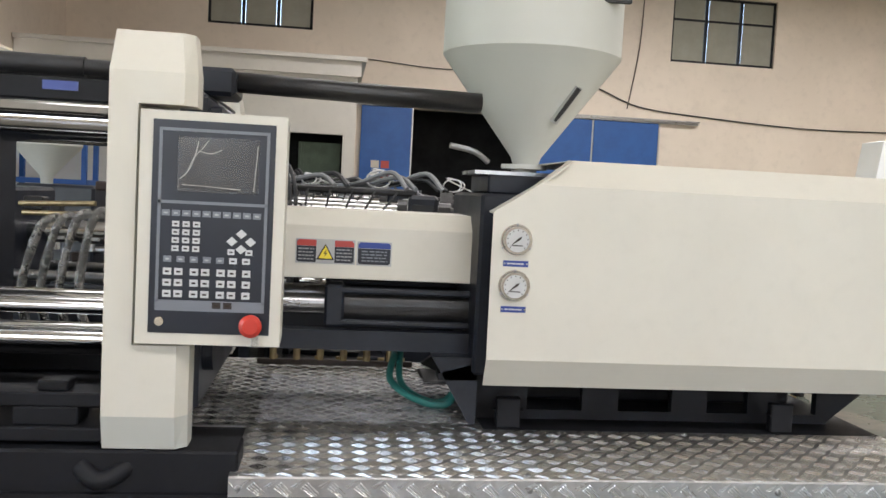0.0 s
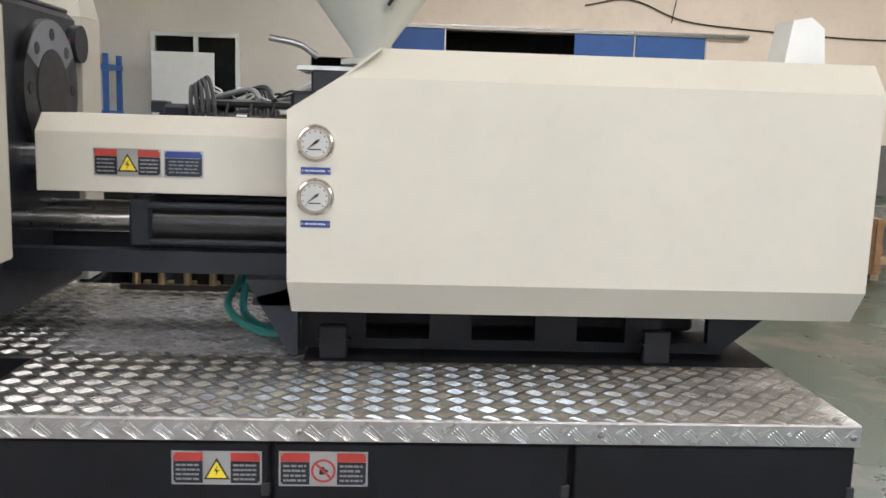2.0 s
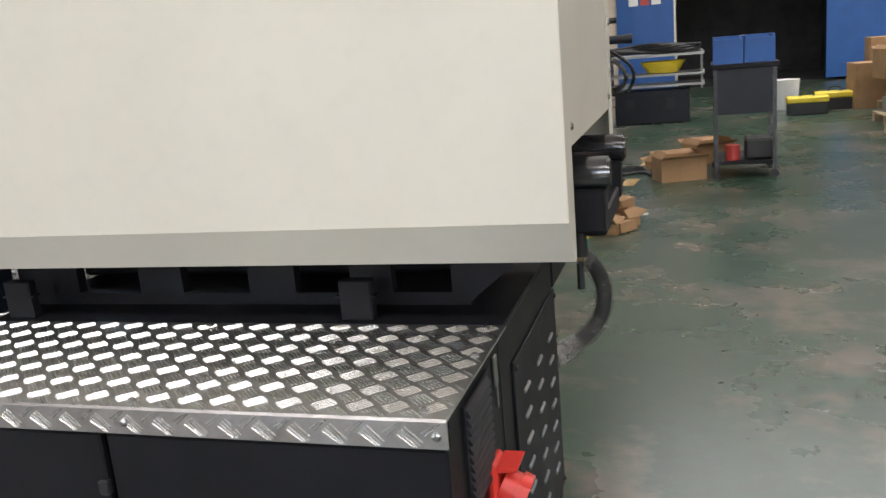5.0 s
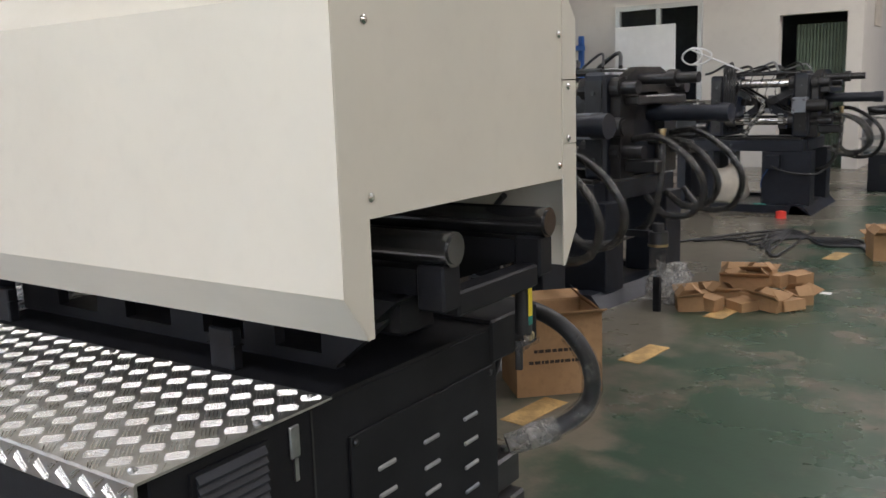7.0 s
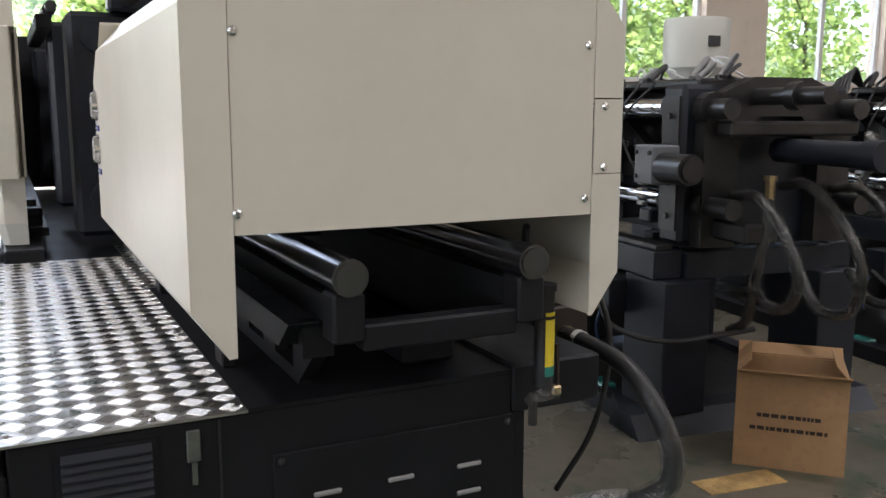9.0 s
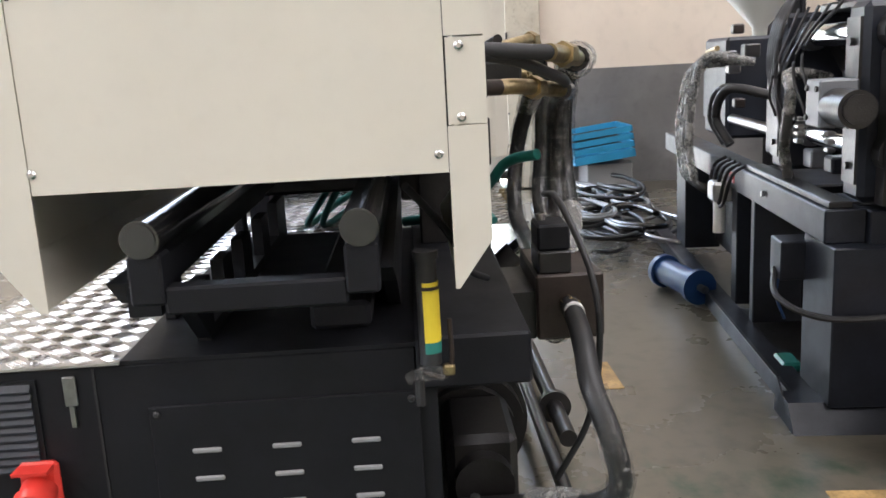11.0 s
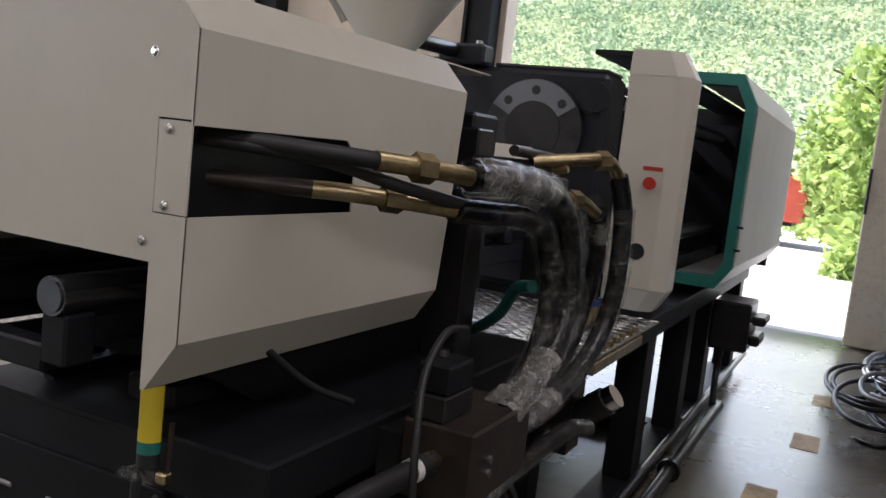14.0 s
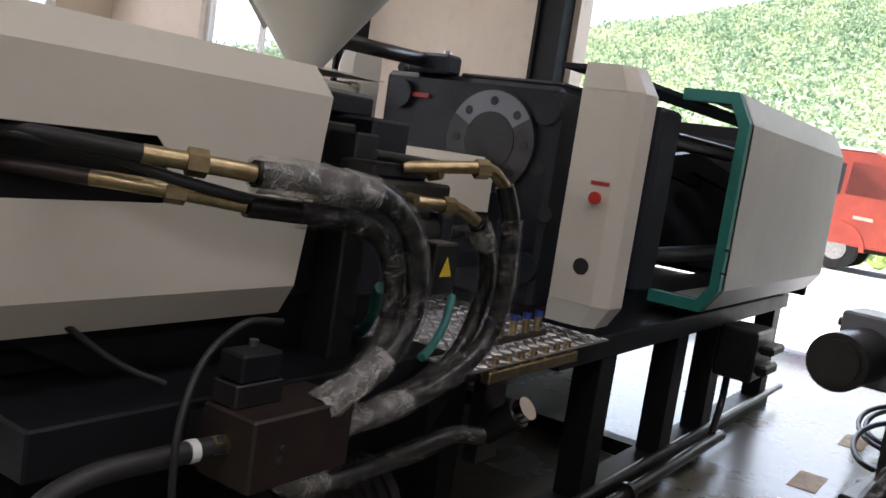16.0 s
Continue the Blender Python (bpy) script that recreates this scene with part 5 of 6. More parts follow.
hose([(1.44, 0.45, 1.38), (1.37, 0.76, 1.37), (1.25, 0.93, 1.36), (1.16, 1.035, 1.353)], 0.0165, "black hose leaving the cover's slot", mat_=BLACK)
hose([(0.47, 1.10, 1.07), (0.376, 1.02, 1.04), (0.3, 0.95, 0.95), (0.15, 0.8, 0.85), (0.05, 0.7, 0.82)], 0.016, "teal hose slanting down to the deck", name="teal_hose", mat_=TEAL)
hose([(-0.14, 0.92, 0.97), (-0.06, 0.96, 0.90), (0.02, 0.98, 0.84), (0.1, 1.0, 0.815)], 0.014, "teal hose leaning over the deck", name="teal_hose", mat_=TEAL)

vb = thing("nozzle_valve_bank", (0.3, 0.9, 1.25), "black valve bank with brass fittings beside the barrel", "valve bank")
part("body", B((0.16, 0.5, 0.86, 1.06, 1.28, 1.34), (0.2, 0.44, 0.88, 1.0, 1.34, 1.38), bevel=0.008), OILY, vb)
part("bar", C(((0.1, 1.0, 1.39), (0.45, 1.0, 1.4), 0.014), ((0.12, 0.95, 1.25), (0.42, 0.95, 1.25), 0.02)), OILY, vb, smooth=True)
part("stem", C(((0.25, 1.04, 1.36), (0.25, 1.08, 1.37), 0.014), seg=10), BRASS, vb)
part("stem", C(((0.36, 1.04, 1.3), (0.36, 1.09, 1.3), 0.014), seg=10), BRASS, vb)
part("support", B((0.26, 0.36, 0.75, 0.86, 0.8, 1.45), (0.24, 0.55, 0.7, 0.75, 0.97, 1.47), bevel=0.006), OILY, vb)
part("junction_box", B((-0.02, 0.1, 0.92, 1.0, 1.0, 1.16), bevel=0.006), OILY, vb)
part("yellow_triangle", prism([(0.01, 1.06), (0.07, 1.06), (0.04, 1.12)], "y", 1.0, 1.002), YEL, vb)
bmf = thing("brass_manifold", (-0.4, 1.1, 0.74), "yellow brass water manifold along the deck's edge", "manifold")
part("rail", B((-0.72, -0.1, 1.095, 1.13, 0.735, 0.775), bevel=0.004), BRASS, bmf)
for _k in range(7):
    part("valve", C(((-0.66 + _k * 0.085, 1.11, 0.775), (-0.66 + _k * 0.085, 1.11, 0.81), 0.013), seg=10), BRASS, bmf)

pm = thing("pump_motor", (0.6, 0.85, 0.2), "dark hydraulic pump and motor under the rear tray", "pump")
part("motor", C(((0.1, 0.85, 0.3), (0.62, 0.85, 0.3), 0.17), seg=32), OILY, pm, smooth=True)
for _k in range(9):
    part("fin", C(((0.15 + _k * 0.05, 0.85, 0.3), (0.158 + _k * 0.05, 0.85, 0.3), 0.185), seg=28), OILY, pm)
part("pump", B((0.66, 0.95, 0.78, 0.96, 0.2, 0.42), bevel=0.02), OILY, pm)
part("flange", C(((0.62, 0.85, 0.3), (0.66, 0.85, 0.3), 0.14)), OILY, pm, smooth=True)
part("shaft_cap", C(((0.95, 0.87, 0.31), (1.0, 0.87, 0.31), 0.075)), OILY, pm, smooth=True)
part("foot", B((0.15, 0.6, 0.74, 0.96, 0, 0.14)), OILY, pm)
vv = thing("valve_stack", (1.05, 0.93, 0.1), "oily black valve stack with bolts near the floor", "valve")
part("body", B((0.98, 1.2, 0.84, 1.06, 0.08, 0.2), (1.02, 1.16, 0.8, 1.1, 0.2, 0.3), bevel=0.008), OILY, vv)
part("base", B((0.95, 1.22, 0.8, 1.1, 0.0, 0.08)), OILY, vv)
for _x in (1.05, 1.13):
    for _y in (0.84, 1.06):
        part("bolt", C(((_x, _y, 0.3), (_x, _y, 0.315), 0.012), seg=8), STEEL, vv)
fil = thing("oil_filter", (-0.35, 1.12, 0.5), "round filter housing with bright cap under the deck", "filter")
part("housing", C(((-0.35, 1.0, 0.5), (-0.35, 1.12, 0.6), 0.05)), OILY, fil, smooth=True)
part("cap", C(((-0.35, 1.12, 0.6), (-0.35, 1.15, 0.625), 0.042)), CHROME, fil, smooth=True)
part("bracket", B((-0.42, -0.28, 0.97, 1.02, 0.4, 0.69)), OILY, fil)
cv = thing("clamp_valves", (-2.75, 1.2, 0.4), "black valve cluster hanging on the clamp bed", "valve")
part("body", B((-2.95, -2.6, 1.09, 1.3, 0.42, 0.7), (-2.9, -2.65, 1.3, 1.36, 0.46, 0.52), (-2.9, -2.65, 1.3, 1.38, 0.58, 0.63), bevel=0.012), OILY, cv)
part("pipe", tube([(-2.7, 1.15, 0.42), (-2.68, 1.15, 0.25), (-2.5, 1.18, 0.12)], 0.02), OILY, cv, smooth=True)
solo("gusset", prism([(-0.1, 0.66), (0.02, 0.66), (0.02, 0.55)], "y", 0.98, 1.0), SLATE, "slate triangular gusset under the deck", "bracket")

# ---- bare machines standing in a row ----
def bare_machine(x, y, turn, seed, tall=True, leg_w=0.32):
    """A machine without its covers: bed along x from its near end, front side at y, turned about that corner."""
    m = thing("bare_machine", (x, y, 0), "dark slate moulding machine without covers, hoses wrapped in plastic", "machine", "bare machines")
    rm = random.Random(seed)

    def q(x0, x1, y0, y1, z0, z1):
        return (x + x0, x + x1, y + y0, y + y1, z0, z1)

    def p3(*pts):
        return [(x + a, y + b, c) for a, b, c in pts]

    def rod(a, b, r, r2=None):
        return ((x + a[0], y + a[1], a[2]), (x + b[0], y + b[1], b[2]), r) + ((r2,) if r2 else ())

    W = 1.25
    # bed: two long beams, an end beam, legs, skids and a drip pan
    for v in (0.1, W - 0.24):
        part("bed_beam", B(q(-3.3, 0.0, v, v + 0.14, 0.655, 0.775), bevel=0.005), SLATE2, m)
    part("end_beam", B(q(-0.1, 0.02, 0.245, W - 0.245, 0.65, 0.77), bevel=0.005), SLATE2, m)
    part("pad_rail", B(q(-1.15, -0.02, 0.12, 0.2, 0.776, 0.8), bevel=0.004), OILY, m)
    part("beam_plate", B(q(-1.36, -1.28, 0.094, 0.1, 0.69, 0.74)), RLABEL, m, "faded red and grey name plate")
    part("beam_plug", C(rod((-0.75, 0.1, 0.72), (-0.75, 0.085, 0.72), 0.012), seg=10), STEEL, m)
    for lx, lw in ((0.08 - leg_w, leg_w), (-1.36, 0.1), (-1.0, 0.06), (-2.9, 0.3)):
        for v in (0.11, W - 0.34):
            part("leg", B(q(lx, lx + lw, v, v + 0.22, 0.08, 0.655), bevel=0.005), SLATE2, m)
    part("tank", B(q(-1.3, -1.02, 0.3, 0.95, 0.12, 0.62), q(-2.6, -1.7, 0.3, 0.95, 0.12, 0.6), bevel=0.01), SLATE, m)
    for v in (0.02, W - 0.12):
        part("skid", B(q(-3.3, 0.02, v, v + 0.1, 0.0, 0.08), bevel=0.003), SLATE2, m)
        part("skid_edge", B(q(-3.3, 0.02, v - 0.003, v + 0.012, 0.08, 0.086)), DKSTEEL, m)
    part("end_skid", prism([(x - 0.1, 0.0), (x + 0.13, 0.0), (x + 0.05, 0.09), (x - 0.07, 0.09)], "y", y - 0.02, y + W), SLATE2, m)
    part("foot_gusset", prism([(x - 0.12, 0.0), (x + 0.12, 0.0), (x - 0.1, 0.14)], "y", y - 0.02, y - 0.012), SLATE2, m)
    part("pan", B(q(-1.3, -0.1, 0.12, W - 0.12, 0.03, 0.045)), OILY, m)
    part("junction_box", B(q(-0.36, -0.22, 0.02, 0.2, 0.47, 0.62), bevel=0.005), SLATE2, m)
    part("cable", tube(p3((-0.3, 0.02, 0.5), (-0.1, -0.02, 0.44), (0.12, 0.1, 0.42), (0.16, 0.5, 0.45)), 0.012, 7), BLACK, m, smooth=True)
    part("cable", tube(p3((-0.34, 0.05, 0.47), (-0.4, 0.06, 0.36), (-0.42, 0.1, 0.26)), 0.006, 6), BLUEM, m, smooth=True)
    part("connector", B(q(-0.5, -0.36, 0.08, 0.16, 0.05, 0.09), bevel=0.01), TEAL, m, "teal plug lying on the drip pan")
    # platens: plate, edge strip with bolts, tie bars with toothed nuts
    for px, th in ((-0.14, 0.16), (-1.02, 0.14)):
        pl2 = part("platen", B(q(px, px + th, 0.2, W - 0.2, 0.8, 1.47), bevel=0.02), SLATE2, m)
        part("edge_plate", B(q(px + 0.02, px + th - 0.02, 0.19, 0.2, 0.86, 1.42)), OILY, pl2)
        for hz in (0.92, 1.06, 1.2, 1.34):
            part("bolt", C(rod((px + th / 2, 0.19, hz), (px + th / 2, 0.178, hz), 0.013), seg=8), DKSTEEL, pl2)
    part("arch_plate", prism([(y + 0.25, 0.8), (y + 0.25, 1.3), (y + 0.34, 1.44), (y + 0.48, 1.5), (y + W - 0.48, 1.5), (y + W - 0.34, 1.44), (y + W - 0.25, 1.3), (y + W - 0.25, 0.8), (y + W - 0.42, 0.8), (y + W - 0.42, 1.2), (y + W - 0.52, 1.34), (y + 0.52, 1.34), (y + 0.42, 1.2), (y + 0.42, 0.8)], "x", x + 0.03, x + 0.1), OILY, m)
    for v in (0.3, W - 0.3):
        for z in (0.97, 1.37):
            part("tie_bar", C(rod((-1.0, v, z), (-0.1, v, z), 0.045), seg=22), CHROME, m, smooth=True)
            part("tie_stub", C(rod((0.02, v, z), (0.24 if z < 1 else 0.2, v, z), 0.042), seg=20), DKSTEEL, m, smooth=True)
            part("toothed_nut", C(rod((-0.2, v, z), (-0.145, v, z), 0.072), seg=14), OILY, m)
            part("toothed_nut", C(rod((0.025, v, z), (0.09, v, z), 0.068), seg=14), OILY, m)
            part("collar", C(rod((-0.86, v, z), (-0.78, v, z), 0.06), seg=20), STEEL, m, smooth=True)
    for v, cx in ((0.2, -0.62), (0.2, -0.26)):
        for k in range(4):
            part("terminal", B(q(cx - 0.025, cx + 0.025, v - 0.02, v + 0.01, 0.945 + 0.03 * k, 0.962 + 0.03 * k), bevel=0.004), GREYL, m, "pale ceramic terminal strip")
    # toggle links between the platens
    for v in (0.42, 0.62, 0.82):
        part("toggle_link", prism([(x - 0.88, 0.92), (x - 0.5, 1.2), (x - 0.14, 1.0), (x - 0.14, 0.93), (x - 0.5, 1.1), (x - 0.88, 0.86)], "y", y + v - 0.03, y + v + 0.03), SLATE2, m)
        part("toggle_link", prism([(x - 0.88, 1.4), (x - 0.5, 1.17), (x - 0.14, 1.36), (x - 0.14, 1.28), (x - 0.5, 1.08), (x - 0.88, 1.32)], "y", y + v - 0.03, y + v + 0.03), OILY, m)
    part("top_plate", B(q(-0.9, -0.1, 0.35, 0.9, 1.46, 1.5), bevel=0.01), OILY, m)
    # overhanging end: motor, ejector cylinder, valve plate
    vp = part("valve_plate", B(q(-0.12, 0.02, 0.06, 0.19, 1.06, 1.22), bevel=0.006), GREYF, m, "grey steel valve plate")
    for a, c in ((-0.1, 1.19), (0.0, 1.19), (-0.1, 1.09)):
        part("bolt", C(rod((a, 0.06, c), (a, 0.052, c), 0.01), seg=8), BLACK, vp)
    part("end_motor", C(rod((0.02, 0.12, 1.13), (0.2, 0.12, 1.13), 0.062), rod((0.2, 0.12, 1.13), (0.213, 0.12, 1.13), 0.048), seg=26), OILY, m, "round black hydraulic motor", True)
    part("ejector", C(rod((0.1, 0.62, 1.2), (0.62, 0.62, 1.2), 0.05), rod((0.58, 0.62, 1.2), (0.66, 0.62, 1.2), 0.058), seg=22), SLATE2, m, smooth=True)
    part("upper_rod", C(rod((0.1, 0.5, 1.42), (0.5, 0.5, 1.42), 0.034), rod((0.3, 0.5, 1.42), (0.36, 0.5, 1.42), 0.055), seg=18), OILY, m, smooth=True)
    part("end_bracket", B(q(0.1, 0.32, 0.3, 0.46, 0.84, 0.92), bevel=0.01), OILY, m)
    part("end_bracket", B(q(0.1, 0.2, 0.3, 0.95, 1.26, 1.32), bevel=0.01), OILY, m)
    part("brass_fitting", C(rod((0.3, 0.42, 1.02), (0.3, 0.42, 1.09), 0.02), rod((0.3, 0.42, 1.09), (0.3, 0.42, 1.11), 0.027), seg=8), BRASS, m)
    for k in range(3):
        v, o = 0.3 + 0.26 * k, rm.uniform(-0.06, 0.06)
        lp = p3((0.08, v + 0.1, 1.04 + o), (0.32, v + 0.04, 1.06 + o), (0.55 + o, v, 0.93), (0.63 + o, v + 0.02, 0.76), (0.54 + o, v + 0.06, 0.6 - o), (0.34, v + 0.1, 0.57 - o), (0.18, v + 0.14, 0.68))
        part("wrapped_hose", tube(lp, 0.019, 10, 8), FILM_TAPE, m, smooth=True)
        part("plastic_wrap", wrap(lp, 0.0205, seed + k, 0.25), FILM, m, "crinkled plastic film", True)
    lp = p3((0.3, 0.42, 1.02), (0.31, 0.4, 0.86), (0.29, 0.38, 0.66), (0.2, 0.42, 0.5), (0.05, 0.46, 0.42))
    part("wrapped_hose", tube(lp, 0.0195, 10, 8), FILM_TAPE, m, smooth=True)
    part("plastic_wrap", wrap(lp, 0.0205, seed + 9, 0.25), FILM, m, "milky bunched film", True)
    # front: hose looping up between the tie bars, cables over the far platen
    lp = p3((-0.6, 0.3, 1.2), (-0.5, 0.12, 1.23), (-0.42, 0.1, 1.16), (-0.47, 0.1, 1.02), (-0.56, 0.12, 0.92), (-0.62, 0.16, 0.8))
    part("wrapped_hose", tube(lp, 0.0195, 10, 8), FILM_TAPE, m, smooth=True)
    part("plastic_wrap", wrap(lp, 0.021, seed + 20), MILK, m, "crinkled plastic film", True)
    for k in range(5):
        part("cable", tube(p3((-0.95, 0.5, 1.5), (-0.9 + 0.02 * k, 0.3, 1.56 + 0.012 * k), (-0.86 + 0.03 * k, 0.17, 1.46), (-0.84 + 0.025 * k, 0.13, 1.25), (-0.82 + 0.02 * k, 0.17, 1.05 - 0.03 * k)), 0.011, 8), BLACK, m, smooth=True)
        part("cable", tube(p3((-0.2 - 0.12 * k, 0.2, 1.48), (-0.3 - 0.1 * k, 0.1, 1.3 - 0.03 * k), (-0.2 - 0.14 * k, 0.14, 1.05)), 0.006, 7), BLACK, m, smooth=True)
        part("cable", tube(p3((-1.15 - 0.1 * k, 0.12, 0.79), (-1.2 - 0.1 * k, 0.07, 0.74), (-1.28 - 0.08 * k, 0.05, 0.6), (-1.42 - 0.04 * k, 0.06, 0.55)), 0.009, 7), BLACK, m, smooth=True)
    # injection end: housing, barrel with heater bands, valve gear and hanging hoses
    part("injection_body", B(q(-2.95, -2.35, 0.3, 0.95, 0.8, 1.4), q(-3.3, -2.95, 0.36, 0.9, 0.86, 1.2), bevel=0.02), SLATE2, m)
    part("nozzle_block", B(q(-1.5, -1.2, 0.3, 0.9, 0.8, 1.2), bevel=0.02), OILY, m)
    part("barrel", C(rod((-2.4, 0.62, 1.15), (-1.1, 0.62, 1.15), 0.055), seg=24), CHROME, m, smooth=True)
    for k in range(5):
        part("heater_band", C(rod((-2.25 + 0.2 * k, 0.62, 1.15), (-2.1 + 0.2 * k, 0.62, 1.15), 0.068), seg=24), CHROME, m, smooth=True)
        part("band_terminal", B(q(-2.2 + 0.2 * k, -2.15 + 0.2 * k, 0.52, 0.56, 1.05, 1.09)), WHITEP, m)
    part("slide_rail", C(rod((-2.4, 0.34, 0.92), (-1.1, 0.34, 0.92), 0.03), rod((-2.4, 0.9, 0.92), (-1.1, 0.9, 0.92), 0.03), seg=16), STEEL, m, smooth=True)
    for k in range(4):
        lp = p3((-1.72 - 0.09 * k, 0.3, 1.26), (-1.74 - 0.09 * k, 0.06, 1.3 - 0.02 * k), (-1.78 - 0.09 * k, 0.0, 1.12), (-1.8 - 0.1 * k, -0.02, 0.85), (-1.74 - 0.1 * k, 0.0, 0.64), (-1.6 - 0.08 * k, 0.1, 0.58))
        part("wrapped_hose", tube(lp, 0.018, 9, 7), FILM_TAPE, m, smooth=True)
        part("plastic_wrap", wrap(lp[:5], 0.0195, seed + 30 + k, 0.22), MILK, m, "milky plastic film", True)
    for k in range(2):
        part("return_loop", tube(p3((-1.3, 0.3, 1.1), (-1.42 - 0.1 * k, 0.1, 1.14), (-1.52 - 0.1 * k, 0.06, 1.0), (-1.46 - 0.1 * k, 0.12, 0.86)), 0.024, 10), BLACK, m, smooth=True)
    part("brass_pipe", C(rod((-2.2, 0.16, 1.32), (-1.78, 0.12, 1.34), 0.014), rod((-2.2, 0.2, 1.27), (-1.82, 0.16, 1.28), 0.014), seg=10), BRASS, m, smooth=True)
    part("oil_gauge", C(rod((-1.42, 0.06, 0.42), (-1.42, 0.06, 0.6), 0.03), seg=14), WHITEP, m, "white oil bottle on the leg", True)
    part("pump_valve", B(q(-1.52, -1.38, 0.02, 0.12, 0.58, 0.68), bevel=0.012), GREYL, m)
    for k in range(26):
        u, v, c = rm.choice((rm.uniform(-2.3, -1.15), rm.uniform(-0.95, -0.2))), rm.uniform(0.2, 0.9), rm.uniform(0.84, 1.46)
        h = rm.uniform(0.025, 0.06)
        part("fitting", B(q(u - h, u + h, v - h * 0.8, v + h * 0.8, c - h * 0.7, c + h * 0.7), bevel=0.008), rm.choice((OILY, SLATE2, GREYF, OILY, DKSTEEL, STEEL, BROWNBLK)), m)
    for k in range(9):
        u = rm.uniform(-0.9, 0.1)
        part("top_hose", tube(p3((u, 0.35, 1.5), (u - 0.1, 0.5, 1.55 + rm.uniform(0, 0.05)), (u - 0.3, 0.6, 1.52), (u - 0.45, 0.8, 1.5)), rm.choice((0.009, 0.014)), 7, 5), rm.choice((BLACK, BLACK, GREYC)), m, smooth=True)
    if tall:
        hp2 = part("hopper", lathe([(0.045, 1.4), (0.05, 1.46), (0.26, 1.7), (0.265, 2.06), (0.255, 2.09), (0.0, 2.1)], (x - 2.85, y + 0.62), 36), CREAM_G, m, "cream hopper with a grey cone", True)
        part("switch_box", B(q(-2.6, -2.575, 0.55, 0.65, 1.86, 1.94)), BLACK, hp2)
    m.rotation_euler = (0, 0, radians(turn))
    return m


bare_machine(0.06, 2.05, -7, 3)
bare_machine(0.06, 3.87, -7, 50)
bare_machine(0.28, 8.55, 0, 90, False, 0.5)

lu = thing("oil_lubricator", (0.48, 4.0, 0), "black capped lubricator with a clear bowl on a thin stand", "lubricator")
part("bowl", C(((0.485, 4.0, 0.22), (0.485, 4.0, 0.42), 0.055), seg=20), FILM, lu, smooth=True)
part("cap", C(((0.485, 4.0, 0.42), (0.485, 4.0, 0.5), 0.06), ((0.485, 4.0, 0.5), (0.485, 4.0, 0.55), 0.035), seg=20), BLACK, lu, smooth=True)
part("ring", C(((0.485, 4.0, 0.41), (0.485, 4.0, 0.425), 0.062), seg=20), BRASS, lu)
part("stand", B((0.46, 0.5, 3.98, 4.02, 0.0, 0.22)), SLATE, lu)
part("arm", B((0.2, 0.49, 4.05, 4.08, 0.45, 0.49)), SLATE, lu)

for _x, _y, _z, _r in ((-0.19, 2.6, 1.5, 0.05), (-0.78, 2.7, 1.5, 0.035), (-0.59, 2.65, 1.5, 0.03), (0.5, 4.5, 1.5, 0.05)):
    solo("white_air_tube", tube([(_x + _r * (1.0 + 0.1 * k) * math.cos(k * 0.8 - 1.4), _y + 0.01 * k, _z + _r + _r * math.sin(k * 0.8 - 1.4)) for k in range(13)] + [(_x + 0.3, _y + 0.1, 1.45)], 0.006, 7, 5), KEY, "looped white air tube on the bare machine", "tube", "air tubes", smooth=True)

mo = thing("blue_motor", (-1.6, 2.2, 0.1), "small blue electric motor lying on the floor", "motor")
part("body", C(((-1.85, 2.16, 0.1), (-1.5, 2.22, 0.1), 0.075), seg=24), BLUEM, mo, smooth=True)
part("end_cap", C(((-1.5, 2.22, 0.1), (-1.46, 2.227, 0.1), 0.095), seg=24), BLUEM, mo, smooth=True)
part("end_cap", C(((-1.89, 2.153, 0.1), (-1.85, 2.16, 0.1), 0.095), seg=24), BLUEM, mo, smooth=True)
part("shaft", C(((-1.46, 2.227, 0.1), (-1.4, 2.237, 0.1), 0.02), seg=12), STEEL, mo, smooth=True)
cr = thing("blue_crate", (-5.3, 2.6, 0), "light blue plastic stacking crate with slatted sides", "crate")
part("floor", B((-5.6, -4.95, 2.35, 2.95, 0.32, 0.34)), BLUEP, cr)
for _a in ((-5.6, -5.58, 2.35, 2.95), (-4.97, -4.95, 2.35, 2.95), (-5.6, -4.95, 2.35, 2.37), (-5.6, -4.95, 2.93, 2.95)):
    for _k in range(4):
        part("slat", B((*_a, 0.34 + _k * 0.075, 0.395 + _k * 0.075)), BLUEP, cr)
cr.rotation_euler = (radians(7), 0, 0)
cr.location = (-5.75, 2.6, 0.0)
_cs = solo("crate_support", B((-5.98, -5.5, 2.45, 2.9, 0.0, 0.29), bevel=0.01), GREYL2, "dull grey block under the tilted blue crate", "block")
rc = random.Random(5)
for _k in range(24):
    _x, _y, _r = rc.uniform(-5.0, -3.1), rc.uniform(2.0, 2.6), rc.uniform(0.2, 0.42)
    _z = 0.03 + 0.03 * (_k % 6)
    _ph, _el = rc.uniform(0, 6), rc.uniform(0.5, 0.8)
    pts = [(_x + _r * 1.5 * (1 + 0.015 * k) * math.cos(_ph + k * 0.55) + rc.uniform(-0.015, 0.015), _y + _r * _el * (1 + 0.015 * k) * math.sin(_ph + k * 0.55), _z + 0.012 * math.sin(k)) for k in range(rc.choice((9, 12, 20)))]
    solo("coiled_hose", tube(pts, rc.choice((0.012, 0.016, 0.022)), 8, 5), (BLACK, FILM_TAPE, GREYC, BLACK, STEEL)[_k % 5], "coiled hose in the pile on the floor", "hose", "pile of hoses", smooth=True)
for _k in range(5):
    _x, _y = rc.uniform(-3.4, -2.6), rc.uniform(1.95, 2.2)
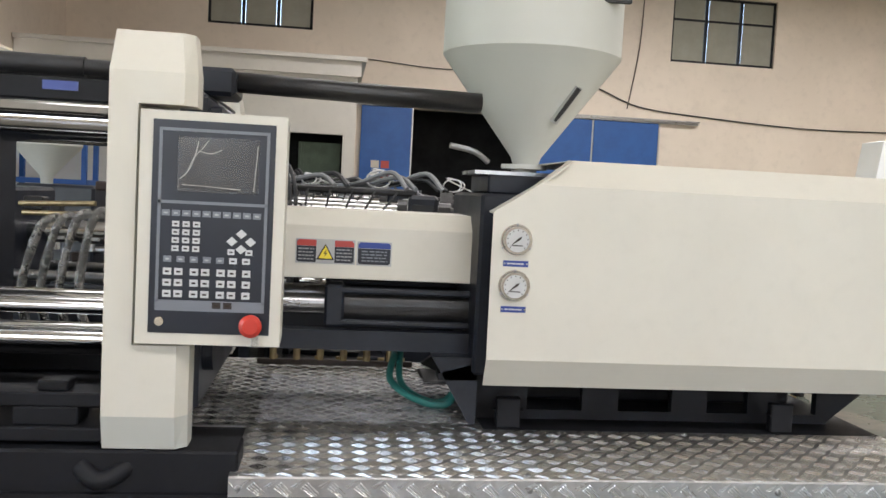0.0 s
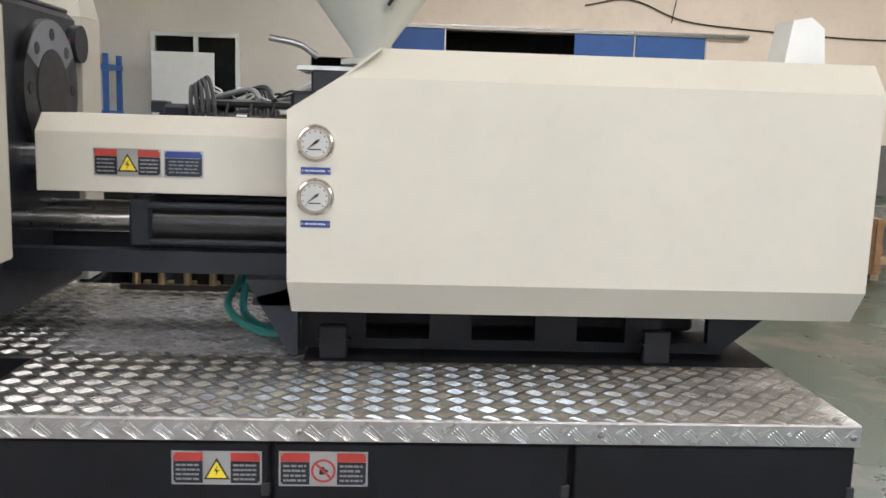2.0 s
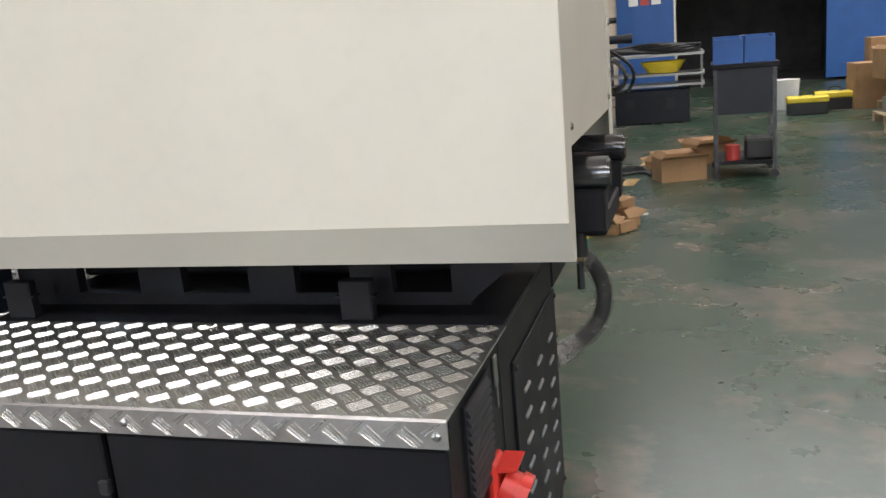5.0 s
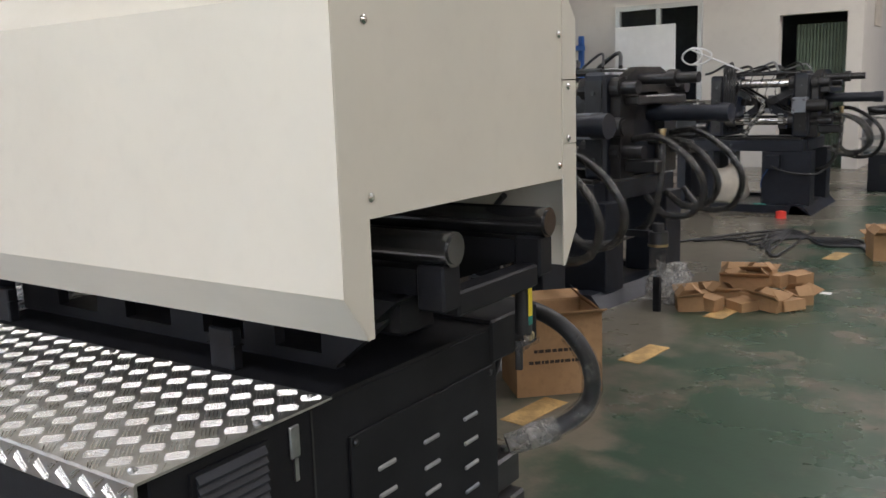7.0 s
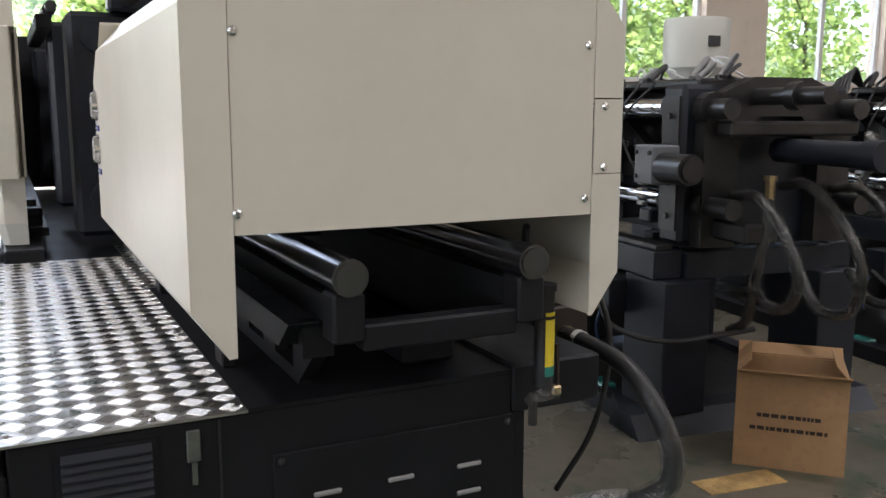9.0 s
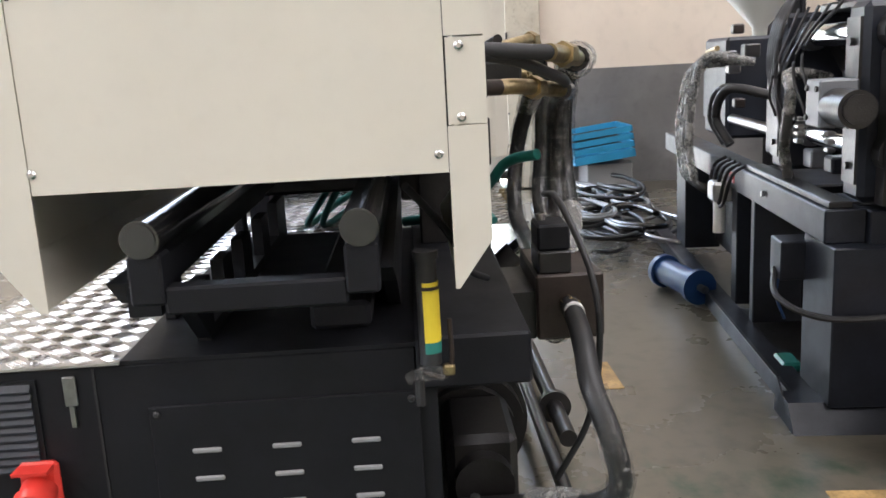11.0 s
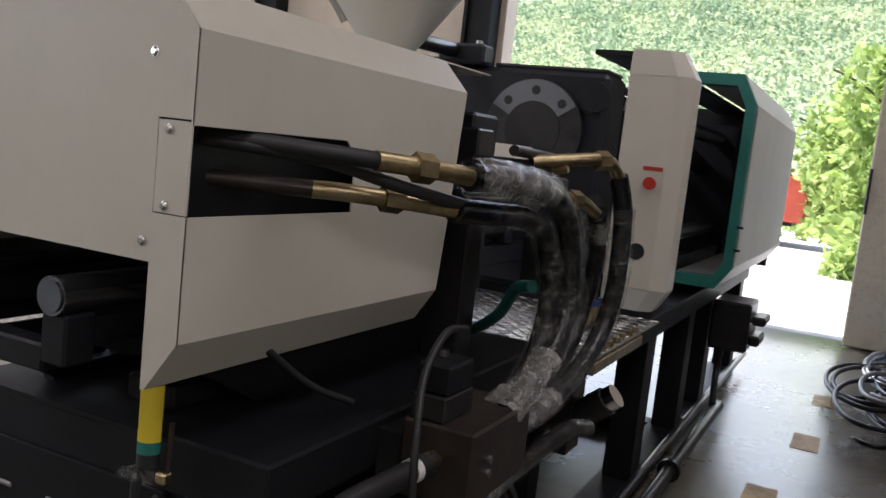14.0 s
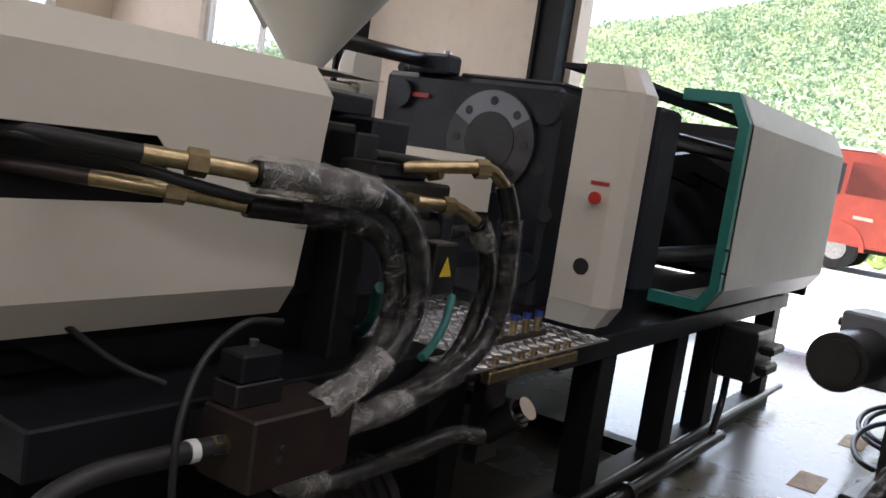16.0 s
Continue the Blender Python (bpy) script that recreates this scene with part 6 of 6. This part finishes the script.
    solo("plastic_wrap_scrap", tube([(_x, _y, 0.03), (_x + 0.12, _y - 0.06, 0.05), (_x + 0.28, _y - 0.1, 0.03)], 0.03, 8, 5, 0.35, random.Random(_k)), FILM, "crumpled clear plastic wrap on the floor", "plastic wrap", "plastic scraps")


# ---- cartons, sacks and clutter ----
def carton(x, y, z, w, d, h, rz, label, flaps=False, text=False, open_top=False):
    c = thing("carton", (x, y, z), label, "carton", "cartons")
    ORIGIN[c.name] = Vector((0, 0, 0))
    t = 0.006
    for bx in ((-w / 2, w / 2, -d / 2, -d / 2 + t, 0, h), (-w / 2, w / 2, d / 2 - t, d / 2, 0, h), (-w / 2, -w / 2 + t, -d / 2 + t, d / 2 - t, 0, h), (w / 2 - t, w / 2, -d / 2 + t, d / 2 - t, 0, h), (-w / 2 + t, w / 2 - t, -d / 2 + t, d / 2 - t, 0, t)):
        part("side_panel", B(bx), CARD, c)
    if not open_top:
        part("top_panel", B((-w / 2 + t, w / 2 - t, -d / 2 + t, d / 2 - t, h - t, h - 0.001)), CARD, c)
    if flaps:
        for s in (-1, 1):
            part("flap", prism([(s * d / 2, h), (s * (d / 2 + 0.07), h + 0.03), (s * (d / 2 + 0.07), h + 0.036), (s * d / 2, h + 0.006)], "x", -w / 2, w / 2), CARD, c)
            part("flap", prism([(s * w / 2, h), (s * (w / 2 - 0.05), h + 0.05), (s * (w / 2 - 0.05), h + 0.056), (s * w / 2, h + 0.006)], "y", -d / 2, d / 2), CARD, c)
    if text:
        part("text_bars", bars_text(-w * 0.3, w * 0.28, h * 0.52, h * 0.62, -d / 2, 1, 9, RND), INK, c)
        part("text_bars", bars_text(-w * 0.36, w * 0.34, h * 0.38, h * 0.48, -d / 2, 1, 11, RND), INK, c)
    c.rotation_euler = (0, 0, radians(rz))
    return c


carton(0.555, 2.45, 0, 0.4, 0.3, 0.37, 44, "worn brown carton with a torn top and dark printing", True, True, True)
rk = random.Random(17)
for _k in range(15):
    _w, _d, _h = rk.uniform(0.11, 0.2), rk.uniform(0.08, 0.14), rk.uniform(0.06, 0.1)
    _x = 0.66 + 0.48 * (_k % 5) / 4 + rk.uniform(-0.04, 0.04)
    _c = carton(_x, 4.1 + 0.5 * (_x - 0.62) + 0.2 * (_k // 5) + rk.uniform(-0.03, 0.03), 0.0 if _k < 11 else 0.08, _w, _d, _h, rk.uniform(-50, 60), "small crushed brown carton in a heap on the floor", _k % 3 == 0, False, _k % 3 == 0)
    _c.rotation_euler = (radians(rk.uniform(-7, 7)), radians(rk.uniform(-7, 7)), _c.rotation_euler[2])
for _x, _y, _w, _d, _h, _r in ((1.5, 6.4, 0.4, 0.28, 0.2, 20), (1.75, 7.35, 0.4, 0.3, 0.18, 30), (1.35, 7.0, 0.3, 0.2, 0.08, 50), (0.84, 4.6, 0.3, 0.24, 0.16, 15)):
    carton(_x, _y, 0, _w, _d, _h, _r, "open brown carton with bent flaps on the floor", True, False, True)


def sack(x, y, z, a, b, c, m, label, name="sack", category="sack", rough=0.12):
    bm = bmesh.new()
    bmesh.ops.create_icosphere(bm, subdivisions=3, radius=1)
    for v in bm.verts:
        n = noise.noise(v.co * 2.2 + Vector((x, y, z))) * rough * 2 + noise.noise(v.co * 6 + Vector((y, x, 0))) * rough
        v.co = Vector((v.co.x * a, v.co.y * b, max(v.co.z, -0.75) * c)) * (1 + n)
        v.co += Vector((x, y, z + c * 0.75))
    return solo(name, bm, m, label, category, smooth=True)


sack(0.47, 4.25, 0, 0.13, 0.12, 0.15, MILK, "crumpled clear plastic bag beside the cartons", "plastic_bag", "bag", 0.3)
sack(3.4, 2.4, 0, 0.24, 0.3, 0.22, PEB, "tied cream cloth sack on the floor")
sack(3.55, 2.8, 0, 0.26, 0.24, 0.3, PEB, "tied cream cloth sack on the floor")
sack(4.35, 5.75, 0, 0.22, 0.2, 0.28, PALEW, "brown sack on the floor")
sack(3.2, 4.75, 0, 0.15, 0.13, 0.10, PEB, "crumpled pale plastic sheet on the floor", "plastic_sheet", "sheet", 0.35)
sack(3.6, 4.6, 0, 0.3, 0.12, 0.05, PEB, "crumpled grey cloth on the floor", "cloth", "cloth", 0.3)
sack(-0.55, 8.85, 0.05, 0.22, 0.18, 0.24, PEB, "full white woven sack under a machine")


def crate(x, y, w, d, h, rz):
    c = thing("wooden_crate", (x, y, 0), "brown plywood crate with battens on the floor", "crate", "wooden crates")
    ORIGIN[c.name] = Vector((0, 0, 0))
    part("panel", B((-w / 2, w / 2, -d / 2, d / 2, 0.06, h)), WOOD, c)
    for s in (-1, 1):
        for z in (0.09, h / 2, h - 0.05):
            part("batten", B((-w / 2 - 0.01, w / 2 + 0.01, s * d / 2, s * (d / 2 + 0.02), z - 0.03, z + 0.03)), WOOD, c)
        for u in (-w / 2 + 0.04, w / 2 - 0.04):
            part("batten", B((u - 0.03, u + 0.03, s * (d / 2 + 0.02), s * (d / 2 + 0.035), 0.06, h)), WOOD, c)
    part("runner", B((-w / 2, -w / 2 + 0.08, -d / 2, d / 2, 0, 0.06), (w / 2 - 0.08, w / 2, -d / 2, d / 2, 0, 0.06)), PALEW, c)
    c.rotation_euler = (0, 0, radians(rz))


crate(3.5, 5.95, 0.36, 0.5, 0.55, 12)
crate(4.05, 5.85, 0.55, 0.4, 0.78, 4)
crate(4.75, 6.3, 0.5, 0.5, 0.6, -6)


def pallet(x, y, w, d, rz):
    p = thing("pallet", (x, y, 0), "pale wooden pallet loaded with iron parts", "pallet", "pallets")
    ORIGIN[p.name] = Vector((0, 0, 0))
    for k in range(3):
        part("runner", B((-w / 2, w / 2, -d / 2 + k * (d - 0.08) / 2, -d / 2 + 0.08 + k * (d - 0.08) / 2, 0, 0.09)), PALEW, p)
    for k in range(6):
        part("slat", B((-w / 2 + k * (w - 0.1) / 5, -w / 2 + 0.1 + k * (w - 0.1) / 5, -d / 2, d / 2, 0.09, 0.11)), PALEW, p)
    p.rotation_euler = (0, 0, radians(rz))


for _k, (_x, _y) in enumerate(((4.0, 7.2), (4.1, 8.4), (4.2, 9.6), (4.5, 11.0), (5.3, 7.4), (5.5, 9.2))):
    pallet(_x, _y, 1.0, 0.9, 3 * _k)
    for _i in range(9):
        _w, _h = rc.uniform(0.09, 0.22), rc.uniform(0.2, 0.6)
        _px, _py = _x - 0.38 + 0.36 * (_i % 3) + rc.uniform(-0.03, 0.03), _y - 0.32 + 0.3 * (_i // 3)
        _m = (OILY, STEEL, SLATE2, GREYL, SLATE)[rc.randrange(5)]
        if rc.random() < 0.3:
            solo("iron_roller", C(((_px, _py, 0.11), (_px, _py, 0.11 + _h), _w / 2), ((_px, _py, 0.11 + _h), (_px, _py, 0.15 + _h), _w / 4)), _m, "dark iron roller standing on a pallet", "machine part", "iron parts", smooth=False)
        else:
            solo("iron_casting", B((_px - _w / 2, _px + _w / 2, _py - 0.1, _py + 0.1, 0.11, 0.11 + _h * 0.7), (_px - _w / 3, _px + _w / 3, _py - 0.06, _py + 0.06, 0.11 + _h * 0.7, 0.11 + _h), bevel=0.008), _m, "dark iron casting standing on a pallet", "machine part", "iron parts")
carton(4.1, 10.6, 0.45, 0.6, 0.4, 0.35, 10, "brown carton on the stacked parts", True, False, False)
carton(3.9, 11.6, 0, 0.5, 0.5, 0.6, 5, "tall brown carton on the floor", False)
carton(4.3, 12.2, 0.0, 0.7, 0.5, 0.9, 0, "tall brown carton on the floor", False)
for _x, _y in ((3.05, 11.1), (3.45, 11.6)):
    tbx = thing("tool_box", (_x, _y, 0), "black plastic tool box with yellow lid", "tool box", "tool boxes")
    part("body", B((_x - 0.25, _x + 0.25, _y - 0.12, _y + 0.12, 0, 0.16), bevel=0.01), BLACK, tbx)
    part("lid", B((_x - 0.26, _x + 0.26, _y - 0.13, _y + 0.13, 0.16, 0.24), bevel=0.015), YEL, tbx)
    part("handle", tube([(_x - 0.08, _y, 0.24), (_x - 0.06, _y, 0.29), (_x + 0.06, _y, 0.29), (_x + 0.08, _y, 0.24)], 0.01, 8), BLACK, tbx)
solo("white_bucket", lathe([(0.0, 0.0), (0.16, 0.0), (0.19, 0.42), (0.0, 0.42)], (2.85, 11.9), 28), WHITEP, "white plastic paint bucket on the floor", "bucket", smooth=False)
# work bench with tools beyond the machines
wb = thing("tool_trolley", (2.05, 6.6, 0), "dark steel tool trolley with blue bins on top", "trolley")
part("top", B((1.78, 2.32, 6.27, 6.95, 0.93, 0.97), bevel=0.004), SLATE, wb)
part("side_panel", B((1.8, 2.3, 6.3, 6.32, 0.55, 0.93)), SLATE2, wb)
for _x in (1.8, 2.27):
    for _y in (6.29, 6.9):
        part("upright", B((_x, _x + 0.03, _y, _y + 0.03, 0.07, 0.93)), DKSTEEL, wb)
        part("castor", C(((_x + 0.015, _y, 0.035), (_x + 0.015, _y + 0.03, 0.035), 0.035), seg=14), BLACK, wb, smooth=True)
part("shelf", B((1.8, 2.3, 6.3, 6.92, 0.12, 0.15)), SLATE, wb)
for _x in (1.92, 2.17):
    _b = thing("parts_bin", (_x, 6.5, 0.97), "blue plastic parts bin on the trolley", "bin", "parts bins")
    part("shell", B((_x - 0.12, _x + 0.12, 6.34, 6.36, 0.97, 1.17), (_x - 0.12, _x + 0.12, 6.66, 6.68, 0.97, 1.19), (_x - 0.12, _x - 0.1, 6.36, 6.66, 0.97, 1.19), (_x + 0.1, _x + 0.12, 6.36, 6.66, 0.97, 1.19), (_x - 0.1, _x + 0.1, 6.36, 6.66, 0.97, 0.985)), BLUE, _b)
    part("lip", B((_x - 0.122, _x + 0.122, 6.33, 6.345, 1.15, 1.17)), BLUE, _b)
solo("red_can", C(((1.95, 6.4, 0.15), (1.95, 6.4, 0.28), 0.06)), RLABEL, "small red tin on the trolley's shelf", "tin")
solo("black_case", B((2.05, 2.28, 6.35, 6.6, 0.15, 0.33), bevel=0.02), BLACK, "black tool case on the trolley's shelf", "case")
lc = thing("storage_rack", (1.0, 11.1, 0), "low steel rack with dark cabinet and hoses on shelves", "rack")
part("cabinet", B((0.55, 1.55, 10.95, 11.5, 0.0, 0.45), bevel=0.01), SLATE2, lc)
for _x in (0.75, 1.3):
    part("cut_out", B((_x - 0.06, _x + 0.06, 10.94, 10.95, 0.2, 0.34)), BLACK, lc)
for _z in (0.5, 0.64, 0.9):
    part("shelf", B((0.45, 1.75, 10.9, 11.5, _z, _z + 0.03)), GREYL, lc)
for _x in (0.47, 1.7):
    part("upright", B((_x, _x + 0.03, 10.92, 11.48, 0.45, 0.95)), GREYL2, lc)
for _k in range(7):
    solo("yellow_hose_coil", tube([(1.2 + (0.2 + 0.015 * _k) * math.cos(0.6 * n), 11.15 + (0.14 + 0.01 * _k) * math.sin(0.6 * n), 0.69 + 0.022 * _k) for n in range(12)], 0.013, 7, 4), YEL, "coil of yellow hose on the rack's shelf", "hose", "yellow hose coils", smooth=True)
for _k in range(6):
    solo("black_hose", tube([(0.5 + 0.2 * n, 11.1 + 0.05 * math.sin(n * 2 + _k), 0.95 + 0.02 * _k + 0.02 * math.sin(n + _k)) for n in range(7)], 0.02, 7, 4), BLACK, "black hose lying on top of the rack", "hose", "hoses on the rack", smooth=True)
solo("hung_cloth", B((-0.075, -0.06, 14.9, 15.5, 2.25, 3.0), bevel=0.004), PEB, "pale cloth hung on the office side wall", "cloth")
# blue shelf in the corner
sh = thing("blue_rack", (-5.0, 13.0, 0), "blue steel storage rack with cartons", "rack")
for _x in (-5.7, -4.5):
    for _y in (12.6, 13.3):
        part("upright", B((_x - 0.04, _x + 0.04, _y - 0.04, _y + 0.04, 0, 2.3)), BLUE, sh)
for _z in (0.5, 1.3, 2.05):
    part("shelf", B((-5.75, -4.45, 12.55, 13.35, _z, _z + 0.08)), BLUE, sh)
carton(-5.1, 13.0, 2.13, 0.9, 0.5, 0.16, 2, "flat brown carton on the blue rack", False)
# cables on the floor by the far machine
for _k in range(7):
    _o = 0.16 * _k
    solo("floor_cable", tube([(-0.3 + _o, 6.3 + 0.2 * _k, 0.012), (0.1 + 0.6 * _o, 7.0 - _o, 0.012), (0.5, 7.4 - 0.6 * _o, 0.014), (0.9 + 0.2 * _o, 6.7 + 0.4 * _o, 0.012), (1.3, 6.9 - 0.4 * _o, 0.012), (1.55 + 0.2 * _o, 7.2 + 0.2 * _o, 0.012)], 0.011, 8), BLACK, "black cable snaking over the floor", "cable", "floor cables", smooth=True)
solo("red_cup", lathe([(0.0, 0), (0.055, 0), (0.05, 0.07), (0.0, 0.08)], (0.18, 8.24), 16), RED, "small red plastic cup on the floor", "cup")
solo("paper_scrap", B((1.24, 1.31, 4.9, 4.96, 0.0, 0.004)), WHITEP, "small white scrap of paper on the floor", "paper")
# wall cable and sheets of paper
solo("wall_cable", tube([(4.2, 16.96, 3.9), (5.2, 16.96, 4.05), (6.4, 16.96, 3.65), (8.2, 16.96, 3.5), (10.5, 16.96, 3.4), (13.0, 16.96, 3.45)], 0.015, 6), BLACK, "dark cable sagging along the wall", "cable", smooth=True)
solo("wall_cable", tube([(6.35, 16.96, 6.4), (6.3, 16.96, 5.0), (6.1, 16.96, 3.6)], 0.012, 6), BROWNBLK, "rusty pipe stain line down the wall", "cable", smooth=True)
solo("wall_cable", tube([(0.2, 16.96, 4.3), (2.0, 16.96, 4.2), (3.6, 16.96, 4.4)], 0.01, 6), BLACK, "dark cable sagging along the wall", "cable", smooth=True)
for _k in range(5):
    _x, _z = 0.35 + 0.22 * (_k % 3), 1.7 + 0.25 * (_k // 3)
    solo("paper_notice", B((_x, _x + 0.18, 16.893, 16.899, _z, _z + 0.16)), (WHITEP, RLABEL, WHITEP, PEB, RLABEL)[_k], "small paper notice stuck on the blue door", "notice", "notices")
wbx = thing("white_box", (1.3, 0.45, 1.605), "white foam packing block standing on the cover", "packing block")
part("block", prism([(1.33, 1.605), (1.45, 1.605), (1.44, 1.72), (1.40, 1.75), (1.35, 1.74)], "y", 0.3, 0.42), WHITEP, wbx)
part("black_strip", B((1.36, 1.46, 0.2, 0.3, 1.605, 1.612)), BLACK, wbx)
sl = thing("cable_end", (0.3, 0.2, 0), "curled dark cable end under the front post", "cable")
part("conduit", tube([(-0.9, -0.2, 0.84), (-0.92, -0.27, 0.8), (-0.98, -0.3, 0.77), (-1.03, -0.28, 0.80)], 0.024, 10), SLATE, sl, smooth=True)

# ---- outside: hillside, bushes, truck ----
def leaves(name, pts, size, material, label, category, rnd):
    V, F = [], []
    for p, s in pts:
        for _ in range(3):
            a, b = Vector((rnd.gauss(0, 1), rnd.gauss(0, 1), rnd.gauss(0, 1))).normalized(), Vector((rnd.gauss(0, 1), rnd.gauss(0, 1), rnd.gauss(0, 0.6))).normalized()
            b = (b - a * b.dot(a)).normalized()
            o = Vector(p) + Vector((rnd.gauss(0, 1), rnd.gauss(0, 1), rnd.gauss(0, 1))) * s * 0.4
            n = len(V)
            V += [tuple(o - a * s), tuple(o - b * s * 0.5 + a * s * 0.1), tuple(o + a * s), tuple(o + b * s * 0.5 + a * s * 0.1)]
            F.append((n, n + 1, n + 2, n + 3))
    me = bpy.data.meshes.new(name)
    me.from_pydata(V, [], F)
    me.materials.append(material)
    return tagged(new(name, me), label, category, "", "stuff")


rl = random.Random(21)
hill = bmesh.new()
N = 44
grid = []
for i in range(N):
    row = []
    for j in range(N):
        u, v = i / (N - 1), j / (N - 1)
        x, y = -38 - 110 * u, -75 + 150 * v
        z = -0.5 + 39 * u ** 0.85 * (0.75 + 0.45 * noise.noise(Vector((y * 0.02, 1.3, 0)))) + 1.2 * noise.noise(Vector((x * 0.08, y * 0.08, 0)))
        row.append(hill.verts.new((x, y, z)))
    grid.append(row)
pts = []
for i in range(N - 1):
    for j in range(N - 1):
        hill.faces.new((grid[i][j], grid[i + 1][j], grid[i + 1][j + 1], grid[i][j + 1]))
        for _ in range(58):
            a, b = rl.random(), rl.random()
            p = grid[i][j].co.lerp(grid[i + 1][j].co, a).lerp(grid[i][j + 1].co.lerp(grid[i + 1][j + 1].co, a), b)
            pts.append((p + Vector((0, 0, rl.uniform(0.1, 2.6))), rl.uniform(0.12, 0.27) * (0.8 + 0.9 * i / N)))
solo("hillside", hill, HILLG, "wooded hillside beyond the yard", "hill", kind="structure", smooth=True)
leaves("hill_woods", pts, 1, LEAF2, "dense green woods on the hillside, haze put into their pale colour", "woods", rl)


def tree(x, y, h, r, n):
    t = thing("tree", (x, y, 0), "leafy young green tree outside the hall", "tree", "trees outside")
    bm = tube([(x, y, -0.05), (x + 0.05, y, h * 0.3), (x - 0.08, y + 0.06, h * 0.62), (x, y, h * 0.95)], 0.06, 8, 5)
    part("trunk", bm, BARK, t)
    for k in range(5):
        a = k * 1.3
        part("limb", tube([(x, y, h * (0.3 + 0.1 * k)), (x + r * 0.4 * math.cos(a), y + r * 0.4 * math.sin(a), h * (0.42 + 0.1 * k)), (x + r * 0.8 * math.cos(a), y + r * 0.8 * math.sin(a), h * (0.48 + 0.1 * k))], 0.022, 6, 4), BARK, t)
    P = []
    for _ in range(n):
        a, b, c = rl.uniform(0, 6.28), rl.random() ** 0.6, rl.uniform(0.18, 1)
        rr = r * b * (0.5 + 0.5 * math.sin(c * 3.1)) * (0.8 + 0.3 * math.sin(a * 3 + c * 5))
        P.append(((x + rr * math.cos(a), y + rr * math.sin(a), h * c), rl.uniform(0.07, 0.16)))
    c = leaves("crown", P, 1, LEAF, "", "", rl)
    c.parent = t
    c.location = -Vector((x, y, 0))
    for k in ("category", "label"):
        if k in c:
            del c[k]


for _x, _y, _h, _r in ((-15.5, 1.9, 4.0, 1.6), (-17, 3.6, 5.5, 2.2), (-14.5, 3.7, 2.2, 1.3), (-19, 5.6, 6.0, 2.6), (-15.5, 8.5, 4.5, 2.0), (-14, 12.5, 4.5, 2.1), (-16, 16.5, 5, 2.3), (-13.5, -8.5, 4.5, 2.0), (-18.5, 1.2, 3.2, 1.6), (-15, 20, 5, 2.4)):
    tree(_x, _y, _h, _r, 1300)
_P = []
for _ in range(5200):
    _x, _y = -12.6 - abs(rl.gauss(0, 2.6)), rl.uniform(1.2, 22)
    _P.append(((_x, _y, abs(rl.gauss(0, 0.42)) * (0.6 + 0.5 * math.sin(_y * 1.7))), rl.uniform(0.07, 0.17)))
for _ in range(900):
    _P.append(((-21 - rl.uniform(0, 9), rl.uniform(-9, 4), abs(rl.gauss(0, 0.25))), rl.uniform(0.1, 0.25)))
leaves("undergrowth", _P, 1, LEAF, "bright green weeds and bushes along the yard's edge", "bushes", rl)

tk = thing("red_truck", (-18.5, 0.6, 0), "faded red truck cab parked in the yard", "truck")
_c = [(-1.1, 0.55), (1.15, 0.55), (1.2, 1.1), (0.95, 1.5), (0.55, 1.6), (0.25, 2.45), (0.0, 2.6), (-0.95, 2.6), (-1.1, 2.45)]
part("cab", prism([(0.6 + a, b) for a, b in _c], "x", -20.3, -18.3, 0.04), TRUCKR, tk)
part("door_window", prism([(0.6 + a, b) for a, b in ((-0.55, 1.65), (0.36, 1.62), (0.12, 2.3), (-0.5, 2.35))], "x", -18.3, -18.28), PANE, tk)
part("quarter_window", prism([(0.6 + a, b) for a, b in ((-0.98, 1.65), (-0.65, 1.62), (-0.62, 2.3), (-0.95, 2.3))], "x", -18.3, -18.28), BLACK, tk)
part("windscreen", prism([(1.15, 1.64), (0.87, 2.4), (0.89, 2.41), (1.17, 1.65)], "x", -20.15, -18.45), PANE, tk)
part("white_stripe", prism([(0.6 + a, b) for a, b in ((-0.3, 1.15), (0.1, 1.13), (0.1, 1.2), (-0.3, 1.22))], "x", -18.3, -18.285), PEB, tk)
part("roof_edge", B((-20.3, -18.27, -0.3, 0.5, 2.6, 2.66)), WHITEP, tk)
part("chassis", B((-20.0, -18.6, -4.5, 1.5, 0.45, 0.65)), SLATE, tk)
for _x in (-18.45, -20.1):
    w = part("wheel", C(((_x - 0.12, 0.05, 0.46), (_x + 0.12, 0.05, 0.46), 0.46), seg=28), TYRE, tk, smooth=True)
    part("rim", C(((_x + 0.12, 0.05, 0.46), (_x + 0.14, 0.05, 0.46), 0.24), seg=20), STEEL, w)
part("wheel_arch", prism([(0.05 + 0.6 * math.cos(a), 0.46 + 0.6 * math.sin(a)) for a in [k * math.pi / 10 for k in range(11)]] + [(0.05 + 0.5 * math.cos(a), 0.46 + 0.5 * math.sin(a)) for a in [k * math.pi / 10 for k in range(10, -1, -1)]], "x", -18.34, -18.25), TRUCKR, tk)
part("load_bed", B((-20.4, -18.3, -4.6, -0.75, 0.8, 1.3), bevel=0.02), TRUCKR, tk)
tk.location.y -= 1.3
